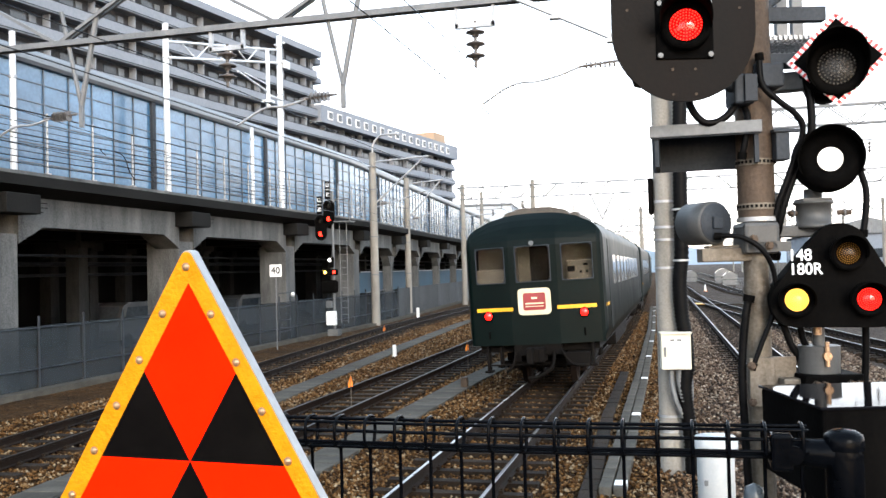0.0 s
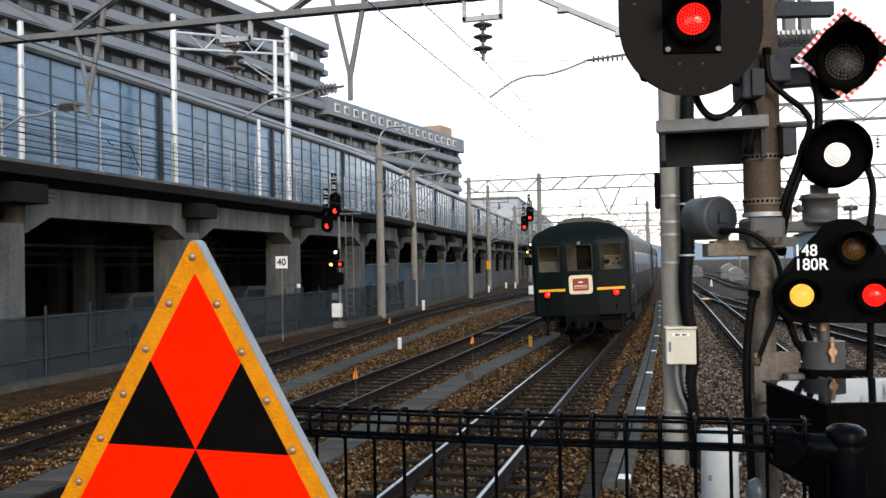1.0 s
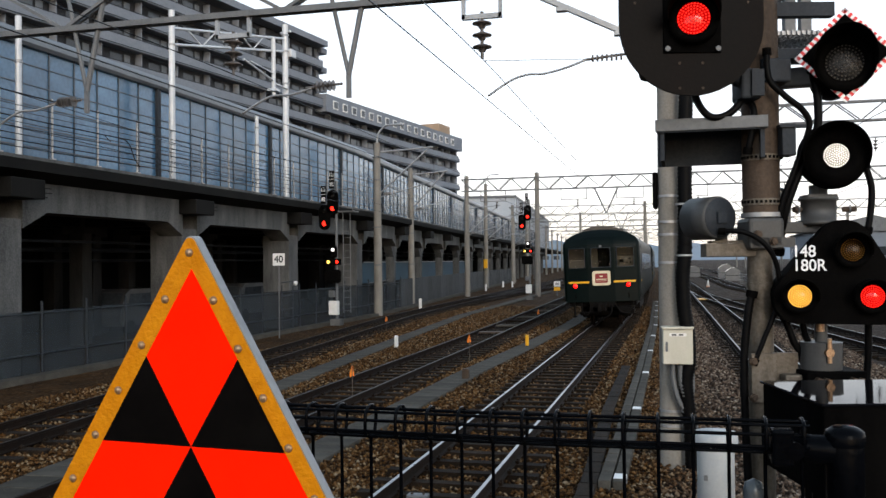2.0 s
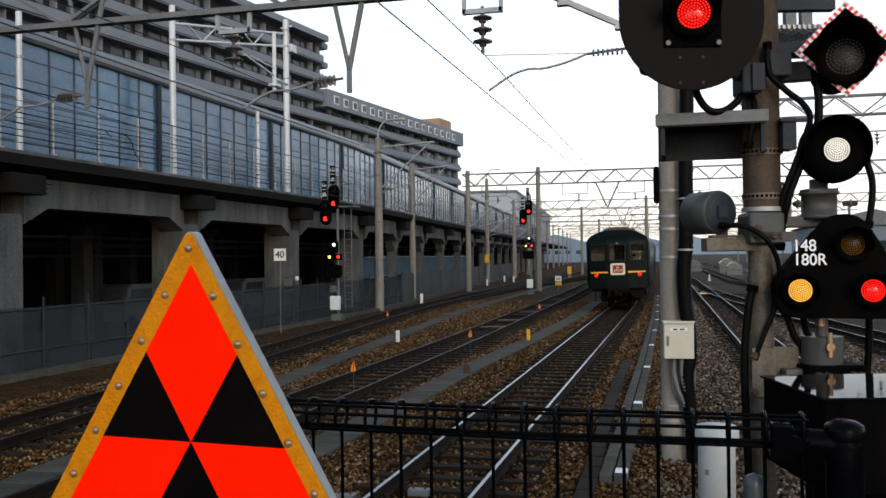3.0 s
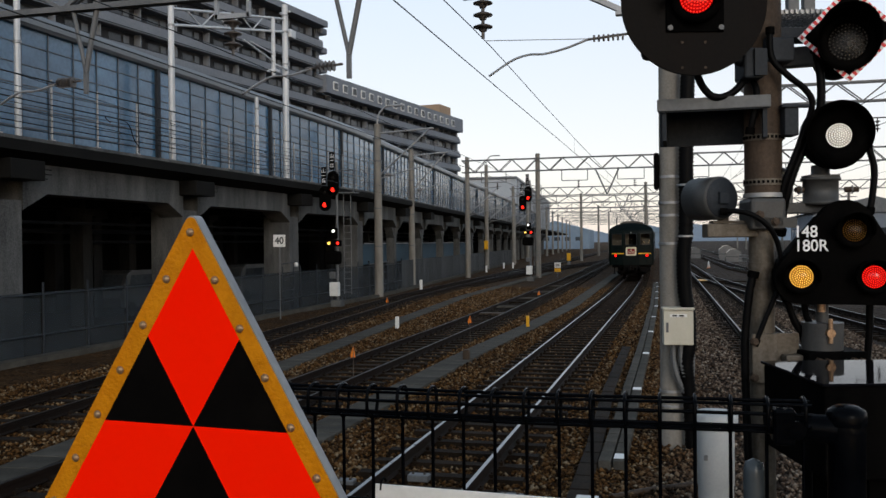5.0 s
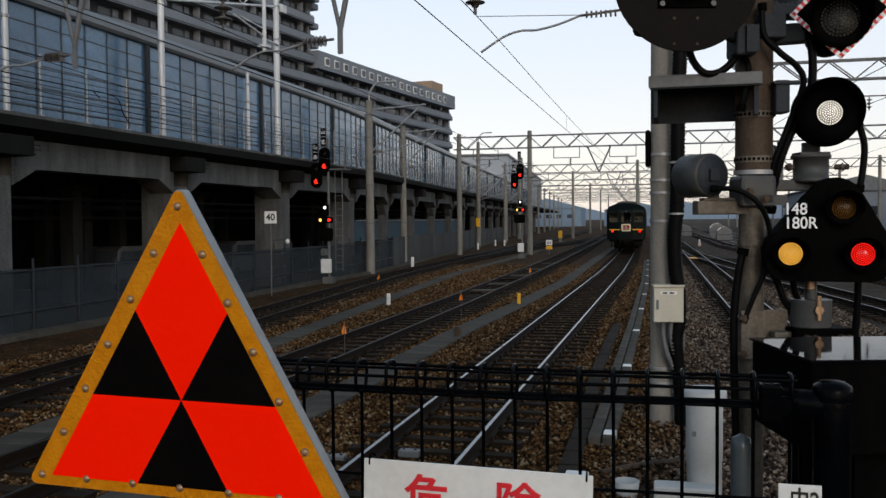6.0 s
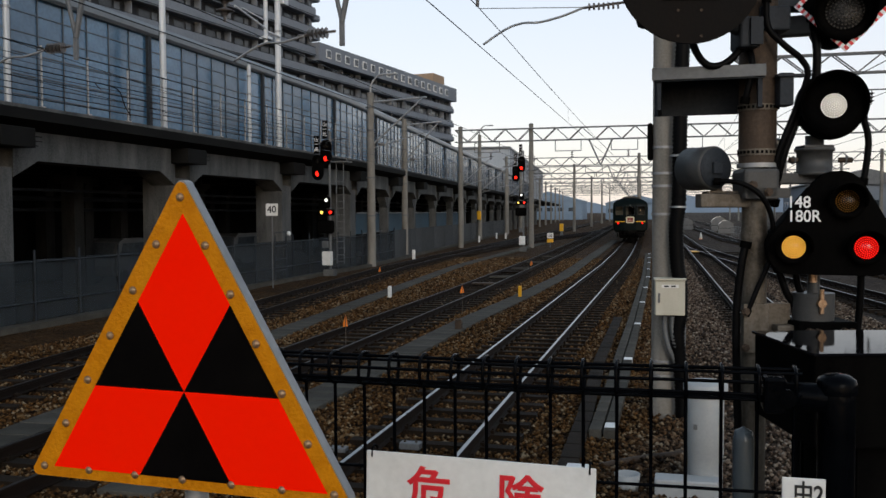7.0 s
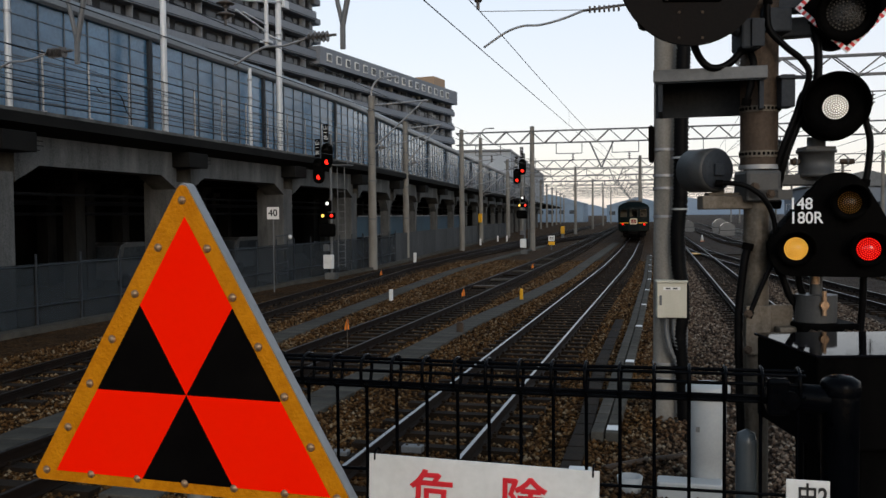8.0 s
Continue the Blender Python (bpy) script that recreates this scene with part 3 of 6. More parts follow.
def frame_at(table, y, off=0.0, z=0.0):
    """A frame whose y runs along the curve at y."""
    h = math.atan(interp(y + 0.5, table) - interp(y - 0.5, table))
    return pose(interp(y, table), y, 0, 0, 0, -math.degrees(h)) @ pose(off, 0, z)


column = Shape().box((-0.65, 0, 1.75), (1.25, 0.95, 4.1), b=0.03).mesh("column", CONCRETE)
slim_column = Shape().box((-0.45, 0, 1.6), (0.55, 0.5, 3.9), b=0.03).prism([(-0.25, 2.9), (0.25, 2.9), (0.95, 3.56), (-0.95, 3.56)], -0.70, -0.20, Matrix.Rotation(radians(90), 4, "Z") @ Matrix.Scale(-1, 4, (0, 1, 0))).mesh("column", CONCRETE)
corbel = Shape().box((0.30, -0.1, 4.53), (0.72, 1.25, 0.5), b=0.02)
for i in range(7):
    corbel.cyl((0.1 + 0.08 * i, 0.4, 4.36 + 0.11 * (i % 4)), (0.1 + 0.08 * i, 0.85 + 0.06 * (i % 3), 4.36 + 0.11 * (i % 4)), 0.012, n=5)
corbel = corbel.mesh("corbel", SHADE_CONCRETE)
L = 8.8 / 2 - 0.475
girder = Shape()
prof = [(-L, 3.55), (-L + 0.95, 4.0), (L - 0.95, 4.0), (L, 3.55), (L, 4.775), (-L, 4.775)]
girder.prism(prof, -0.15, -1.05, Matrix.Rotation(radians(90), 4, "Z") @ Matrix.Scale(-1, 4, (0, 1, 0)))
girder_mesh = girder.mesh("girder", CONCRETE)
# inner columns, beams and girders are coloured dark for the shade under the deck
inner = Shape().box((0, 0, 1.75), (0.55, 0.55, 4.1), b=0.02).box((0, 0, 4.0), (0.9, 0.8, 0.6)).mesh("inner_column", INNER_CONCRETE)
cross = Shape().box((-4.6, 0, 4.35), (8.0, 0.7, 0.85)).mesh("cross_beam", SHADE_CONCRETE)
inner_girder = Shape().box((0, 0, 4.35), (0.6, 7.9, 0.8)).mesh("inner_girder", SHADE_CONCRETE)
for i, y in enumerate(COLUMN_Y):
    m = frame_at(EDGE, y, -0.7)
    part("column", column if y < 52 else slim_column, None, viaduct, m=m)
    part("corbel", corbel, None, viaduct, "dark bracket with bare reinforcing bars", m)
    part("cross_beam", cross, None, viaduct, m=m)
    part("girder", girder_mesh, None, viaduct, m=frame_at(EDGE, y + 4.4, -0.55))
    for off, dy in ((-4.6, 0.0), (-8.6, 0.0), (-6.6, 3.4), (-9.8, 5.2)):
        part("inner_column", inner, None, viaduct, m=frame_at(EDGE, y + dy, off - 0.5))
    part("inner_girder", inner_girder, None, viaduct, m=frame_at(EDGE, y + 4.4, -5.1))
# pipes slung under the deck
for off, z, r in ((-5.9, 3.15, 0.09), (-6.1, 2.75, 0.06), (-3.4, 3.35, 0.05)):
    part("pipe", Shape().tube([(x, y, z) for x, y, _, _ in line_path(EDGE, -10, 200, 6.0, off=off)], r, 8), DARK_STEEL, viaduct, "dark pipe slung under the deck")
# added wall that blocks light from behind and closes the space under the deck
part("light_block_wall", Shape().sweep([(-11, -0.3), (-11, 4.775), (-11.3, 4.775), (-11.3, -0.3)], line_path(EDGE, -12, 330, 6.0)), SHADE_CONCRETE, viaduct)

sheeting = thing("blue_sheeting", "blue protective sheeting hung under the viaduct", "sheeting", kind="structure")
part("sheet", Shape().sweep([(-2.3, 1.3), (-2.3, 2.55), (-2.34, 2.55), (-2.34, 1.3)], line_path(EDGE, 52, 96, 2.0)), BLUE_SHEET, sheeting)
part("rail", Shape().sweep([(-2.2, 2.55), (-2.2, 2.62), (-2.26, 2.62), (-2.26, 2.55)], line_path(EDGE, 52, 96, 2.0)), GALV, sheeting)

# glass screen on the deck
screen = thing("glass_screen", "tall pale blue glazed noise screen on the viaduct", "glass screen", kind="structure")
pane = Shape().box((0, 0, 6.92), (0.03, 1.06, 3.3)).mesh("pane", GLASS_PANE)
mullion = Shape().box((0.03, 0, 6.92), (0.05, 0.03, 3.36)).mesh("mullion", BLUE_STEEL)
pier = Shape().box((0.06, 0, 6.95), (0.14, 0.2, 3.4), b=0.02).mesh("pier", DARK_STEEL)
y = 6.0
k = 0
while y < 190:
    part("pane", pane, None, screen, m=frame_at(EDGE, y, -1.5))
    part("pier" if k % 8 == 3 else "mullion", pier if k % 8 == 3 else mullion, None, screen, m=frame_at(EDGE, y + 0.55, -1.5))
    y += 1.1
    k += 1
screen_path = line_path(EDGE, 5.4, 190, 2.2)
for z in (5.27, 5.85, 6.4, 7.0, 7.55, 8.1):
    part("transom", Shape().sweep([(-1.49, z - 0.014), (-1.46, z - 0.014), (-1.46, z + 0.014), (-1.49, z + 0.014)], screen_path), BLUE_STEEL, screen)
part("coping", Shape().sweep([(-1.62, 8.57), (-1.36, 8.57), (-1.30, 8.66), (-1.30, 8.86), (-1.38, 8.98), (-1.55, 9.0), (-1.7, 8.9)], screen_path), PALE_METAL, screen, "pale rounded metal coping")

# railing of posts and cables on the deck edge
railing = thing("deck_railing", "thin steel posts with black cables along the deck", "railing", kind="structure")
post = Shape().cyl((0, 0, 5.34), (0, 0, 6.95), 0.03, n=8).box((0, 0, 5.36), (0.14, 0.14, 0.04)).mesh("post", GALV)
y = 8.8
while y < 150:
    part("post", post, None, railing, m=frame_at(EDGE, y, -0.15))
    y += 1.93
for z, r in ((6.9, 0.02), (6.3, 0.016), (6.05, 0.012), (5.72, 0.014), (6.6, 0.010), (6.18, 0.010), (5.88, 0.012), (5.56, 0.012), (6.45, 0.009)):
    part("cable", Shape().tube([(x, y, z + 0.02 * math.sin(y * 1.6)) for x, y, _, _ in line_path(EDGE, 4, 150, 3.0, off=-0.11)], r, 5), BLACK_RUBBER, railing)
part("hanging_cable", Shape().tube([(-15.84, 22.9, 6.15), (-15.8, 22.6, 6.28), (-15.8, 23.0, 6.3), (-15.8, 23.7, 6.22), (-15.8, 24.0, 5.8), (-15.8, 24.3, 5.55)], 0.015, 5), BLACK_RUBBER, railing)

# steel masts standing on the deck
def deck_mast(y, top, r, arm=None):
    ob = thing("deck_mast", "white steel mast on the viaduct deck", "mast", frame_at(EDGE, y, -0.62), "deck masts")
    s = Shape().cyl((0, 0, 5.25), (0, 0, top), r, r * 0.92, 14)
    part("shaft", s, WHITE_STEEL, ob)
    part("base_flange", Shape().cyl((0, 0, 5.25), (0, 0, 5.30), r * 2.2, n=14), GALV, ob)
    for z in (top - 0.5, top - 1.2, top - 2.6):
        part("clamp_band", Shape().cyl((0, 0, z), (0, 0, z + 0.07), r + 0.02, n=14), GALV, ob)
    return ob


deck_mast(19.7, 9.0, 0.085)
mast_a = deck_mast(27.0, 11.1, 0.11)
deck_mast(33.3, 8.5, 0.08)
mast_b = deck_mast(36.1, 12.9, 0.135)
arm = Shape()
for z in (9.95, 10.5):
    arm.cyl((0, 0, z), (0, 8.9, z + 1.75), 0.05, n=8)
for i in range(6):
    za, zb = (0.0, 0.55) if i % 2 else (0.55, 0.0)
    arm.cyl((0, 1.0 + 1.0 * i, 9.95 + za + 0.197 * (1 + i)), (0, 2.0 + 1.0 * i, 9.95 + zb + 0.197 * (2 + i)), 0.028, n=6)
part("lattice_arm", arm, WHITE_STEEL, mast_a, "white lattice arm between two masts")
part("hanging_post", Shape().cyl((0.1, -1.4, 12.0), (0.1, -1.4, 9.6), 0.09, n=10).box((0.1, -1.4, 9.8), (0.4, 0.4, 0.1)), WHITE_STEEL, mast_b)
part("bracket_arm", Shape().cyl((0.1, -1.4, 10.2), (0.15, -4.2, 10.5), 0.04, n=8).cyl((0.1, -1.4, 10.5), (0.15, -3.6, 10.55), 0.03, n=8).cyl((0.1, 0.0, 10.1), (0.1, -1.5, 10.1), 0.05, n=8), WHITE_STEEL, mast_b, "white equipment bracket")
part("mast_head", Shape().cyl((0.25, 0, 12.6), (-0.3, 0.2, 12.6), 0.05, n=8), WHITE_STEEL, mast_b)
part("mast_box", Shape().box((0.1, 0.35, 11.7), (0.3, 0.5, 0.35), b=0.03), WHITE_STEEL, mast_b)

# hoarding along the foot of the viaduct
hoarding = thing("hoarding", "dusty grey netting and sheet hoarding on steel posts", "fence", kind="structure")
panel_net = Shape().box((0, 0, 0.62), (0.02, 1.75, 1.62)).mesh("net_panel", NET)
sheet = Shape()
for i in range(9):
    sheet.box((0.012 * (i % 2), -0.79 + 0.198 * i, 0.66), (0.03, 0.197, 1.75))
sheet = sheet.mesh("sheet_panel", FENCE_SHEET)
fpost = Shape().cyl((0.03, 0, -0.3), (0.03, 0, 1.68), 0.03, n=8).cyl((0.03, -0.9, 0.35), (0.03, 0.9, 0.35), 0.02, n=6).cyl((0.03, -0.9, 1.38), (0.03, 0.9, 1.38), 0.02, n=6).mesh("fence_post", DARK_STEEL)
bpost = Shape().cyl((-0.06, 0, -0.3), (-0.06, 0, 1.5), 0.03, n=8).mesh("fence_post", DARK_STEEL)
y, k = 8.0, 0
while y < 125:
    m = frame_at(EDGE, y, 0.0)
    part("panel", panel_net if y < 52.5 else sheet, None, hoarding, m=m)
    part("fence_post", fpost if y < 52.5 else bpost, None, hoarding, m=frame_at(EDGE, y + 0.9, 0.02))
    y += 1.8
part("foot_kerb", Shape().sweep([(0.1, -0.3), (0.5, -0.3), (0.5, -0.12), (0.1, -0.12)], line_path(EDGE, 4, 125, 3.0)), PATH_CONCRETE, hoarding, "low concrete kerb")

# cars parked under the viaduct
def car(m, label):
    ob = thing("parked_van", label, "van", m)
    prof = [(-1.65, 0.35), (-1.72, 0.75), (-1.6, 1.0), (-1.25, 1.72), (-1.0, 1.85), (1.35, 1.85), (1.65, 1.3), (1.7, 0.5), (1.6, 0.32)]
    part("body", Shape().prism(prof, -0.72, 0.72), CAR_WHITE, ob)
    part("side_window", Shape().prism([(-1.2, 1.1), (-1.05, 1.65), (1.2, 1.68), (1.42, 1.1)], -0.735, -0.722), DARK_GLASS, ob)
    part("windscreen", Shape().add([(-1.62, -0.6, 1.04), (-1.62, 0.6, 1.04), (-1.3, 0.56, 1.68), (-1.3, -0.56, 1.68)], [(0, 1, 2, 3)]), DARK_GLASS, ob)
    for x in (-1.05, 1.05):
        for y in (-0.66, 0.66):
            part("wheel", Shape().lathe((x, y - 0.1, 0.29), (0, 1, 0), [(0, 0.0), (0, 0.17), (0, 0.29), (0.2, 0.29), (0.2, 0.17), (0.2, 0)], 18), BLACK_RUBBER, ob)
    return ob


car(pose(-22.2, 33.6, -0.26, 0, 0, 84), "white van parked under the viaduct behind the netting")
car(pose(-21.6, 42.5, -0.26, 0, 0, 85), "white van parked under the viaduct")

# bar gate and stacked scaffold tubes by the hoarding
gate = thing("bar_gate", "thin grey bar gate standing in the netting", "gate", pose(-15.45, 34.2, -0.26))
for y in (-0.55, 0.55):
    part("post", Shape().cyl((0, y, 0), (0, y, 1.9), 0.03, n=8), DARK_STEEL, gate)
for z in (0.5, 0.95, 1.5, 2.05):
    part("bar", Shape().cyl((0, -0.62, z), (0, 0.62, z + 0.04), 0.022, n=8), DARK_STEEL, gate)
part("lamp", Shape().lathe((0.05, 0.6, 2.0), (1, 0, 0), [(0, 0), (0, 0.09), (0.08, 0.1), (0.12, 0.06), (0.13, 0)], 14), WHITE_PLATE, gate, "small white lamp housing")
rack = thing("scaffold_stack", "rusty scaffold tubes leaning in a stack behind the netting", "scaffold tubes", pose(-16.75, 49.6, -0.28))
rack_rng = random.Random(8)
for k in range(16):
    y, dz = -1.8 + 0.22 * k, rack_rng.uniform(-0.4, 0.9)
    part("tube", Shape().cyl((rack_rng.uniform(-0.2, 0.2), y, 0.05 + 0.05 * (k % 4)), (rack_rng.uniform(-0.3, 0.3), y + rack_rng.uniform(-1.3, 1.3), 1.1 + dz), 0.028, n=6), RUSTY_STEEL if k % 3 else GREY_STEEL, rack)
for z in (0.5, 1.1, 1.7):
    part("rail", Shape().cyl((0.1, -2.0, z), (0.1, 1.6, z + 0.1), 0.03, n=6), GREY_STEEL, rack)

# ---- apartment block behind the viaduct ----
block = thing("apartment_building", "long grey apartment block with balconies on every floor", "apartment building", pose(-57.7, 88.9, -0.3, 0, 0, 82), kind="structure")
STEP, FAR_END, HIGH, LOW = 41.0, 97.5, 36.2, 28.6
# shade of the balcony recesses is put into this wall's dark colour
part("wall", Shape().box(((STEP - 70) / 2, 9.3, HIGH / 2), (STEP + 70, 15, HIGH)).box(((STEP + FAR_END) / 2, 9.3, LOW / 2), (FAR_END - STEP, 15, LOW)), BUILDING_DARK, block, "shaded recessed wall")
part("gable", Shape().box((STEP + 0.4, 7, 31), (0.9, 11, 10)).box((FAR_END + 0.4, 7, LOW / 2), (0.8, 12, LOW)), BUILDING, block)
part("roof_parapet", Shape().box(((STEP - 70) / 2, 8.4, HIGH + 0.3), (STEP + 71, 17.4, 0.9)).box(((STEP + FAR_END) / 2 + 0.3, 8.3, LOW - 1.15), (FAR_END - STEP + 0.8, 17.2, 2.7)), BUILDING, block)
part("stair_tower", Shape().box((94.0, 5.0, 29.6), (6.0, 6, 3.4)), BUILDING_TAN, block, "tan tiled stair tower")
unit = Shape().box((0, 0, 0), (1.9, 0.06, 1.9)).mesh("window", DARK_GLASS)
wframe = Shape().box((0, 0, 0), (0.9, 0.10, 1.9)).mesh("door_panel", PALE_METAL)
topwin = Shape().box((0, 0, 0), (1.1, 0.12, 0.95)).box((0, -0.02, 0), (0.10, 0.16, 1.0)).mesh("window", DARK_GLASS)
topframe = Shape().box((0, 0, 0), (1.5, 0.1, 1.3)).mesh("window_frame", WHITE_PLATE)
count = 0
for f in range(13):
    z = 0.3 + 2.95 * f
    runs = [(-70, STEP)] + ([(STEP, FAR_END)] if z < 25 else [])
    if z > 33.5:
        runs = []
    for a, b in runs:
        part("balcony", Shape().box(((a + b) / 2, 0.4, z + 0.5), (b - a, 0.2, 1.15)).box(((a + b) / 2, 0.95, z - 0.05), (b - a, 1.3, 0.2)), BUILDING, block, "pale balcony parapet")
        part("handrail", Shape().box(((a + b) / 2, 0.42, z + 1.2), (b - a, 0.1, 0.05)).box(((a + b) / 2, 0.28, z + 0.02), (b - a, 0.06, 0.10)), DARK_STEEL, block, "dark handrail and drip line")
        x = a + 3.0
        i = 0
        while x < b - 1:
            if i % 2 == 0 and z > 5:
                part("partition", Shape().box((x, 1.25, z + 1.4), (0.12, 0.95, 2.7)), BUILDING, block)
            if z > 6 and count < 290 and i % 2 == 1:
                part("window", unit, None, block, m=pose(x, 1.74, z + 1.5))
                part("door_panel", wframe, None, block, m=pose(x + 1.75, 1.72, z + 1.5))
                count += 1
            x += 3.1
            i += 1
for i in range(17):
    part("window_frame", topframe, None, block, m=pose(STEP + 2.7 + 3.05 * i, -0.34, LOW - 1.2))
    part("window", topwin, None, block, m=pose(STEP + 2.7 + 3.05 * i, -0.39, LOW - 1.2))
for f in range(9):
    part("end_balcony", Shape().box((FAR_END + 1.5, 3.2, 0.8 + 2.95 * f), (2.0, 4.6, 1.0), b=0.25), BUILDING, block)
for f in range(4):
    part("end_balcony", Shape().box((STEP + 1.3, 2.8, 26.9 + 2.95 * f), (2.0, 4.0, 1.0), b=0.25), BUILDING, block)

# pale station hall far along the viaduct, hills, low sheds
hall = thing("station_hall", "pale glazed station hall above the viaduct", "station building", frame_at(EDGE, 168, -1.0), kind="structure")
part("wall", Shape().box((-9, 32, 9.2), (16, 100, 8.0)), PALE_HALL, hall)
part("roof", Shape().box((-9, 32, 13.4), (16.4, 100.6, 0.4), b=0.1), PALE_METAL, hall)
ribs = Shape()
for i in range(33):
    ribs.box((-0.98, -16 + 3 * i, 9.2), (0.12, 0.2, 7.8))
for z in (7.0, 9.0, 11.0):
    ribs.box((-0.98, 32, z), (0.10, 99, 0.12))
part("facade_ribs", ribs, GREY_STEEL, hall)
for x, y, w, d, h, mt, nm in ((30, 170, 18, 30, 7, BUILDING, "grey_shed"),
                              (40, 120, 14, 30, 8, BUILDING, "grey_shed"), (62, 190, 26, 40, 14, BUILDING, "grey_shed"), (-12, 345, 22, 20, 6, HAZE_BLUE, "blue_shed"), (-45, 350, 26, 20, 7, HAZE_BLUE, "blue_shed")):
    ob = thing(nm, "low railway building with pitched roof beside the yard", "shed", pose(x, y, -0.3), "yard buildings")
    part("wall", Shape().box((0, 0, h / 2), (w, d, h)), mt, ob)
    part("roof", Shape().prism([(-w / 2 - 0.5, h), (0, h + w * 0.14), (w / 2 + 0.5, h)], -d / 2 - 0.5, d / 2 + 0.5), GREY_STEEL if mt is BUILDING else HAZE_BLUE, ob)
    for i in range(int(d / 4)):
        part("window", Shape().box((-w / 2 - 0.02, -d / 2 + 2 + 4 * i, h * 0.55), (0.06, 2.2, 1.4)), DARK_GLASS, ob)
    for i in range(int(w / 4)):
        part("window", Shape().box((-w / 2 + 2 + 4 * i, -d / 2 - 0.02, h * 0.55), (2.2, 0.06, 1.4)), DARK_GLASS, ob)
bm = bmesh.new()
prev = None
for i in range(81):
    x = -1600 + 40 * i
    h = 34 + 30 * noise.noise((x * 0.003, 2, 1)) + 22 * noise.noise((x * 0.011, 7, 1)) + (45 if x > 400 else 0)
    a, b = bm.verts.new((x, 2300, -5)), bm.verts.new((x, 2380, max(8, h)))
    c = bm.verts.new((x, 2700, -5))
    if prev:
        bm.faces.new((prev[0], a, b, prev[1]))
        bm.faces.new((prev[1], b, c, prev[2]))
    prev = (a, b, c)
me = bpy.data.meshes.new("hills")
bm.to_mesh(me)
bm.free()
me.materials.append(HILL)
tagged(new("hills", me), "hazy blue wooded hills on the horizon", "hills", kind="structure")


yard_fence = thing("yard_railing", "low pale railing beyond the yard tracks", "railing", pose(7.3, 100, -0.26, 0, 0, 93), kind="structure")
for k in range(13):
    part("post", Shape().cyl((-9 + 1.5 * k, 0, 0), (-9 + 1.5 * k, 0, 1.15), 0.035, n=6), GREY_STEEL, yard_fence)
for z in (0.45, 0.8, 1.12):
    part("rail", Shape().cyl((-9, 0, z), (9, 0, z), 0.025, n=6), GREY_STEEL, yard_fence)
for x, y, w, h in ((6.9, 122, 2.0, 1.7), (6.7, 136, 2.2, 2.1), (2.5, 148, 2.0, 1.8)):
    ob = thing("covered_stack", "stack under white sheeting beyond the yard railing", "covered stack", pose(x, y, -0.27), "sheeted stacks")
    part("sheet", Shape().prism([(-w / 2, 0), (w / 2, 0), (w * 0.44, h * 0.75), (w * 0.1, h), (-w * 0.2, h * 0.95), (-w * 0.46, h * 0.7)], -1.2, 1.2), CAR_WHITE, ob)
    part("tie", Shape().box((0, 0, h * 0.4), (w * 0.99, 2.43, 0.05)), BLACK_RUBBER, ob)
crossing = thing("yard_crossing", "dark timber crossing laid over the yard tracks", "crossing", pose(4.3, 62, -0.1, 0, 0, 3), kind="structure")
for k in range(7):
    part("plank", Shape().box((0, -0.9 + 0.3 * k, 0), (6.0, 0.28, 0.08), b=0.01), WOOD_SLEEPER, crossing)
part("edge_plate", Shape().box((-2.75, 0, 0.045), (0.5, 2.1, 0.02)), YELLOW, crossing, "yellow painted edge plate")
cone = thing("marker_cone", "small white cone standing between yard tracks", "cone", pose(3.0, 96.0, -0.27))
part("body", Shape().lathe((0, 0, 0), (0, 0, 1), [(0.03, 0), (0.03, 0.14), (0.7, 0.04), (0.7, 0)], 14), WHITE_PLATE, cone)
part("base", Shape().box((0, 0, 0.02), (0.36, 0.36, 0.04), b=0.01), ORANGE, cone)


# ---- overhead line gantries ----
def insulator_string(m, n=3, r=0.13):
    """Porcelain discs on a rod, hanging down from the origin."""
    s = Shape().cyl((0, 0, 0), (0, 0, -0.16 * n - 0.2), 0.025, n=8, m=m)
    for i in range(n):
        z = -0.12 - 0.17 * i
        s.lathe((0, 0, z), (0, 0, -1), [(0, 0.02), (0.01, 0.05), (0.045, r), (0.06, r), (0.065, 0.07), (0.12, 0.045)], 16, m)
    return s


def gantry(y, x0, x1, z0, z1, poles, label, step=1.15, r=0.045):
    ob = thing("catenary_gantry", label, "gantry", group="overhead line gantries")
    beam = Shape()
    for z in (z0, z1):
        for d in (-0.22, 0.22):
            beam.box(((x0 + x1) / 2, y + d, z), (x1 - x0, r * 1.6, r * 1.6))
    k = int((x1 - x0) / step)
    for i in range(k):
        a, b = x0 + (x1 - x0) * i / k, x0 + (x1 - x0) * (i + 1) / k
        za, zb = (z0, z1) if i % 2 else (z1, z0)
        for d in (-0.22, 0.22):
            beam.cyl((a, y + d, za), (b, y + d, zb), r * 0.7, n=5)
    part("lattice_beam", beam, GREY_STEEL, ob)
    for x, pr, top in poles:
        part("pole", Shape().cyl((x, y, -0.4), (x, y, top), pr, pr * 0.8, 14), POLE_CONCRETE, ob)
        part("pole_cap", Shape().cyl((x, y, top), (x, y, top + 0.05), pr * 0.85, pr * 0.5, 14), GREY_STEEL, ob)
    return ob


def drop_frame(ob, x, y, z0, w=1.3, h=1.0):
    """A rectangular hanger under a beam with an insulator."""
    s = Shape()
    s.box((x - w / 2, y, z0 - h / 2), (0.06, 0.06, h)).box((x + w / 2, y, z0 - h / 2), (0.06, 0.06, h)).box((x, y, z0 - h), (w, 0.06, 0.06))
    part("hanger", s, GREY_STEEL, ob)


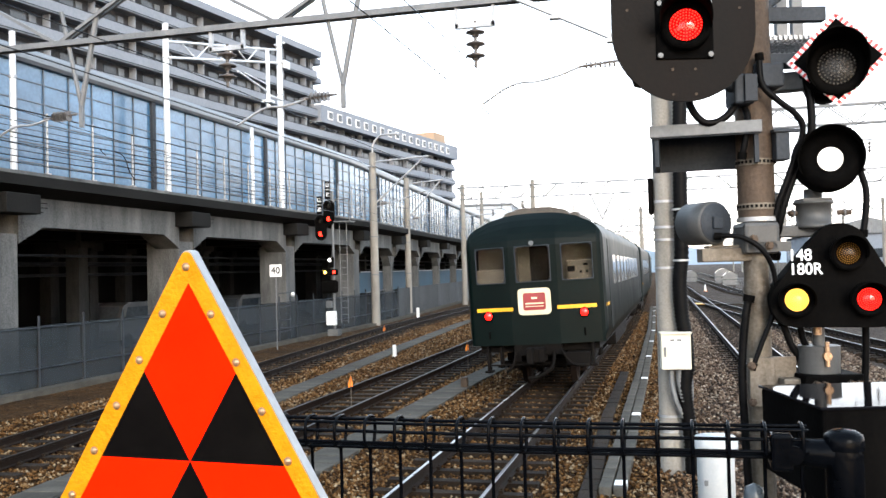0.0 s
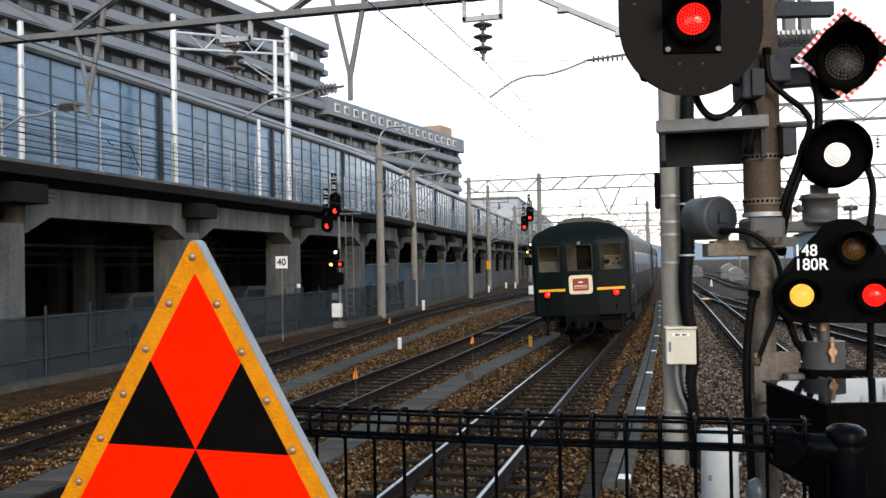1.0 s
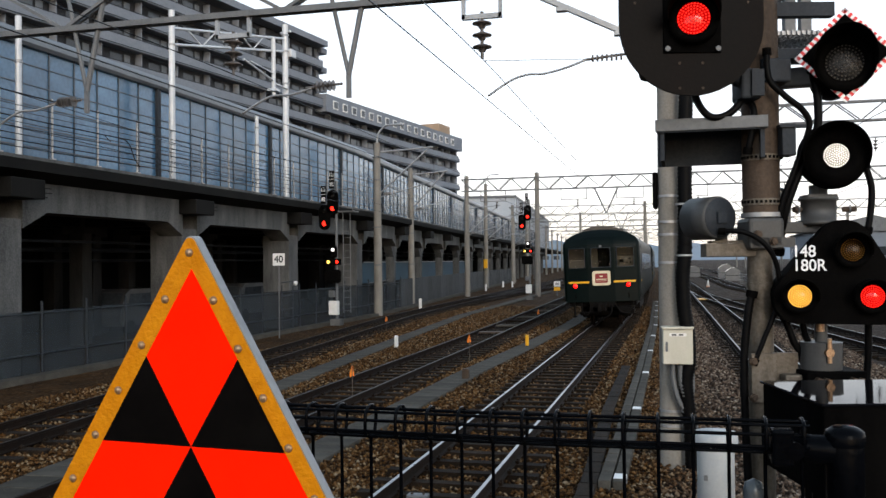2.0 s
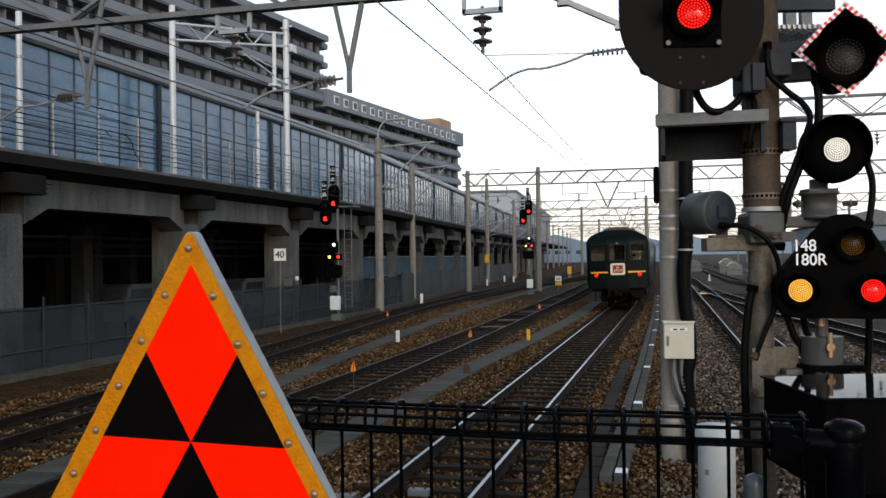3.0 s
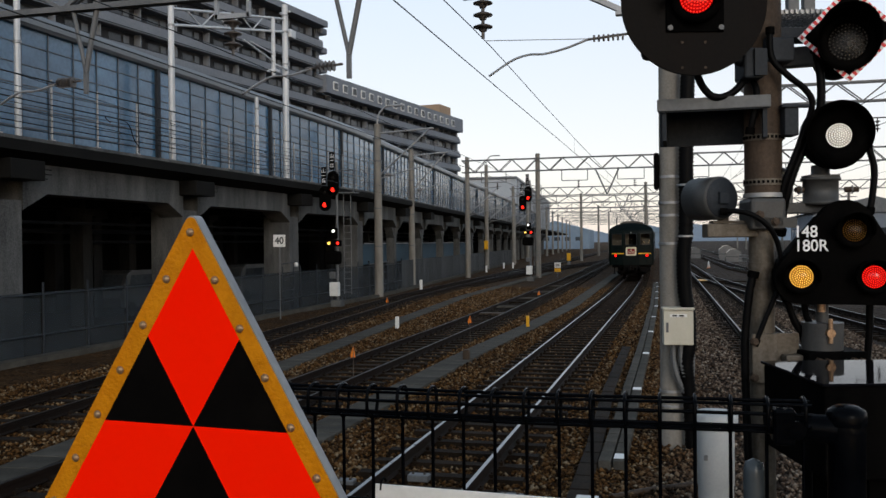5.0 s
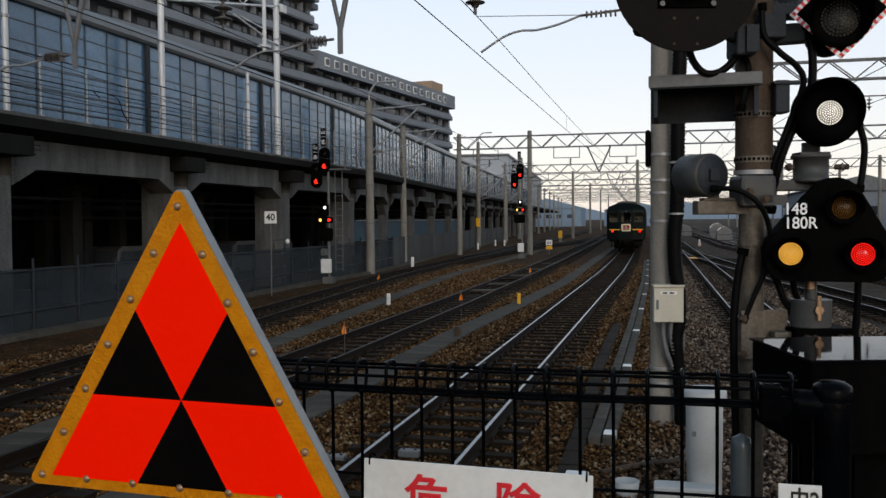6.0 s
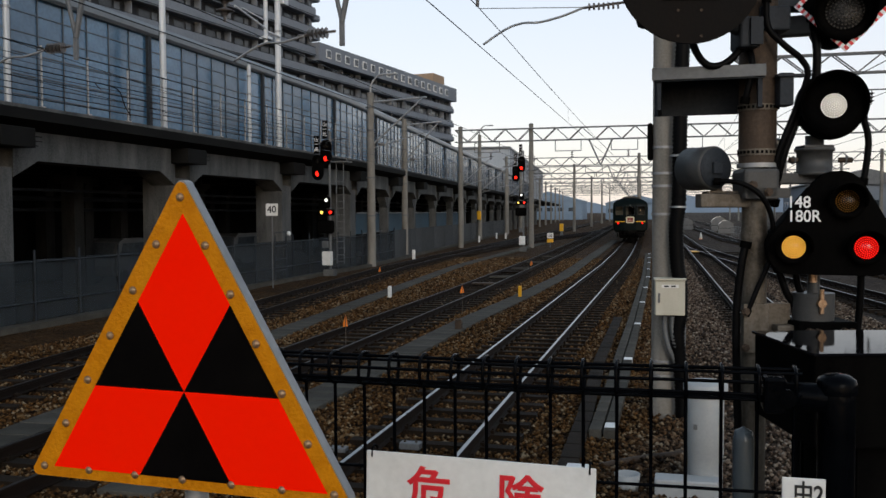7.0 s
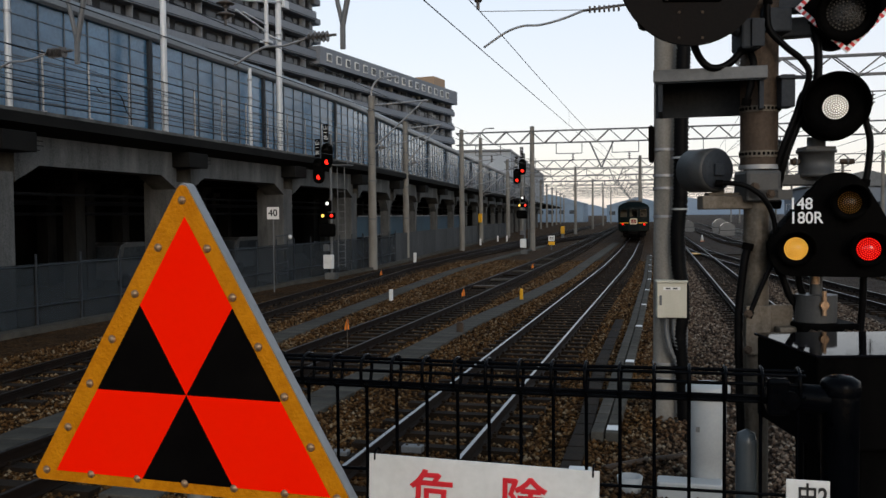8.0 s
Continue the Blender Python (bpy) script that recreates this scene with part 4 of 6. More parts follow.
FAR_Y = [71, 110, 132, 155, 178, 200, 225, 250, 280, 310]
for i, y in enumerate(FAR_Y):
    xl = interp(y, EDGE) + 1.0
    mid = interp(y, TRACK_TWO) - 3.2
    g = gantry(y, xl, 26 - 0.02 * y, 8.2, 9.15, [(xl + 0.4, 0.22, 9.4), (mid if i == 0 else mid + 8.2 if i % 2 else mid - 1, 0.22, 9.5), (25 - 0.02 * y, 0.22, 9.4)],
               "grey lattice catenary gantry on concrete poles", 1.0 if i < 2 else 1.6, 0.05 if i < 2 else 0.06)
    for tb in (TRACK_MID, TRACK_TWO, TRACK_THREE, TRACK_RIGHT, TRACK_YARD):
        if i < 6:
            drop_frame(g, interp(y, tb) - 0.3, y, 8.2, 2.0, 0.85)
            part("insulator", insulator_string(pose(interp(y, tb), y, 7.4)), PORCELAIN, g)
    v = Shape()
    x = interp(y, TRACK_TWO) + 2.2
    v.cyl((x - 0.9, y, 8.2), (x, y, 6.2), 0.06, n=8).cyl((x + 0.9, y, 8.2), (x, y, 6.2), 0.06, n=8)
    part("drop_arm", v, GREY_STEEL, g)

g = gantry(46, 2.9, 26, 9.0, 9.9, [(3.6, 0.2, 10.2), (25.5, 0.2, 10.2)], "grey lattice gantry over the yard tracks", 1.1, 0.05)
for tb in (TRACK_FORK, TRACK_YARD, TRACK_YARD_FAR):
    drop_frame(g, interp(46, tb), 46, 9.0, 2.0, 0.8)
    part("insulator", insulator_string(pose(interp(46, tb), 46, 8.2)), PORCELAIN, g)

# the near gantry on the big pole beside the middle track
GY = 12.7
near_gantry = thing("catenary_gantry", "grey steel lattice gantry carried by a tall concrete pole", "gantry", group="overhead line gantries")
beam = Shape()
for d in (-0.05, 0.05):
    beam.box((-7.7, GY + d, 6.42), (16.2, 0.07, 0.09)).box((-7.7, GY + d, 7.5), (16.2, 0.07, 0.09))
    xs_ = [-15.4 + 1.93 * i for i in range(9)]
    for i, (a, b) in enumerate(zip(xs_, xs_[1:])):
        beam.box(((a + b) / 2, GY + d, 6.96), (math.hypot(b - a, 1.08), 0.05, 0.05), Matrix.Translation(((a + b) / 2, GY + d, 6.96)) @ Matrix.Rotation((-1 if i % 2 else 1) * math.atan2(1.08, b - a), 4, "Y") @ Matrix.Translation((-(a + b) / 2, -GY - d, -6.96)))
part("lattice_beam", beam, GREY_STEEL, near_gantry)
part("pole", Shape().cyl((-0.10, GY, -0.4), (-0.10, GY, 9.6), 0.162, 0.135, 24), POLE_CONCRETE, near_gantry, "tall tapered concrete pole with steel bands")
part("pole_far", Shape().cyl((-15.2, GY, -0.4), (-15.2, GY, 9.6), 0.185, 0.15, 20), POLE_CONCRETE, near_gantry)
part("knee_brace", Shape().box((0, 0, 0), (2.2, 0.10, 0.07), pose(-1.15, GY - 0.2, 5.92, 0, 27, 0)).box((-0.72, GY - 0.2, 5.66), (0.16, 0.12, 0.05)).box((-1.5, GY - 0.2, 6.05), (0.16, 0.12, 0.05)), GALV, near_gantry)
for z in (0.32, 0.52, 2.52, 2.9, 3.07, 3.42):
    part("strap", Shape().cyl((-0.10, GY, z), (-0.10, GY, z + 0.035), 0.168, n=24), GALV, near_gantry, "bright steel strap")
for xv, tip in ((-4.72, 5.24), (-9.22, 5.24)):
    v = Shape().cyl((xv - 0.35, GY, 6.95), (xv, GY, tip + 0.15), 0.035, n=8).cyl((xv + 0.33, GY, 6.95), (xv, GY, tip + 0.15), 0.045, n=8)
    v.box((xv, GY, tip), (0.07, 0.05, 0.40))
    part("drop_arm", v, GREY_STEEL, near_gantry, "V-shaped drop arm")
    ins = Shape().cyl((xv - 0.1, GY, tip + 0.02), (xv - 0.7, GY, tip - 0.02), 0.02, n=6)
    rod = part("arm_insulator", ins, PORCELAIN, near_gantry)
    for i in range(5):
        part("disc", Shape().cyl((xv - 0.24 - 0.065 * i, GY, tip), (xv - 0.275 - 0.065 * i, GY, tip), 0.085, 0.06, 14), PORCELAIN, rod)
    part("steady_arm", Shape().tube([(xv - 0.6, GY, tip - 0.02), (xv - 0.95, GY, tip - 0.1), (xv - 1.3, GY, tip - 0.12), (xv - 1.75, GY, tip - 0.35)], 0.018, 6), GALV, near_gantry)
for xi in (-2.70, -6.63):
    part("hanger", Shape().box((xi - 0.25, GY, 6.25), (0.05, 0.07, 0.36)).box((xi + 0.29, GY, 6.25), (0.05, 0.07, 0.36)).box((xi + 0.02, GY, 6.10), (0.58, 0.07, 0.07)), GALV, near_gantry)
    part("insulator", insulator_string(pose(xi + 0.02, GY, 6.17), 3, 0.14), PORCELAIN, near_gantry, "stack of three dark porcelain discs")
part("steady_arm", Shape().tube([(-2.60, GY, 4.95), (-2.27, GY, 5.15), (-2.03, GY, 5.22), (-1.8, GY, 5.22), (-1.5, GY, 5.28), (-1.2, GY, 5.38)], 0.016, 6), GALV, near_gantry)
part("span_wire", Shape().cyl((-2.66, GY, 5.46), (-1.2, GY, 5.39), 0.006, n=5), GALV, near_gantry)
ins = Shape().cyl((-1.2, GY, 5.38), (-0.3, GY, 5.45), 0.018, n=6)
rod = part("arm_insulator", ins, PORCELAIN, near_gantry)
for i in range(7):
    part("disc", Shape().cyl((-1.12 + 0.065 * i, GY, 5.39), (-1.095 + 0.065 * i, GY, 5.39), 0.05, 0.045, 12), PORCELAIN, rod)

# wires over the tracks
def catenary(table, x_off, zc, zm, y0, y1, supports, label):
    ob = thing("overhead_wire", label, "overhead wire", group="overhead wires")
    pts = [(interp(y, table) + x_off, y, zc) for y in np.arange(y0, y1, 4.0)]
    part("contact_wire", Shape().tube(pts, 0.007, 5), BLACK_WIRE, ob)
    mess, drops = [], Shape()
    for a, b in zip(supports, supports[1:]):
        for i in range(10):
            y = a + (b - a) * i / 10
            z = zm - (zm - zc - 0.25) * (1 - (2 * i / 10 - 1) ** 2) * 0.75
            mess.append((interp(y, table) + x_off, y, z))
            if i % 2 == 0 and i:
                drops.cyl((interp(y, table) + x_off, y, zc), (interp(y, table) + x_off, y, z), 0.003, n=4)
    part("messenger_wire", Shape().tube(mess, 0.007, 5), BLACK_WIRE, ob)
    part("droppers", drops, BLACK_WIRE, ob)


SUP = [-38, GY, 71, 110, 150, 190, 230]
catenary(TRACK_MID, 0.08, 4.95, 5.48, -30, 230, SUP, "overhead wire above the middle track")
catenary(TRACK_TWO, 0.1, 4.98, 5.48, -30, 230, SUP, "overhead wire above the second track")
catenary(TRACK_THREE, -0.8, 5.0, 5.6, -30, 230, SUP, "overhead wire above the curved track")
catenary(TRACK_RIGHT, 0.0, 5.0, 5.9, 30, 230, [30, 71, 110, 150, 190], "overhead wire above the yard track")
catenary(TRACK_YARD, 0.0, 5.0, 6.4, 30, 230, [30, 71, 110, 150, 190], "overhead wire above the yard track")
for xo, z in ((9.0, 8.6), (13.0, 8.9), (16.0, 7.6)):
    single("feeder_wire", Shape().tube([(xo + 6, -5, z + 3), (xo, 30, z), (xo - 2, 71, z + 0.5), (xo - 5, 150, z + 0.6)], 0.02, 5), BLACK_WIRE, "feeder cable strung over the yard", "overhead wire", group="feeder wires")


# poles beside the viaduct
def side_pole(x, y, top, r, arm_z=None, lamp=False, box=False, length=3.0):
    ob = thing("concrete_pole", "tapered concrete line pole beside the hoarding", "pole", pose(x, y, 0), "line poles")
    part("shaft", Shape().cyl((0, 0, -0.4), (0, 0, top), r, r * 0.72, 16), POLE_CONCRETE, ob)
    for z in (2.4, 4.4, top - 0.8, top - 2.0):
        part("strap", Shape().cyl((0, 0, z), (0, 0, z + 0.06), r * 0.95 + 0.02, n=14), GREY_STEEL, ob)
    if arm_z:
        s = Shape().cyl((0, 0, arm_z), (length, 0.3, arm_z + 0.2), 0.05, n=8).cyl((0, 0, arm_z - 2.3), (length * 0.9, 0.3, arm_z + 0.1), 0.045, n=8)
        s.cyl((0.1, 0, arm_z - 2.4), (length * 1.0, 0.3, arm_z - 1.6), 0.03, n=6)
        part("cantilever_arm", s, GALV, ob)
        ins = Shape()
        for i in range(4):
            ins.cyl((0.4 + 0.09 * i, 0.04, arm_z - 2.2), (0.45 + 0.09 * i, 0.04, arm_z - 2.2), 0.09, 0.07, 12)
        part("arm_insulator", ins, PORCELAIN, ob)
    if lamp:
        part("lamp_arm", Shape().tube([(0, 0, top - 0.2), (0.05, 0, top + 0.4), (0.4, 0, top + 0.85), (0.9, 0, top + 0.95)], 0.05, 8), GALV, ob)
        part("lamp_head", Shape().box((1.15, 0, top + 0.93), (0.6, 0.2, 0.12), b=0.04), GALV, ob)
    if box:
        part("yellow_box", Shape().box((0.0, -r - 0.1, 2.3), (0.4, 0.22, 0.9), b=0.03), YELLOW, ob)
    return ob


side_pole(-15.35, 45.5, 8.9, 0.24, 8.4, True)
side_pole(-16.62, 56.0, 8.6, 0.22, 8.2, False, False, 2.4)
side_pole(-18.4, 80.0, 7.3, 0.22, 7.4)
side_pole(-19.2, 92.0, 10.6, 0.24, 7.0, True, True)
side_pole(-20.9, 118.0, 8.2, 0.22, 7.0)
side_pole(-22.8, 140.0, 8.2, 0.22, 7.0)
side_pole(-24.6, 165.0, 8.2, 0.22, 7.0)


# colour light signals farther off
def far_signal(x, y, label, lift):
    ob = thing("railway_signal", label, "railway signal", pose(x, y, 0), "colour light signals")
    part("post", Shape().cyl((0.12, 0.1, -0.3), (0.12, 0.1, 5.6 + lift), 0.06, n=10), GREY_STEEL, ob)
    part("foundation", Shape().box((0.1, 0.1, -0.1), (0.5, 0.5, 0.3), b=0.03), CONCRETE, ob)
    lad = Shape()
    for d in (-0.17, 0.17):
        lad.cyl((0.55 + d, 0.25, 0.3), (0.55 + d, 0.25, 4.2 + lift), 0.02, n=6)
    for i in range(13):
        lad.cyl((0.38, 0.25, 0.4 + 0.3 * i), (0.72, 0.25, 0.4 + 0.3 * i), 0.014, n=5)
    lad.box((0.6, 0.3, 4.2 + lift), (0.8, 0.7, 0.05))
    for a in (0.25, 0.95):
        lad.cyl((a, 0.0, 4.2 + lift), (a, 0.0, 5.2 + lift), 0.02, n=5)
    lad.cyl((0.25, 0.0, 5.2 + lift), (0.95, 0.0, 5.2 + lift), 0.02, n=5)
    part("ladder", lad, GREY_STEEL, ob)
    for hx, hz in ((0.0, 4.62 + lift), (-0.40, 3.95 + lift)):
        cap = [(hx + 0.27 * math.cos(a), hz + (0.3 if math.sin(a) > 0 else -0.3) + 0.27 * math.sin(a)) for a in [math.pi * 2 * (i + 0.5) / 20 for i in range(20)]]
        head = part("signal_head", Shape().prism(cap, -0.05, 0.03), BLACK_PAINT, ob)
        for k, dz in enumerate((0.3, -0.28)):
            part("hood", Shape().lathe((hx, -0.05, hz + dz), (0, -1, 0), [(0, 0.14), (0.22, 0.14), (0.22, 0.13), (0, 0.13)], 18, start=-0.4, sweep=math.pi + 0.8), BLACK_PAINT, head)
            part("lens", Shape().lathe((hx, -0.055, hz + dz), (0, -1, 0), [(0.03, 0.0), (0.02, 0.07), (0, 0.11)], 16), FAR_RED if k else LENS_DARK, head, "lit red lens" if k else "")
        plate = part("name_plate", Shape().box((hx - 0.05, -0.02, hz + 1.02), (0.24, 0.04, 0.8)), BLACK_PAINT, ob)
        writing("name_writing", "山\n一\n北" if hx == 0 else "山\n一\n高", 0.22, WHITE_INK, plate, pose(hx - 0.05, -0.046, hz + 1.02))
    up = lift * 0.9 + 0.25
    sub = part("marker_lamp", Shape().box((0.02, -0.02, 2.2 + up), (0.34, 0.12, 0.5), b=0.05), BLACK_PAINT, ob)
    part("lens", Shape().lathe((0.0, -0.085, 2.3 + up), (0, -1, 0), [(0.02, 0.0), (0, 0.075)], 14), FAR_WHITE, sub, "lit white lens")
    sub = part("twin_lamp", Shape().box((0.0, -0.02, 1.75 + up), (0.75, 0.12, 0.28), b=0.05), BLACK_PAINT, ob)
    for lx, mt in ((-0.22, FAR_YELLOW), (0.2, FAR_RED)):
        part("lens", Shape().lathe((lx, -0.085, 1.75 + up), (0, -1, 0), [(0.02, 0.0), (0, 0.075)], 14), mt, sub)
    part("lower_head", Shape().box((-0.05, -0.02, 1.1 + up), (0.8, 0.14, 0.6), b=0.12), BLACK_PAINT, ob)
    part("case", Shape().box((0.05, -0.1, 0.55), (0.42, 0.3, 0.62), b=0.03), WHITE_PLATE, ob, "white relay case")
    part("case", Shape().box((-0.05, -0.08, 1.0 + 0.2 * up), (0.26, 0.2, 0.3), b=0.02), GREY_STEEL, ob)
    return ob


far_signal(-15.0, 38.2, "two-headed red signal on a post with a ladder", 0.68)
far_signal(-10.4, 64.5, "two-headed red signal between the tracks", 1.4)

# small lineside things
ob = thing("speed_sign", "white speed limit board reading 40", "sign", pose(-14.62, 31.6, 0, 0, 0, 10))
part("post", Shape().cyl((0, 0.03, -0.3), (0, 0.03, 2.95), 0.025, n=8), GREY_STEEL, ob)
part("plate", Shape().box((0, 0, 2.72), (0.46, 0.02, 0.46), b=0.006), WHITE_PLATE, ob)
writing("number", "40", 0.36, BLACK_INK, ob, pose(0, -0.013, 2.72), squeeze=0.95, bold=0.008)


def flag(x, y, h):
    ob = thing("marker_flag", "small orange flag on a thin stick in ballast", "flag", pose(x, y, -0.25), "orange marker flags")
    part("stick", Shape().cyl((0, 0, 0), (0, 0, h), 0.008, n=6), TAN_STEEL, ob)
    part("cloth", Shape().add([(0, 0, h), (0, 0, h - 0.22), (-0.06, 0.03, h - 0.26), (-0.08, 0.05, h - 0.2), (0.04, 0, h - 0.24), (0, 0.02, h)], [(0, 1, 2, 3), (5, 4, 1)]).add([(0, 0.012, h), (0, 0.012, h - 0.22), (-0.06, 0.042, h - 0.26), (-0.08, 0.062, h - 0.2)], [(3, 2, 1, 0)]), ORANGE, ob)


def marker(x, y, h, w, material, label):
    ob = thing("marker_post", label, "marker post", pose(x, y, -0.25), "marker posts")
    part("post", Shape().box((0, 0, h / 2), (w, w, h), b=w * 0.15), material, ob)
    part("cap", Shape().box((0, 0, h + 0.01), (w * 0.85, w * 0.85, 0.03), b=0.008), material, ob)


flag(-6.15, 16.6, 0.85)
flag(-5.55, 24.2, 0.85)
flag(-11.3, 34.5, 0.7)
flag(-6.0, 40, 0.7)
marker(-4.72, 28.9, 0.42, 0.10, YELLOW, "short yellow marker post in the ballast")
marker(-4.82, 20.6, 0.30, 0.16, RUSTY_STEEL, "short brown stump beside the slab walkway")
marker(-8.94, 28.3, 0.40, 0.11, WHITE_PLATE, "short white marker post between tracks")
for x, y in ((-14.9, 52), (-17.6, 84), (-17.2, 96), (-18.2, 96)):
    marker(x, y, 0.6, 0.16, WHITE_PLATE, "short white post beside the hoarding")
ob = thing("distance_board", "small white and yellow board on a short stand", "sign", pose(-9.3, 72, -0.25))
part("stand", Shape().cyl((0, 0, 0), (0, 0, 0.5), 0.03, n=6), GREY_STEEL, ob)
part("board", Shape().box((0, 0, 0.95), (0.5, 0.05, 0.42), b=0.01), WHITE_PLATE, ob)
part("lower_board", Shape().box((0, 0, 0.55), (0.5, 0.05, 0.28), b=0.01), YELLOW, ob, "yellow lower board")
part("bars", Shape().box((0, -0.03, 1.0), (0.3, 0.02, 0.05)).box((0, -0.03, 0.9), (0.3, 0.02, 0.05)), BLACK_INK, ob)
ob = thing("yellow_machine", "yellow trackside box beside the crossover", "trackside box", pose(-12.6, 108, -0.25))
part("body", Shape().box((0, 0, 1.0), (0.45, 0.4, 0.9), b=0.05), YELLOW, ob)
part("leg", Shape().box((0, 0, 0.3), (0.3, 0.3, 0.6)), GREY_STEEL, ob)


# ---- the departing train ----
def roof_z(x):
    a = abs(x) / 1.45
    return 3.12 + 0.63 * math.sqrt(max(0.0, 1 - a ** 2.3))


def set_back(x, z):
    a = max(0.0, abs(x) - 0.5)
    d = 0.16 * (a / 0.95) ** 1.1 + 0.14 * max(0.0, (abs(x) - 1.36) / 0.09) ** 2
    if z > 3.0:
        d += 0.9 * (z - 3.0) ** 2
    return d


def coach():
    """A sleeping coach: rear end at y 0, rails at z 0."""
    ob = thing("railway_coach", "dark green railway coach with a yellow waist band", "railway coach", group="coaches of the train")
    # body sides and roof
    prof = [(-1.36, 1.0), (-1.45, 1.25), (-1.45, 2.2), (-1.45, roof_z(1.45))]
    xs_ = [-1.435, -1.40, -1.33, -1.22, -0.9, -0.60, -0.5, -0.36, 0.0, 0.36, 0.5, 0.60, 0.9, 1.22, 1.33, 1.40, 1.435]
    prof += [(x, roof_z(x)) for x in xs_]
    prof += [(1.45, roof_z(1.45)), (1.45, 2.2), (1.45, 1.25), (1.36, 1.0)]
    stations = [0.9, 4, 8, 12, 16, 19.9]
    body = Shape()
    vs, n = [], len(prof)
    first = [(x, set_back(x, z), z) for x, z in prof]
    vs += first
    for y in stations:
        vs += [(x, y, z) for x, z in prof]
    fs = []
    for j in range(len(stations)):
        fs += [(j * n + i, j * n + i + 1, (j + 1) * n + i + 1, (j + 1) * n + i) for i in range(n - 1)]
    fs.append(tuple((len(stations)) * n + i for i in range(n)))
    fs += [(j * n, j * n + n - 1, (j + 1) * n + n - 1, (j + 1) * n) for j in range(len(stations))]
    body.add(vs, fs, None, True)
    body_ob = part("body", body, TRAIN_GREEN, ob)
    # rear end wall with three window openings
    gx = [-1.45, -1.435, -1.40, -1.33, -1.22, -0.9, -0.60, -0.5, -0.36, 0.0, 0.36, 0.5, 0.60, 0.9, 1.22, 1.33, 1.40, 1.435, 1.45]
    gz = [1.0, 1.25, 1.7, 2.30, 3.04]
    top = [0.2, 0.4, 0.6, 0.8, 0.92, 1.0]
    end = Shape()
    rows = []
    for z in gz:
        rows.append([((-1.36 if x < 0 else 1.36) if abs(x) > 1.4 and z < 1.1 else x, z) for x in gx])
    for k in top:
        rows.append([(x, 3.04 + (roof_z(x) - 3.04) * k) for x in gx])
    m_ = len(gx)
    vs = [(x, set_back(x, z), z) for r in rows for x, z in r]
    fs = []
    for j in range(len(rows) - 1):
        for i in range(m_ - 1):
            mid = (gx[i] + gx[i + 1]) / 2
            if j == 3 and (abs(mid) < 0.36 or 0.60 < abs(mid) < 1.22):
                continue
            fs.append((j * m_ + i, j * m_ + i + 1, (j + 1) * m_ + i + 1, (j + 1) * m_ + i))
    end.add(vs, fs)
    part("end_wall", end, TRAIN_GREEN, ob)
    for a, b in ((-1.22, -0.60), (-0.36, 0.36), (0.60, 1.22)):
        fr, gl = Shape(), Shape()
        ya, yb = set_back(a, 2.6), set_back(b, 2.6)
        ring = [(a, 2.30), (b, 2.30), (b, 3.04), (a, 3.04)]
        for (x0, z0), (x1, z1) in zip(ring, ring[1:] + ring[:1]):
            fr.cyl((x0, set_back(x0, 2.6) + 0.0, z0), (x1, set_back(x1, 2.6) + 0.0, z1), 0.012, n=6)
        for x, z in ring:
            s_ = 0.07
            cx, cz = (x + s_ * (1 if x == a else -1), z + s_ * (1 if z < 2.6 else -1))
            fr.add([(x, set_back(x, 2.6) - 0.004, z), (cx, set_back(cx, 2.6) - 0.004, z), (x, set_back(x, 2.6) - 0.004, cz)], [(0, 1, 2)])
        gl.add([(a, ya + 0.02, 2.30), (b, yb + 0.02, 2.30), (b, yb + 0.02, 3.04), (a, ya + 0.02, 3.04)], [(0, 1, 2, 3)])
        w = part("end_window", fr, DARK_STEEL, ob, "cab window in a thin dark frame")
        g = part("pane", gl, PANE, w)
        g.visible_shadow = False
    inside = Shape().box((0, 0.95, 2.6), (2.6, 0.06, 1.6)).box((-0.95, 0.55, 2.35), (0.7, 0.5, 0.5), b=0.03).box((0.95, 0.6, 2.45), (0.6, 0.4, 0.5), b=0.03)
    inside.box((-0.45, 0.6, 2.6), (0.05, 0.6, 1.3)).box((0.45, 0.6, 2.6), (0.05, 0.6, 1.3))
    cab = part("cab_interior", inside, CAB_CREAM, ob, "cream cab interior with panels")
    part("cab_door", Shape().box((0.08, 0.9, 2.5), (0.5, 0.05, 1.5)), TRAIN_UNDER, cab)
    part("control_panels", Shape().box((0.75, 0.38, 2.52), (0.16, 0.02, 0.12)).box((1.05, 0.38, 2.6), (0.10, 0.02, 0.05)).box((1.08, 0.38, 2.45), (0.05, 0.02, 0.06)).box((0.95, 0.38, 2.45), (0.05, 0.02, 0.05)), TRAIN_UNDER, cab)
    part("cab_lamp", Shape().box((0.0, 0.6, 3.15), (2.0, 0.1, 0.03)), CAB_LAMP, cab, "lit cab ceiling lamp")
    # bands, headboard, lamps
    band = Shape()
    for a, b in ((-1.44, -0.46), (0.46, 1.44)):
        k = 5
        for i in range(k):
            x0, x1 = a + (b - a) * i / k, a + (b - a) * (i + 1) / k
            band.add([(x0, set_back(x0, 1.78) - 0.006, 1.71), (x1, set_back(x1, 1.78) - 0.006, 1.71), (x1, set_back(x1, 1.78) - 0.006, 1.785), (x0, set_back(x0, 1.78) - 0.006, 1.785)], [(0, 1, 2, 3)])
    for s_ in (-1, 1):
        band.box((s_ * 1.452, 0.75, 1.747), (0.008, 0.5, 0.065))
    part("waist_band", band, YELLOW, ob, "yellow waist band")
    fr = Shape()
    out, hole = rounded(0.34, 0.275, 0.09), rounded(0.235, 0.18, 0.05)
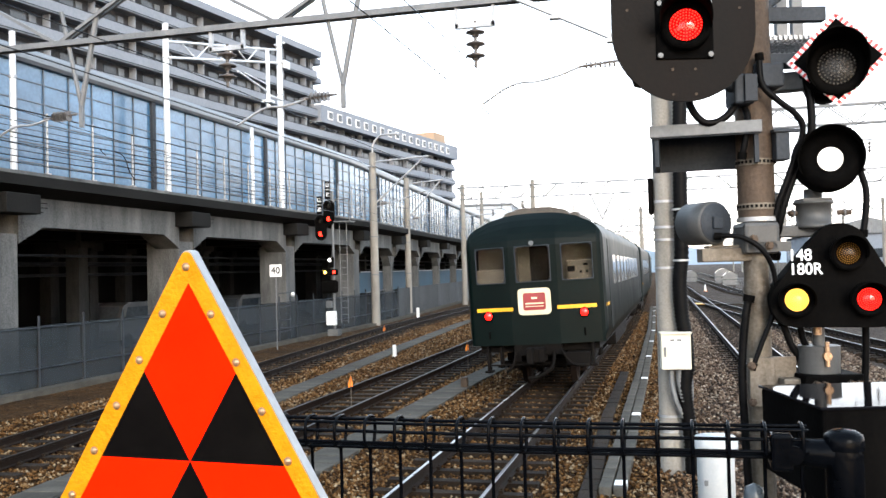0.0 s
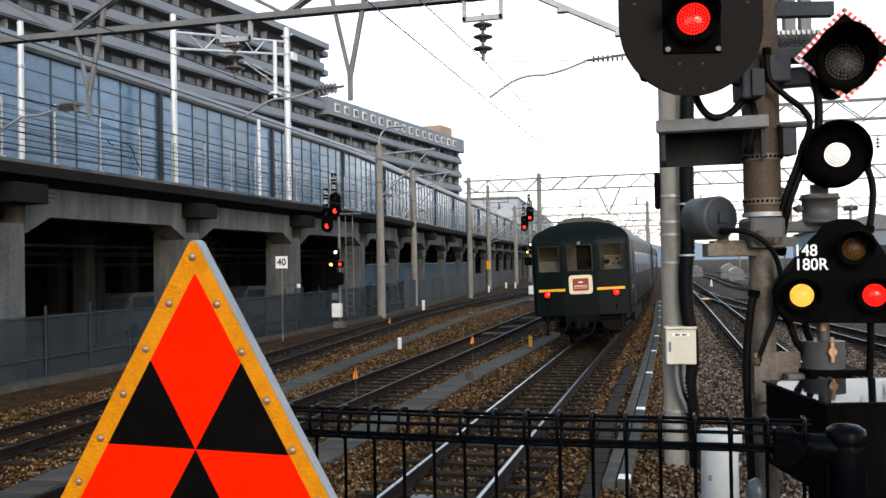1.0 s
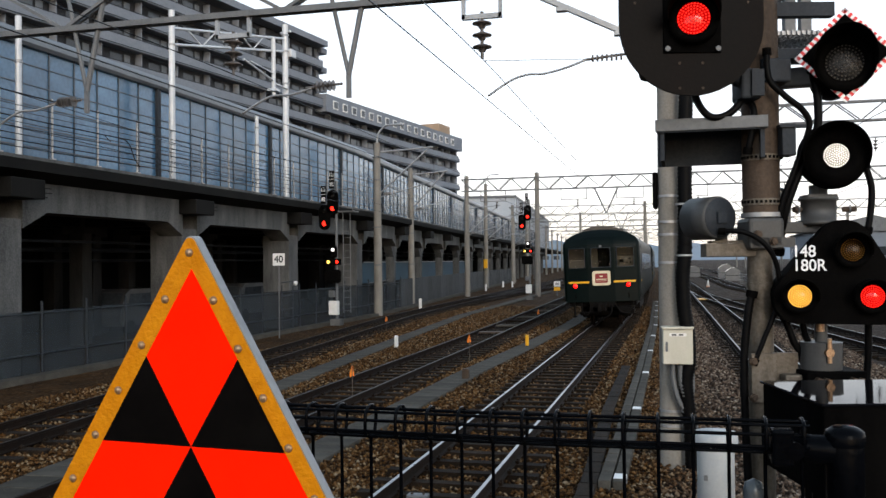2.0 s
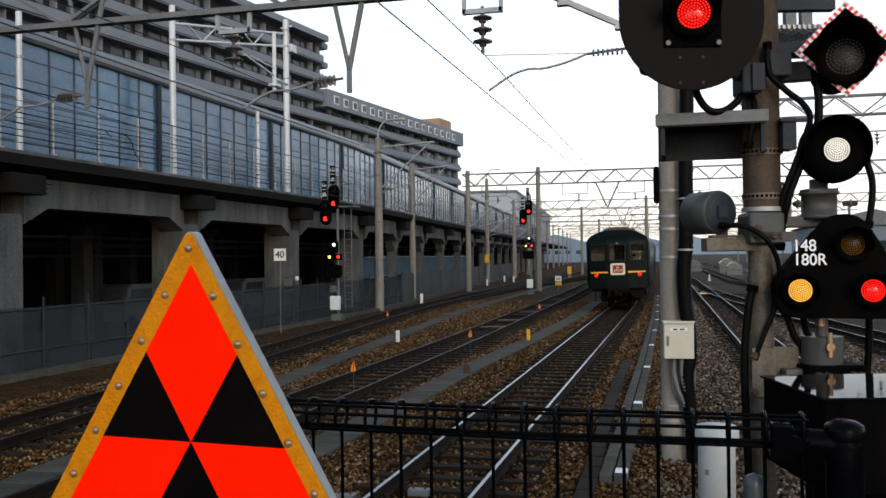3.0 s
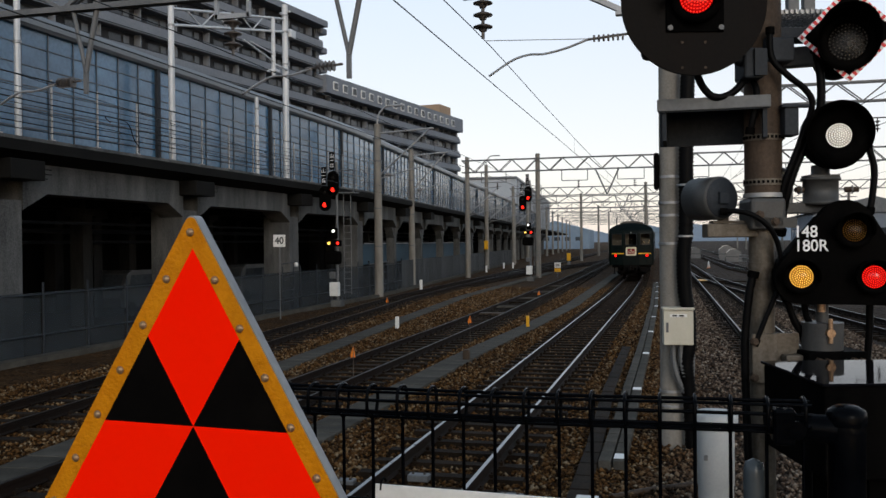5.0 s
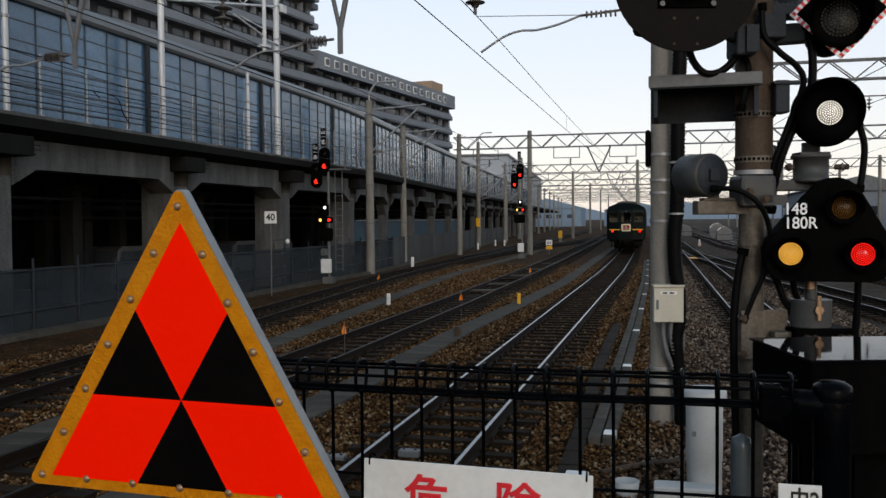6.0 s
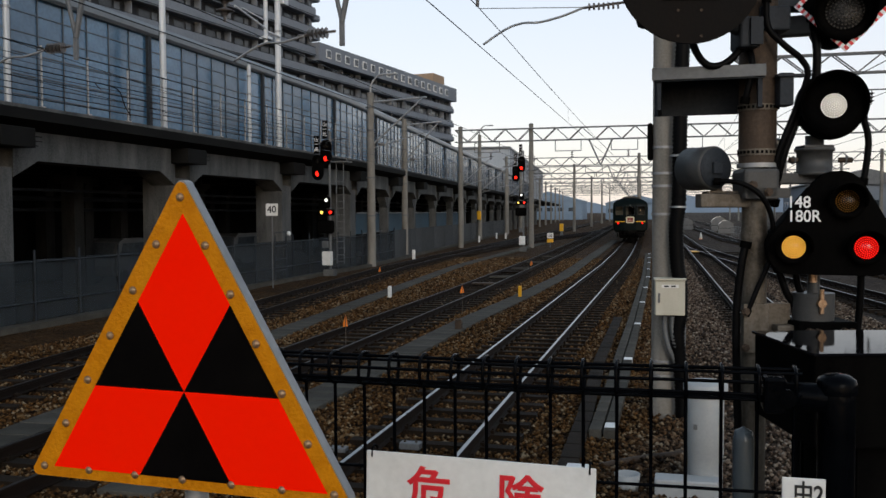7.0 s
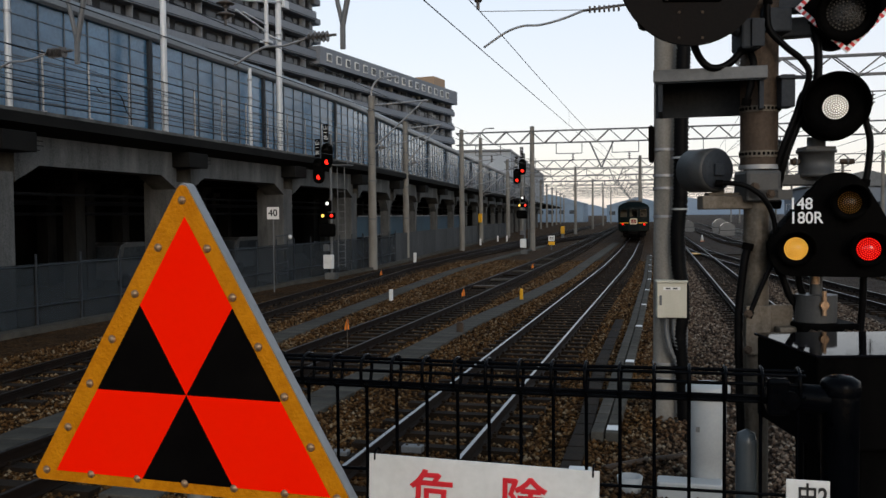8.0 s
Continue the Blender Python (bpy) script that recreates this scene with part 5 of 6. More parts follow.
    fr.add([(x, -0.05, 1.89 + z) for x, z in out] + [(x, -0.05, 1.89 + z) for x, z in hole] + [(x, 0.02, 1.89 + z) for x, z in out],
           [(i, (i + 1) % 24, 24 + (i + 1) % 24, 24 + i) for i in range(24)] + [(i, 48 + i, 48 + (i + 1) % 24, (i + 1) % 24) for i in range(24)])
    hb = part("headboard", fr, CREAM, ob, "cream frame round the tail sign")
    part("sign_panel", Shape().add([(x, -0.03, 1.89 + z) for x, z in hole], [tuple(range(24))]), HEADBOARD, hb, "backlit red tail sign")
    part("sign_bars", Shape().box((0, -0.034, 1.96), (0.12, 0.004, 0.04)).box((0, -0.034, 1.85), (0.38, 0.004, 0.03)).box((0, -0.034, 1.79), (0.38, 0.004, 0.015)), CREAM, hb)
    for x in (-1.0, 1.0):
        y = set_back(x, 1.6)
        t = part("tail_lamp", Shape().lathe((x, y + 0.02, 1.62), (0, -1, 0), [(0, 0.105), (0.06, 0.105), (0.06, 0.08), (0.03, 0.08)], 18), BLACK_PAINT, ob)
        part("lens", Shape().lathe((x, y - 0.02, 1.62), (0, -1, 0), [(0.03, 0.0), (0.02, 0.05), (0.0, 0.085)], 16), TAIL_RED, t, "lit red tail lens")
        part("handrail", Shape().cyl((x, y - 0.03, 1.15), (x, y - 0.03, 1.3), 0.02, n=6), BLACK_PAINT, ob)
    part("top_lamp", Shape().cyl((0, 0.02, 3.1), (0, -0.06, 3.1), 0.05, n=10), GREY_STEEL, ob)
    ridge = Shape().prism([(-0.85, 3.56), (-0.65, 3.80), (-0.3, 3.89), (0.3, 3.89), (0.65, 3.80), (0.85, 3.56)], 0.85, 1.5)
    ridge.prism([(-0.42, 3.6), (-0.35, 3.84), (0.35, 3.84), (0.42, 3.6)], 0.78, 0.9)
    part("roof_hood", ridge, TRAIN_ROOF, ob, "sooty brown roof housing")
    for i in range(3):
        part("roof_unit", Shape().prism([(-0.85, 3.5), (-0.7, 3.86), (0.7, 3.86), (0.85, 3.5)], 3 + 5.2 * i, 6.4 + 5.2 * i), TRAIN_ROOF, ob, "sooty brown roof housing")
    # side windows and doors
    for s_ in (-1, 1):
        for i in range(9):
            y = 3.4 + 1.6 * i
            part("side_window", Shape().box((s_ * 1.452, y, 2.45), (0.012, 1.05, 0.68), b=0.004), DARK_GLASS, ob)
        part("side_door", Shape().box((s_ * 1.452, 1.75, 2.15), (0.014, 0.75, 1.95), b=0.005), TRAIN_GREEN, ob)
        part("side_door", Shape().box((s_ * 1.452, 18.6, 2.15), (0.014, 0.75, 1.95), b=0.005), TRAIN_GREEN, ob)
    # underframe
    under = Shape().box((0, 9.9, 0.93), (2.5, 19.2, 0.18)).box((0, 9.6, 0.62), (2.3, 5.5, 0.5), b=0.04).box((-0.4, 0.12, 0.85), (0.10, 0.2, 0.4))
    under.box((0, 0.18, 0.92), (1.0, 0.3, 0.3), b=0.02)
    part("underframe", under, TRAIN_UNDER, ob)
    # coupler takes the dark underframe colour to carry the shade below the body
    cp = Shape().box((0, -0.05, 0.80), (0.34, 0.6, 0.30), b=0.03).box((-0.1, -0.4, 0.80), (0.14, 0.24, 0.34), b=0.03).box((0.12, -0.3, 0.80), (0.12, 0.16, 0.3), b=0.03)
    cp.tube([(0.35, -0.05, 0.85), (0.3, -0.15, 0.55), (0.05, -0.2, 0.38), (-0.2, -0.22, 0.33)], 0.035, 8).tube([(-0.45, -0.05, 0.85), (-0.5, -0.12, 0.6), (-0.65, -0.12, 0.45)], 0.03, 8)
    cp.tube([(0.5, -0.05, 0.9), (0.7, -0.1, 0.6), (1.05, -0.1, 0.55)], 0.03, 8).cyl((-1.0, -0.02, 0.6), (0.3, -0.02, 0.6), 0.02, n=6)
    part("coupler", cp, TRAIN_UNDER, ob, "coupler with brake hoses, darkened for shade below the body")
    for x, dz in ((-1.08, 0.0), (-0.8, 0.1), (1.12, 0.08)):
        part("step", Shape().box((x, 0.25, 0.72 + dz), (0.05, 0.22, 0.6)).box((x, 0.25, 0.45 + dz), (0.16, 0.26, 0.04)), TRAIN_UNDER, ob)
    part("brake_box", Shape().box((0.82, 0.25, 0.68), (0.5, 0.4, 0.28), b=0.02), TRAIN_UNDER, ob)
    # added dark boxes that block light to deepen the shadow under the coach
    for y in (2.1, 4.6):
        rig = Shape().box((0, y, 0.56), (1.9, 0.3, 0.5), b=0.05)
        for x in (-0.7, -0.3, 0.3, 0.7):
            rig.box((x, y - 0.2, 0.5), (0.08, 0.16, 0.42), b=0.01)
        part("shade_block", rig, TRAIN_UNDER, ob)
    for y in (2.9, 17.0):
        b = Shape()
        for s_ in (-0.83, 0.83):
            b.prism([(-1.6, 0.42), (-1.55, 0.62), (-0.6, 0.52), (-0.4, 0.34), (0.4, 0.34), (0.6, 0.52), (1.55, 0.62), (1.6, 0.42), (0.8, 0.25), (-0.8, 0.25)], s_ - 0.06, s_ + 0.06,
                    Matrix.Translation((0, y, 0.12)) @ Matrix.Rotation(radians(90), 4, "Z"))
        b.box((0, y, 0.55), (1.9, 0.5, 0.2)).box((0, y - 1.65, 0.5), (1.9, 0.12, 0.14)).box((0, y + 1.65, 0.5), (1.9, 0.12, 0.14))
        part("bogie", b, TRAIN_UNDER, ob)
        for d in (-1.05, 1.05):
            w = Shape().cyl((-0.75, 0, 0), (0.75, 0, 0), 0.08, n=10)
            for s_ in (-0.535, 0.535):
                w.lathe((s_, 0, 0), (math.copysign(1, s_), 0, 0), [(-0.06, 0.0), (-0.06, 0.455), (-0.035, 0.455), (-0.03, 0.43), (0.065, 0.425), (0.065, 0.36), (0.02, 0.34), (0.02, 0.12), (0.08, 0.1), (0.08, 0)], 24)
            part("wheelset", w, RAIL_RUST, ob, "steel wheels on an axle", pose(0, y + d, 0.43))
    return ob


def rounded(w, h, r):
    """24 points round a rounded rectangle of half-sizes w, h."""
    out = []
    for cx, cz, a0 in ((w - r, h - r, 0), (-w + r, h - r, 90), (-w + r, -h + r, 180), (w - r, -h + r, 270)):
        out += [(cx + r * math.cos(radians(a0 + 18 * i)), cz + r * math.sin(radians(a0 + 18 * i))) for i in range(6)]
    return out


PANE = bpy.data.materials.new("clear_pane")
PANE.use_nodes = True
PANE.node_tree.nodes["Principled BSDF"].inputs["Transmission Weight"].default_value = 1.0
PANE.node_tree.nodes["Principled BSDF"].inputs["Roughness"].default_value = 0.03
PANE.node_tree.nodes["Principled BSDF"].inputs["IOR"].default_value = 1.1
CAB_LAMP = glow("cab_ceiling_lamp", (1.0, 0.85, 0.6), 0.25)
rear_coach = coach()
coaches = [rear_coach] + [copy_thing(rear_coach, pose(0, 0, 0)) for _ in range(4)]

# ---- mesh fence at the platform end ----
FY = 2.26
fence = thing("mesh_fence", "black coated wire mesh fence with a rolled top edge", "fence", pose(0, FY, 0))
ZT = 2.195
post = part("post", Shape().lathe((0.365, 0, 1.1), (0, 0, 1), [(0, 0), (0, 0.042), (1.035, 0.042), (1.05, 0.040)], 24), BLACK_WIRE, fence)
part("cap", Shape().lathe((0.365, 0, 2.148), (0, 0, 1), [(0, 0.045), (0.02, 0.046), (0.034, 0.042), (0.044, 0.026), (0.047, 0)], 24), BLACK_WIRE, post)
part("post", Shape().lathe((-1.10, 0, 1.1), (0, 0, 1), [(0, 0), (0, 0.047), (1.035, 0.047), (1.05, 0.0)], 20), BLACK_WIRE, fence)
clampd = Shape().cyl((0.20, 0, 2.145), (0.34, 0, 2.135), 0.026, 0.036, 16).box((0.225, -0.01, 2.145), (0.05, 0.085, 0.085), b=0.008).cyl((0.25, -0.04, 2.14), (0.25, -0.065, 2.14), 0.016, n=6).cyl((0.25, -0.04, 2.14), (0.25, -0.055, 2.14), 0.022, n=12)
part("clamp", clampd, BLACK_WIRE, fence, "black clamp bolted to the post")
for dy, dz in ((-0.035, 0.0), (0.0, 0.004), (0.035, -0.003), (-0.038, -0.022), (-0.036, -0.05), (-0.02, -0.066), (0.02, -0.068), (0.038, -0.035), (0.0, -0.29), (0.0, -0.56)):
    z = ZT + dz
    part("line_wire", Shape().tube([(-1.10, dy, z + 0.002), (-0.4, dy, z - 0.003), (0.0, dy, z - 0.001), (0.285, dy, z)], 0.0042, 8), BLACK_WIRE, fence)
i = 0
x = 0.272
while x > -1.08:
    w = Shape().tube([(x, 0.0, 1.15), (x, 0.0, 1.7), (x, 0.0, 2.10), (x, -0.012, 2.125), (x, -0.042, 2.14), (x, -0.043, 2.185), (x, -0.03, 2.2), (x, 0.0, 2.206), (x, 0.03, 2.198), (x, 0.042, 2.17), (x, 0.028, 2.13), (x, 0.0, 2.12)], 0.0045, 8)
    part("upright_wire", w, BLACK_WIRE, fence)
    x -= 0.0817
    i += 1

# white notice hung on the fence
notice = thing("notice_board", "white board with red warning characters wired to the fence", "sign", pose(-0.477, FY - 0.052, 1.806, 0, 1.1, 0))
part("board", Shape().box((0, 0, 0), (0.585, 0.006, 0.30), b=0.002), WHITE_PLATE, notice)
writing("warning_writing", "危", 0.118, RED_INK, notice, pose(-0.125, -0.0045, 0.055), "red warning character", bold=0.0022)
writing("warning_writing", "険", 0.118, RED_INK, notice, pose(0.108, -0.0045, 0.055), "red warning character", bold=0.0022)
for x in (-0.277, 0.277):
    part("tie", Shape().tube([(x, -0.005, 0.135), (x, 0.0, 0.155), (x, 0.02, 0.16), (x + 0.004, 0.03, 0.15)], 0.0025, 5), BLACK_WIRE, notice)
tag = thing("number_plate_small", "small white plate with black writing on the fence", "plate", pose(0.288, FY - 0.055, 1.905))
part("board", Shape().box((0, 0, 0), (0.094, 0.005, 0.11), b=0.002), WHITE_PLATE, tag)
writing("plate_writing", "中2", 0.055, BLACK_INK, tag, pose(0.01, -0.004, 0.018), squeeze=0.8, bold=0.001)

# ---- triangular board at the platform end ----
S = 0.727
tri_sign = thing("triangle_board", "triangular amber board with red and black facets", "sign", pose(-0.956, 1.635, 2.227, 0.9, 1.06, -1.3))


def triangle(side, y0, y1, r=0.0):
    h = side * math.sqrt(3) / 2
    pts = [(0, h * 2 / 3), (-side / 2, -h / 3), (side / 2, -h / 3)]
    if not r:
        return Shape().prism(pts, y0, y1)
    poly = []
    for k, (x, z) in enumerate(pts):
        d = math.hypot(x, z)
        cx, cz = x * (1 - 2 * r / d), z * (1 - 2 * r / d)
        a = math.atan2(z, x)
        poly += [(cx + r * math.cos(a + radians(b)), cz + r * math.sin(a + radians(b))) for b in range(-60, 61, 20)]
    return Shape().prism(poly, y0, y1)


part("backing", triangle(S + 0.006, 0.0, 0.028, 0.012), GALV, tri_sign, "pale aluminium tray behind the sheet")
part("border", triangle(S, -0.004, -0.0005, 0.012), SIGN_AMBER, tri_sign, "amber reflective border")
Si = S * 0.846
hi = Si * math.sqrt(3) / 2
OX, OZ = 0.006, -0.010
T, A_, B_ = (OX, OZ + hi * 2 / 3), (OX - Si / 2, OZ - hi / 3), (OX + Si / 2, OZ - hi / 3)


def mix2(p, q, t):
    return (p[0] + (q[0] - p[0]) * t, p[1] + (q[1] - p[1]) * t)


O = (OX, OZ)
for corner, p, q in ((T, A_, B_), (A_, B_, T), (B_, T, A_)):
    part("red_facet", Shape().prism([corner, mix2(corner, p, 1 / 3), O, mix2(corner, q, 1 / 3)], -0.0065, -0.0045), SIGN_RED, tri_sign, "fluorescent red facet")
for p, q in ((T, A_), (A_, B_), (B_, T)):
    part("black_facet", Shape().prism([mix2(p, q, 1 / 3), mix2(p, q, 2 / 3), O], -0.0064, -0.0046), SIGN_BLACK, tri_sign, "black facet")
rivet = Shape().lathe((0, 0, 0), (0, -1, 0), [(0.0, 0.0085), (0.002, 0.0085), (0.004, 0.006), (0.0055, 0.0)], 10).mesh("rivet", RIVET)
Sr = S * 0.90
hr = Sr * math.sqrt(3) / 2
Rp = [(0, hr * 2 / 3), (-Sr / 2, -hr / 3), (Sr / 2, -hr / 3)]
for a, b in ((0, 1), (1, 2), (2, 0)):
    for i in range(6):
        x, z = mix2(Rp[a], Rp[b], i / 6)
        part("rivet", rivet, None, tri_sign, m=pose(x, -0.004, z))
part("support", Shape().cyl((0, 0.05, -1.13), (0, 0.05, 0.2), 0.025, n=12).box((0, 0.035, 0.1), (0.3, 0.02, 0.04)), GALV, tri_sign)

# ---- the signal mast beside the platform ----
def turned(x, y, degrees):
    """A turn about the upright through (x, y)."""
    return pose(x, y, 0) @ pose(0, 0, 0, 0, 0, degrees) @ pose(-x, -y, 0)


SIG = pose(0.402, 4.858, 0, 0, 0, 14.6)
mast = thing("signal_mast", "tall steel signal mast with clamps, bands and brackets", "signal mast", SIG)
part("lower_tube", Shape().cyl((0, 0, -0.4), (0, 0, 2.8), 0.062, n=24), TAN_STEEL, mast, "stained pale grey lower tube")
part("upper_tube", Shape().cyl((0.012, 0, 2.8), (0.012, 0, 6.0), 0.092, n=24), RUSTY_STEEL, mast, "rust brown upper sleeve")
for z, r, h in ((3.075, 0.097, 0.03), (2.85, 0.098, 0.032), (2.43, 0.068, 0.03), (2.345, 0.069, 0.022), (2.25, 0.066, 0.05), (1.76, 0.066, 0.03), (1.70, 0.068, 0.02)):
    part("strap", Shape().cyl((0.012 if z > 2.8 else 0, 0, z), (0.012 if z > 2.8 else 0, 0, z + h), r, n=24), TAN_STEEL, mast, "steel strap round the tube")
perf = Shape()
for z in (3.09, 2.866):
    for i in range(14):
        a = math.pi + math.pi * (i + 0.5) / 14
        perf.box((0.012 + 0.0985 * math.cos(a), 0.0985 * math.sin(a), z), (0.010, 0.010, 0.014))
part("band_slots", perf, BLACK_PAINT, mast, kind="stuff")
part("collar", Shape().cyl((0.012, 0, 2.79), (0.012, 0, 2.812), 0.100, n=24), GALV, mast)
cl = Shape().box((0.0, -0.01, 2.705), (0.18, 0.20, 0.16), b=0.02).box((0.28, 0.03, 2.735), (0.42, 0.12, 0.055), b=0.006).box((0.03, -0.1, 2.66), (0.22, 0.02, 0.05))
part("upper_clamp", cl, CAST_GREY, mast, "grey cast clamp with an arm")
for x, y, z in ((-0.05, -0.11, 2.70), (-0.075, -0.09, 2.10 - 0.03), (-0.075, -0.09, 1.89), (0.03, -0.10, 2.665)):
    part("bolt", Shape().cyl((x, y, z), (x, y - 0.02, z), 0.022, n=6).cyl((x, y - 0.02, z), (x, y - 0.032, z), 0.014, n=8), RUSTY_STEEL, mast)
part("elbow_pipe", Shape().tube([(0.05, 0.09, 2.925), (0.12, 0.09, 2.925), (0.155, 0.09, 2.915), (0.168, 0.09, 2.88), (0.168, 0.09, 2.74)], 0.027, 14), GALV, mast, "pale bent pipe")
part("lower_bracket", Shape().box((-0.02, -0.085, 1.985), (0.125, 0.02, 0.245), b=0.004).box((0.10, -0.05, 1.985), (0.13, 0.02, 0.245), b=0.004).box((0.22, -0.1, 1.985), (0.30, 0.08, 0.04), b=0.008), TAN_STEEL, mast, "grey bracket plates with bolts")
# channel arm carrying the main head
# channel body's dark colour stands in for the shade beneath its lip
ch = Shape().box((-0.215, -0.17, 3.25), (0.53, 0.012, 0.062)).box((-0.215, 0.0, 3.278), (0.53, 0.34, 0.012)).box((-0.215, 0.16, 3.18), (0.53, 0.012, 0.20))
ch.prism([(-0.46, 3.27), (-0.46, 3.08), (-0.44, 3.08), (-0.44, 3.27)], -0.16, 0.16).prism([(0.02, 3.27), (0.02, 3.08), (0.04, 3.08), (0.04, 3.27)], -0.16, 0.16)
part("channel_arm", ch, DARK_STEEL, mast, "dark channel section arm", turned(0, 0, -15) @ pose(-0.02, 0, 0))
part("channel_lip", Shape().box((-0.215, -0.181, 3.255), (0.54, 0.01, 0.06), b=0.003), GREY_STEEL, mast, "", turned(0, 0, -15) @ pose(-0.02, 0, 0))
part("arm_clip", Shape().box((0.11, -0.08, 3.17), (0.07, 0.10, 0.16), b=0.006).box((0.13, -0.12, 3.235), (0.14, 0.05, 0.012)), DARK_STEEL, mast)
part("top_bracket", Shape().box((0.12, 0.05, 3.62), (0.30, 0.16, 0.05)).box((0.20, -0.02, 3.84), (0.36, 0.06, 0.07)).box((0.06, 0, 3.52), (0.15, 0.22, 0.12), b=0.01).cyl((0.03, 0.0, 3.86), (0.42, 0.25, 4.15), 0.035, n=12), DARK_STEEL, mast, "dark bracket under the walkway")
gr = Shape()
for i in range(12):
    gr.box((0.10 + 0.026 * i, 0.15, 3.73), (0.006, 0.34, 0.02))
for i in range(7):
    gr.box((0.245, 0.0 + 0.05 * i, 3.73), (0.31, 0.006, 0.02))
part("grating", gr, GALV, mast, "open steel grating")
for x, y in ((0.36, 0.5), (0.47, 0.55)):
    part("upright", Shape().box((x, y, 4.2), (0.06, 0.05, 1.0)), GREY_STEEL, mast)


def lens_unit(parent, x, y, z, r, material, points, hood, rim=1.35, cut=0.9, label="", aim=0.0):
    """A lens of many small light points, with its rim and a hood open below; aim: its turn towards the platform."""
    m = turned(x, y, aim)
    part("rim", Shape().lathe((x, y, z), (0, -1, 0), [(-0.04, r * rim), (0.03, r * rim), (0.035, r * 1.1), (0.01, r * 1.04)], 32), BLACK_PAINT, parent, m=m)
    lens = part("lens", Shape().lathe((x, y - 0.008, z), (0, -1, 0), [(0.022, 0.0), (0.019, r * 0.4), (0.011, r * 0.8), (0.0, r * 1.05)], 32), material, parent, label, m)
    if points:
        dots = Shape()
        rings = 6
        for ring in range(rings):
            rr = r * 0.95 * ring / (rings - 1)
            for k in range(max(1, round(6.28 * ring))):
                a = 6.283 * k / max(1, round(6.28 * ring)) + 0.5 * ring
                px, pz = x + rr * math.cos(a), z + rr * math.sin(a)
                py = y - 0.008 - 0.022 * (1 - (rr / (r * 1.05)) ** 2) ** 0.8
                dots.lathe((px, py + 0.003, pz), (0, -1, 0), [(0.0, r * 0.062), (0.003, r * 0.055), (0.005, 0.0)], 7)
        part("light_grid", dots, points, lens, kind="stuff")
    if hood:
        ri = r * rim
        s = Shape()
        n = 28
        a0, a1 = -cut, math.pi + cut
        vs = []
        for rr in (ri, ri - 0.006):
            for k in range(n + 1):
                a = a0 + (a1 - a0) * k / n
                d = hood * (0.15 + 0.85 * (0.5 + 0.5 * math.sin(a)))
                vs += [(x + rr * math.cos(a), y, z + rr * math.sin(a)), (x + rr * 1.03 * math.cos(a), y - d, z + rr * 1.03 * math.sin(a))]
        m2 = 2 * (n + 1)
        fs = [(2 * k, 2 * k + 2, 2 * k + 3, 2 * k + 1) for k in range(n)] + [(m2 + 2 * k, m2 + 2 * k + 1, m2 + 2 * k + 3, m2 + 2 * k + 2) for k in range(n)]
        fs += [(2 * k + 1, 2 * k + 3, m2 + 2 * k + 3, m2 + 2 * k + 1) for k in range(n)]
        part("hood", s.add(vs, fs, None, True), BLACK_PAINT, parent, m=m)


def hull(circles, n=28):
    pts = sorted({(round(x + r * math.cos(2 * math.pi * i / n), 5), round(z + r * math.sin(2 * math.pi * i / n), 5)) for x, z, r in circles for i in range(n)})
    out = []
    for seq in (pts, pts[::-1]):
        half = []
        for p in seq:
            while len(half) > 1 and (half[-1][0] - half[-2][0]) * (p[1] - half[-2][1]) - (half[-1][1] - half[-2][1]) * (p[0] - half[-2][0]) <= 0:
                half.pop()
            half.append(p)
        out += half[:-1]
    return out


# main red head on its large oval board
main = thing("main_signal_head", "large dark oval signal board showing one red light", "railway signal", SIG @ pose(-0.084, 0, -0.079))
part("board", Shape().prism(hull([(-0.33, 3.785, 0.345), (-0.33, 4.42, 0.345)], 48), -0.30, -0.28), DARK_BROWN, main)
part("housing", Shape().box((-0.33, -0.17, 4.1), (0.42, 0.22, 1.1), b=0.03), DARK_BROWN, main)
part("door", Shape().box((-0.33, -0.305, 3.785), (0.275, 0.012, 0.285), b=0.004).box((-0.33, -0.305, 4.12), (0.275, 0.012, 0.285), b=0.004), BLACK_PAINT, main)
lens_unit(main, -0.33, -0.335, 3.797, 0.074, LENS_RED, LED_RED, 0.26, 1.6, 0.2, "lit red lens", -15)
lens_unit(main, -0.33, -0.335, 4.12, 0.088, LENS_DARK, None, 0.26, 1.4, 0.2, "", -15)
for dx in (-0.12, 0.12):
    for dz in (-0.125, 0.125):
        part("corner_screw", Shape().cyl((-0.33 + dx, -0.31, 3.785 + dz), (-0.33 + dx, -0.325, 3.785 + dz), 0.013, n=8), GREY_STEEL, main)
for dx, dz in ((-0.06, -0.19), (0.05, -0.19), (-0.06, -0.31), (0.05, -0.31), (-0.27, 0.1), (0.27, 0.1)):
    part("plug", Shape().cyl((-0.33 + dx, -0.30, 3.785 + dz), (-0.33 + dx, -0.303, 3.785 + dz), 0.007, n=8), RUSTY_STEEL, main)
part("mount", Shape().box((-0.005, -0.1, 3.52), (0.10, 0.16, 0.15), b=0.012).cyl((-0.05, -0.12, 3.54), (-0.17, -0.2, 3.58), 0.03, n=10).box((0.02, -0.19, 3.52), (0.06, 0.02, 0.13)), DARK_STEEL, main, "dark cast mounting block")

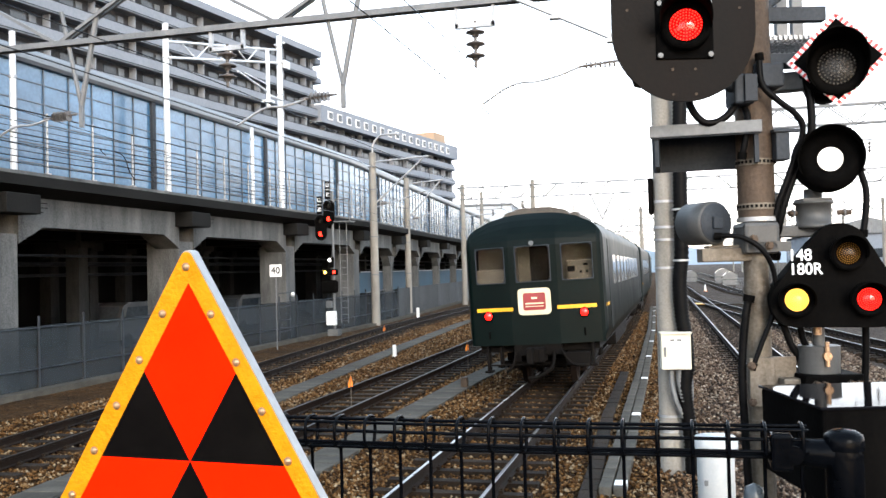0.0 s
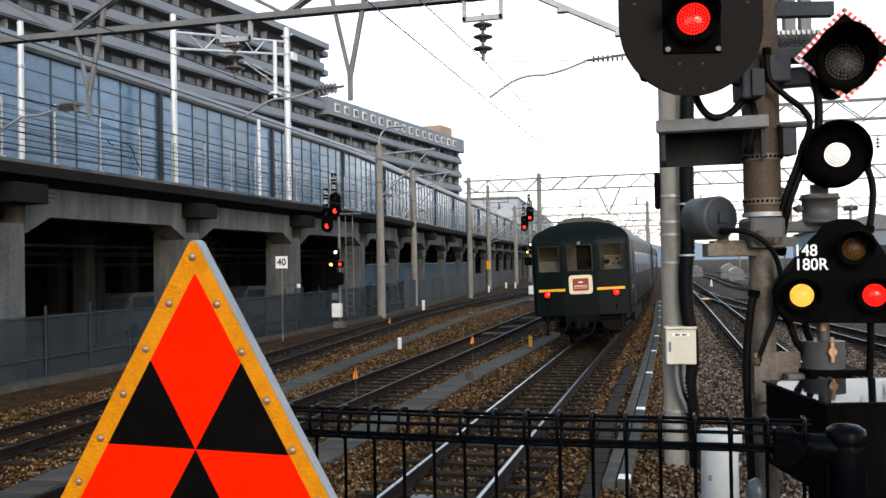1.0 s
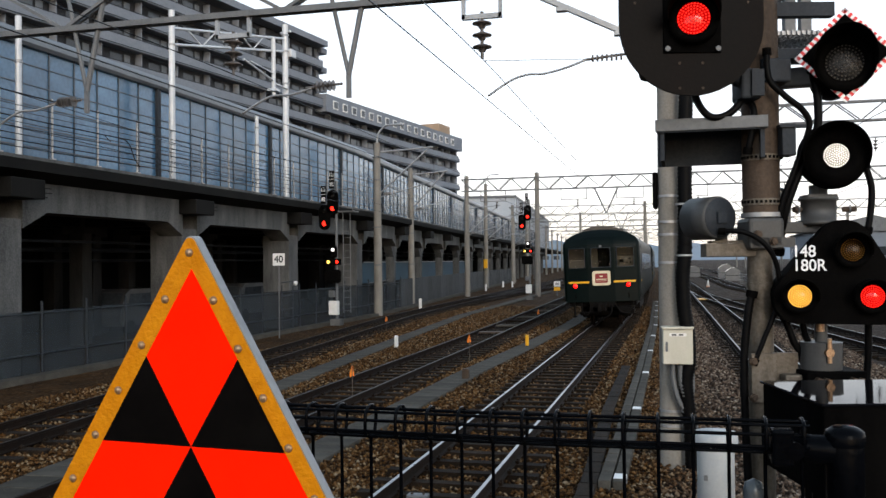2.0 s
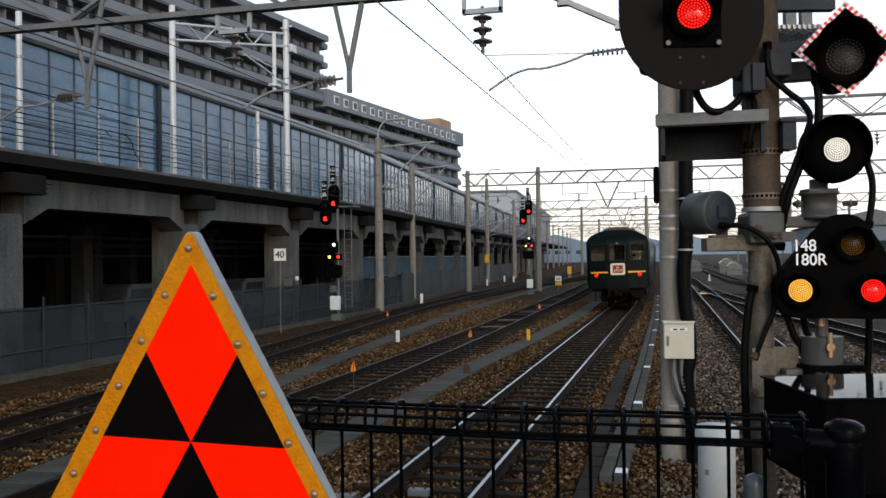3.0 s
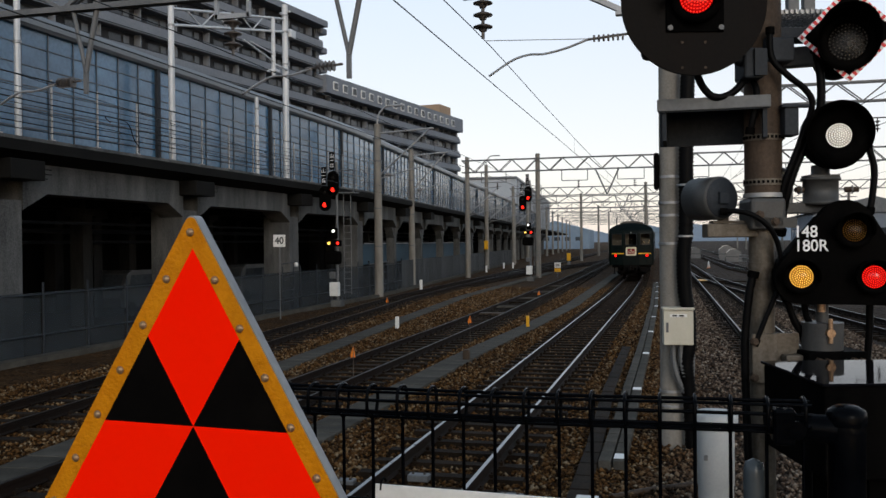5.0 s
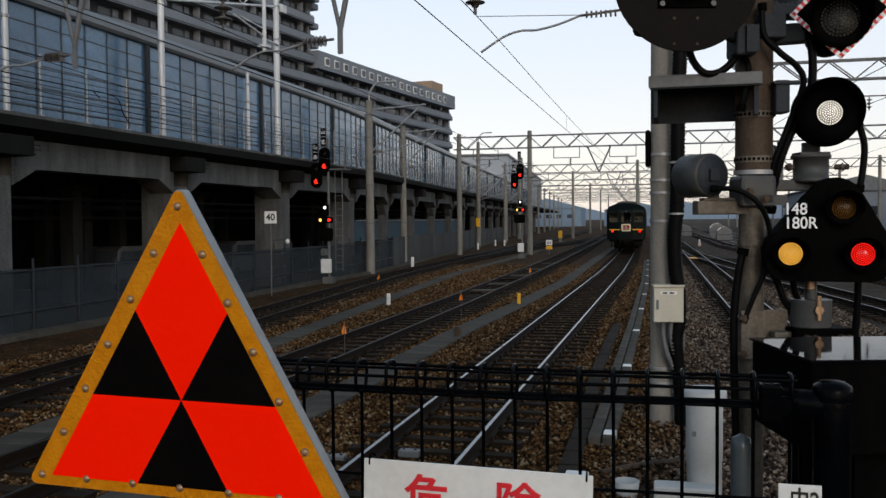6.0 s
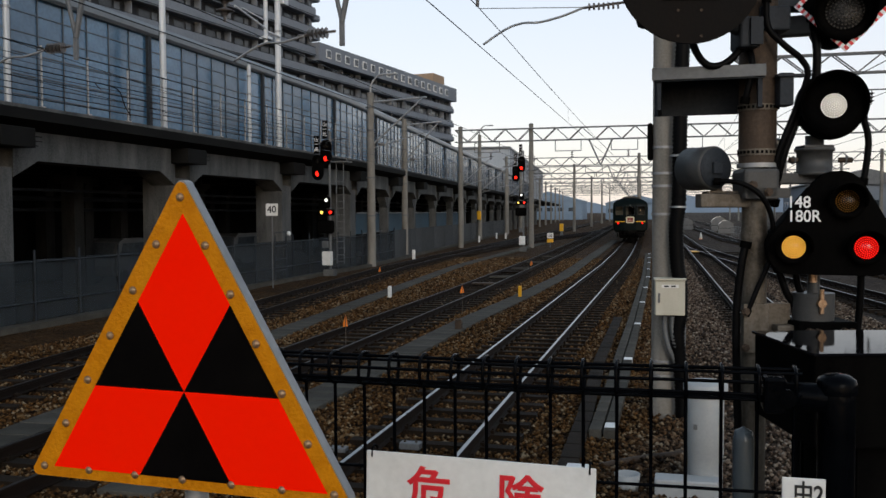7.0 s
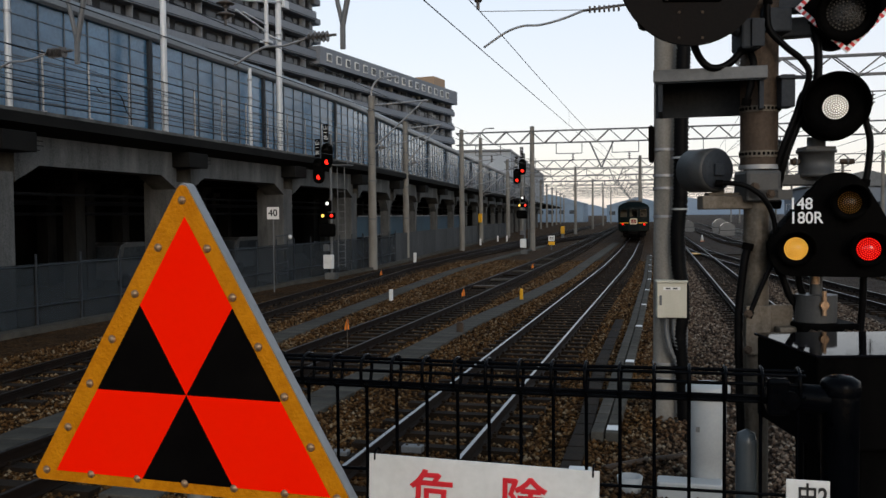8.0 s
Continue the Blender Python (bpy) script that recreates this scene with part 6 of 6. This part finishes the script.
# lamp on a diamond board with red and white edge
dia = thing("diamond_signal", "unlit hooded lamp on a diamond board edged red and white", "railway signal", SIG @ pose(-0.076, 0, -0.038) @ turned(0.447, -0.17, -21))
DM = pose(0.452, -0.16, 3.615, 0, 45, 0)
part("board", Shape().box((0, 0, 0), (0.31, 0.012, 0.31)), BLACK_PAINT, dia, m=DM)
for k in range(4):
    part("edge_strip", Shape().box((0, -0.007, -0.155), (0.333, 0.006, 0.022)), STRIPES, dia, "red and white striped edge", DM @ pose(0, 0, 0, 0, 90 * k, 0))
lens_unit(dia, 0.447, -0.17, 3.575, 0.088, LENS_DARK, LED_DARK, 0.25, 1.6, 0.75)
part("housing", Shape().lathe((0.40, 0.24, 3.56), (0, -1, 0), [(0, 0), (0, 0.08), (0.05, 0.11), (0.38, 0.11), (0.38, 0)], 32), BLACK_PAINT, dia)
part("mount", Shape().box((0.22, 0.05, 3.56), (0.3, 0.08, 0.10), b=0.01), GREY_STEEL, dia)

# white lamp
wl = thing("white_signal_lamp", "round black hooded lamp showing a white light", "railway signal", SIG @ pose(-0.058, 0, -0.015))
part("housing", Shape().lathe((0.417, -0.02, 3.10), (0, -1, 0), [(-0.16, 0), (-0.16, 0.11), (-0.02, 0.15), (0.10, 0.165), (0.11, 0.16), (0.11, 0.0)], 36), BLACK_PAINT, wl, m=turned(0.417, -0.02, -19))
lens_unit(wl, 0.395, -0.137, 3.10, 0.058, LENS_WHITE, LED_WHITE, 0.15, 2.6, 0.5, "lit white lens", -19)
part("mount", Shape().lathe((0.36, 0.0, 2.765), (0, 0, 1), [(0, 0), (0, 0.098), (0.02, 0.098), (0.021, 0.086), (0.12, 0.086), (0.121, 0.097), (0.137, 0.097), (0.138, 0.045), (0.20, 0.045)], 28), CAST_GREY, wl, "grey cylindrical mount")
part("mount_plate", Shape().box((0.36, 0, 2.908), (0.15, 0.12, 0.016), b=0.003), CAST_GREY, wl)
for x0, x1 in ((0.255, 0.215), (0.465, 0.53)):
    part("mount_bolt", Shape().cyl((x0, -0.04, 2.84), (x1, -0.05, 2.84), 0.014, n=8), RUSTY_STEEL, wl)
    part("mount_nut", Shape().cyl((x0 * 0.5 + x1 * 0.5, -0.045, 2.84), (x0 * 0.4 + x1 * 0.6, -0.047, 2.84), 0.022, n=6), GREY_STEEL, wl)

# three-lamp board with its number
tb = thing("shunting_signal", "black three-lamp signal numbered 148 180R, amber and red lit", "railway signal", SIG @ pose(-0.088, 0, -0.003))
part("board", Shape().prism(hull([(0.43, 2.617, 0.152), (0.205, 2.387, 0.122), (0.60, 2.385, 0.13)], 40), -0.20, -0.16), BLACK_PAINT, tb)
part("housing", Shape().prism(hull([(0.43, 2.6, 0.12), (0.21, 2.40, 0.09), (0.58, 2.4, 0.09)], 24), -0.16, 0.0), BLACK_PAINT, tb)
for x, z, mt, pt, lb in ((0.458, 2.620, LENS_AMBER_OFF, LED_OFF, "unlit amber lens"), (0.200, 2.400, LENS_YELLOW, LED_YELLOW, "lit amber lens"), (0.552, 2.395, LENS_RED, LED_RED, "lit red lens")):
    lens_unit(tb, x, -0.225, z, 0.053, mt, pt, 0.15, 1.6, 0.3, lb, -18)
writing("number", "148", 0.08, WHITE_INK, tb, pose(0.232, -0.2035, 2.614), "white number", 0.98, 0.0008)
writing("number", "180R", 0.08, WHITE_INK, tb, pose(0.258, -0.2035, 2.546), "white number", 0.98, 0.0008)
part("mount", Shape().cyl((0.36, -0.08, 2.03), (0.36, -0.08, 2.165), 0.098, 0.10, 24).cyl((0.36, -0.08, 2.16), (0.36, -0.08, 2.28), 0.03, n=10), CAST_GREY, tb, "grey cylindrical mount")
part("mount_bolt", Shape().cyl((0.355, -0.175, 2.12), (0.355, -0.20, 2.12), 0.022, n=8).cyl((0.355, -0.19, 2.19), (0.355, -0.19, 2.07), 0.012, n=8).cyl((0.34, -0.12, 2.22), (0.34, -0.12, 2.29), 0.02, n=6), RIVET, tb)
part("foot_plate", Shape().box((0.385, -0.08, 1.965), (0.29, 0.24, 0.13), b=0.01), BLACK_PAINT, tb)
part("foot_bolts", Shape().cyl((0.29, -0.2, 1.985), (0.29, -0.23, 1.985), 0.02, n=6).cyl((0.33, -0.2, 1.985), (0.33, -0.22, 1.985), 0.018, n=6).cyl((0.46, -0.2, 1.985), (0.46, -0.23, 1.985), 0.02, n=6).cyl((0.50, -0.2, 1.985), (0.50, -0.22, 1.985), 0.018, n=6), RUSTY_STEEL, tb)

# lamp seen from behind
rl = thing("repeater_lamp", "dark grey drum lamp facing away on a bracket", "railway signal", SIG @ pose(0.032, 0, 0.003))
ax = Vector((-0.42, 0.9, 0.0)).normalized()
c0 = Vector((-0.25, -0.06, 2.785))
part("drum", Shape().lathe(c0, ax, [(0.0, 0.0), (0.0, 0.102), (0.012, 0.110), (0.18, 0.110), (0.18, 0.0)], 32), CAST_GREY, rl)
part("rear_cover", Shape().lathe(c0 - ax * 0.008, ax, [(0.0, 0.0), (0.0, 0.096), (0.006, 0.100)], 32), DARK_STEEL, rl, "dark rear cover")
part("socket", Shape().box((0, 0, 0), (0.06, 0.02, 0.06), pose(*(c0 - ax * 0.014), 0, 0, 25), b=0.005), DARK_STEEL, rl)
part("bracket", Shape().box((-0.17, 0.0, 2.622), (0.30, 0.10, 0.07), b=0.006).cyl((-0.22, 0.02, 2.65), (-0.22, 0.02, 2.70), 0.03, n=10).box((-0.2, 0.02, 2.665), (0.16, 0.08, 0.012)), TAN_STEEL, rl, "stained grey bracket")

# corrugated cables
def hose(name, pts, r, ribs=0.012):
    ob = thing(name, "black corrugated cable conduit on the signal mast", "cable", SIG, "signal cables")
    part("tube", Shape().tube(pts, r, 10, ribs), BLACK_RUBBER, ob)
    for p, q in ((pts[0], pts[1]), (pts[-1], pts[-2])):
        p, q = Vector(p), Vector(q)
        part("gland", Shape().cyl(p, p + (q - p).normalized() * 0.035, r * 1.3, n=10), BLACK_PAINT, ob)


hose("cable_conduit", [(-0.345, -0.05, 3.52), (-0.34, -0.1, 3.38), (-0.29, -0.12, 3.295), (-0.22, -0.12, 3.285), (-0.15, -0.12, 3.33), (-0.09, -0.1, 3.42)], 0.020)
hose("cable_conduit", [(0.0, -0.14, 3.62), (0.005, -0.15, 3.47), (0.08, -0.16, 3.38), (0.17, -0.15, 3.31), (0.205, -0.14, 3.23), (0.16, -0.10, 3.06), (0.085, -0.06, 2.82), (0.08, 0.0, 2.6)], 0.017)
hose("cable_conduit", [(0.26, -0.05, 3.55), (0.275, -0.08, 3.36), (0.26, -0.08, 3.18), (0.17, -0.06, 2.98), (0.115, -0.04, 2.80), (0.11, 0.04, 2.6)], 0.022)
hose("cable_conduit", [(-0.235, -0.09, 2.72), (-0.12, -0.14, 2.71), (-0.02, -0.16, 2.64), (0.04, -0.14, 2.52), (0.045, -0.12, 2.36), (-0.02, -0.1, 2.18), (-0.07, -0.09, 2.05)], 0.014)
hose("cable_conduit", [(-0.06, -0.06, 2.42), (-0.085, -0.06, 2.3), (-0.105, -0.05, 2.05), (-0.10, -0.05, 1.7), (-0.09, -0.05, 1.2), (-0.09, 0, -0.26)], 0.022)
hose("cable_conduit", [(0.52, -0.04, 3.06), (0.555, -0.04, 2.94), (0.55, -0.04, 2.82), (0.53, -0.04, 2.70)], 0.018)
hose("cable_conduit", [(0.10, -0.05, 2.30), (0.14, -0.06, 2.17), (0.20, -0.04, 2.05), (0.23, 0.0, 1.7), (0.23, 0.0, -0.26)], 0.020)
hose("cable_conduit", [(0.18, -0.07, 2.30), (0.20, -0.06, 2.2), (0.24, -0.03, 2.1), (0.27, 0.02, 1.8), (0.27, 0.02, -0.26)], 0.018)
hose("cable_conduit", [(0.52, -0.06, 2.28), (0.525, -0.04, 2.1), (0.52, -0.02, 1.9), (0.52, 0, 1.5), (0.52, 0, -0.26)], 0.020)
hose("cable_conduit", [(-0.07, -0.02, 3.42), (-0.06, -0.12, 3.3), (-0.09, -0.1, 3.1)], 0.018)

# glossy black cabinet in front of the mast
cab_box = thing("equipment_cabinet", "glossy black metal cabinet on a dark pedestal", "cabinet", SIG)
part("body", Shape().box((0.36, -0.875, 1.845), (1.10, 0.65, 0.36), b=0.012), BLACK_PAINT, cab_box)
part("lid", Shape().box((0.36, -0.875, 2.028), (1.12, 0.67, 0.012), b=0.004), BLACK_GLOSS, cab_box)
part("pedestal", Shape().box((0.32, -0.875, 0.72), (0.62, 0.5, 1.96)), BLACK_PAINT, cab_box)
part("hinge", Shape().box((0.34, -1.21, 1.99), (0.05, 0.03, 0.03)).box((0.6, -1.21, 1.99), (0.05, 0.03, 0.03)), BLACK_PAINT, cab_box)
bottle = thing("cable_gland", "pale blue plastic tube beside the cabinet", "pipe", pose(0.30, 4.10, 0))
part("tube", Shape().lathe((0, 0, -0.26), (0, 0, 1), [(0, 0), (0, 0.045), (1.84, 0.045), (1.88, 0.038), (1.90, 0.0)], 20), PLASTIC_BLUE, bottle)

# things on and beside the tall concrete pole
kit = thing("junction_box", "beige metal box strapped to the concrete pole", "junction box", pose(-0.02, GY - 0.29, 0.06, 0, 0, 6))
part("body", Shape().box((0, 0, 1.37), (0.385, 0.2, 0.47), b=0.012), BEIGE_BOX, kit)
part("hood", Shape().box((0, -0.01, 1.615), (0.41, 0.24, 0.03), b=0.008), BEIGE_BOX, kit)
part("handle", Shape().box((-0.145, -0.112, 1.37), (0.03, 0.02, 0.13), b=0.006), GREY_STEEL, kit)
part("label_plate", Shape().box((0, -0.103, 1.525), (0.22, 0.006, 0.04)), WHITE_PLATE, kit)
part("label_bars", Shape().box((-0.05, -0.108, 1.525), (0.06, 0.004, 0.02)).box((0.04, -0.108, 1.525), (0.06, 0.004, 0.02)), BLACK_INK, kit)
for dx in (-0.06, 0.04):
    part("conduit", Shape().tube([(dx, 0, 1.14), (dx + 0.0, 0, 0.95), (dx + 0.05, 0, 0.7), (dx + 0.16, 0.04, 0.45), (dx + 0.20, 0.06, 0.1), (dx + 0.2, 0.1, -0.33)], 0.035, 10), GREY_STEEL, kit, "grey bent conduit")
part("conduit", Shape().tube([(0.18, 0.1, 1.14), (0.19, 0.08, 0.9), (0.17, 0.05, 0.65), (0.10, 0.03, 0.55)], 0.04, 10), GREY_STEEL, kit, "grey bent conduit")
duct = thing("cable_duct", "thick black corrugated cable duct strapped to a pole", "cable")
part("tube", Shape().tube([(0.14, GY - 0.24, 9.2), (0.200, GY - 0.24, 6.12), (0.138, GY - 0.24, 4.79), (0.109, GY - 0.24, 3.85), (0.098, GY - 0.24, 2.78), (0.063, GY - 0.24, 2.34), (0.078, GY - 0.24, 1.89), (0.120, GY - 0.24, 1.59), (0.123, GY - 0.24, 1.21), (0.085, GY - 0.24, 0.91), (0.14, GY - 0.2, 0.3), (0.16, GY - 0.2, -0.27)], 0.102, 14, 0.05), BLACK_RUBBER, duct)
for z in (2.62, 3.3):
    part("band", Shape().cyl((0.09, GY - 0.24, z), (0.09, GY - 0.24, z + 0.025), 0.112, n=18), GALV, duct, "bright steel band")
single("pole_relay_box", Shape().box((-0.285, GY, 3.52), (0.07, 0.2, 0.5), b=0.03).cyl((-0.28, GY, 3.55), (-0.2, GY, 3.55), 0.04, n=8), BLACK_PAINT, "small dark box on the side of the concrete pole", "box")
single("thin_stake", Shape().cyl((0.98, 12.0, -0.3), (0.98, 12.0, 1.0), 0.02, n=8), GREY_STEEL, "thin grey stake in the gravel", "stake")
tank = thing("white_drum", "white plastic drum on a pale base in ballast", "drum", pose(0.335, 9.3, -0.26))
part("body", Shape().lathe((0, 0, 0), (0, 0, 1), [(0, 0), (0, 0.165), (0.02, 0.17), (0.42, 0.17), (0.43, 0.178), (1.0, 0.178), (1.02, 0.17)], 32), PLASTIC_WHITE, tank)
part("lid", Shape().lathe((0, 0, 1.02), (0, 0, 1), [(0, 0.215), (0.10, 0.215), (0.125, 0.19), (0.14, 0.0)], 32), PLASTIC_WHITE, tank)
part("label_mark", Shape().box((-0.10, -0.165, 0.72), (0.035, 0.01, 0.05)), GREY_STEEL, tank)
single("pale_base_block", Shape().box((0.16, 9.05, -0.14), (0.62, 0.24, 0.24), b=0.02), PLASTIC_WHITE, "pale plastic block beside the white drum", "block")
single("white_bucket", Shape().lathe((-0.42, 9.2, -0.26), (0, 0, 1), [(0, 0), (0, 0.10), (0.2, 0.13), (0.2, 0.12), (0.03, 0.09)], 20), PLASTIC_WHITE, "white bucket lying by the trough", "bucket")
single("ground_pipe", Shape().tube([(-0.75, 9.9, -0.2), (-0.3, 10.3, -0.19), (0.2, 10.6, -0.18), (0.45, 10.9, -0.2)], 0.035, 8), RUSTY_STEEL, "rusty pipe lying across ballast", "pipe")
single("cable_cover", Shape().box((-0.95, 9.4, -0.17), (0.24, 0.42, 0.14), b=0.015), WHITE_PLATE, "pale concrete cover beside the cable trough", "cover")
for x, y in ((-3.72, 9.7), (-1.75, 9.5), (-2.95, 10.1)):
    ob = thing("rail_bond_box", "small grey metal box beside the rail", "track box", pose(x, y, 0), "track boxes")
    part("case", Shape().box((0, 0, -0.15), (0.25, 0.14, 0.08), b=0.012), GREY_STEEL, ob)
    for d in (-0.07, 0.07):
        part("bolt", Shape().cyl((d, 0, -0.11), (d, 0, -0.095), 0.016, n=8), RUSTY_STEEL, ob)


def motions():
    """The train draws away along the middle track."""
    for i, ob in enumerate(coaches):
        rows = []
        for k in range(17):
            t = 0.5 * k
            y = 18.6 + 7.85 * t + 0.09 * t * t + 20.5 * i
            lean = -interp(y, [(15, 2.1), (31, 2.1), (43, 1.2), (52, 0.3), (70, 0.1), (90, 0.0)])
            x0, x1 = interp(y + 2.9, TRACK_MID), interp(y + 17.0, TRACK_MID)
            h = math.atan2(x1 - x0, 14.1)
            rows.append((t, pose(x0 - 2.9 * math.tan(h), y, 0, 0, 0, -math.degrees(h)) @ pose(0, 0, 0, 0, lean, 0)))
        walk(ob, rows)
    for ob in rear_coach.children:
        if ob.name.startswith("wheelset"):
            home = ob.matrix_local.copy()
            rows = []
            for k in range(241):
                t = k / 30
                turn = (7.85 * t + 0.09 * t * t) / 0.43
                rows.append((t, Matrix.Translation(home.translation) @ Matrix.Rotation(-turn, 4, "X")))
            walk(ob, rows)


motions()
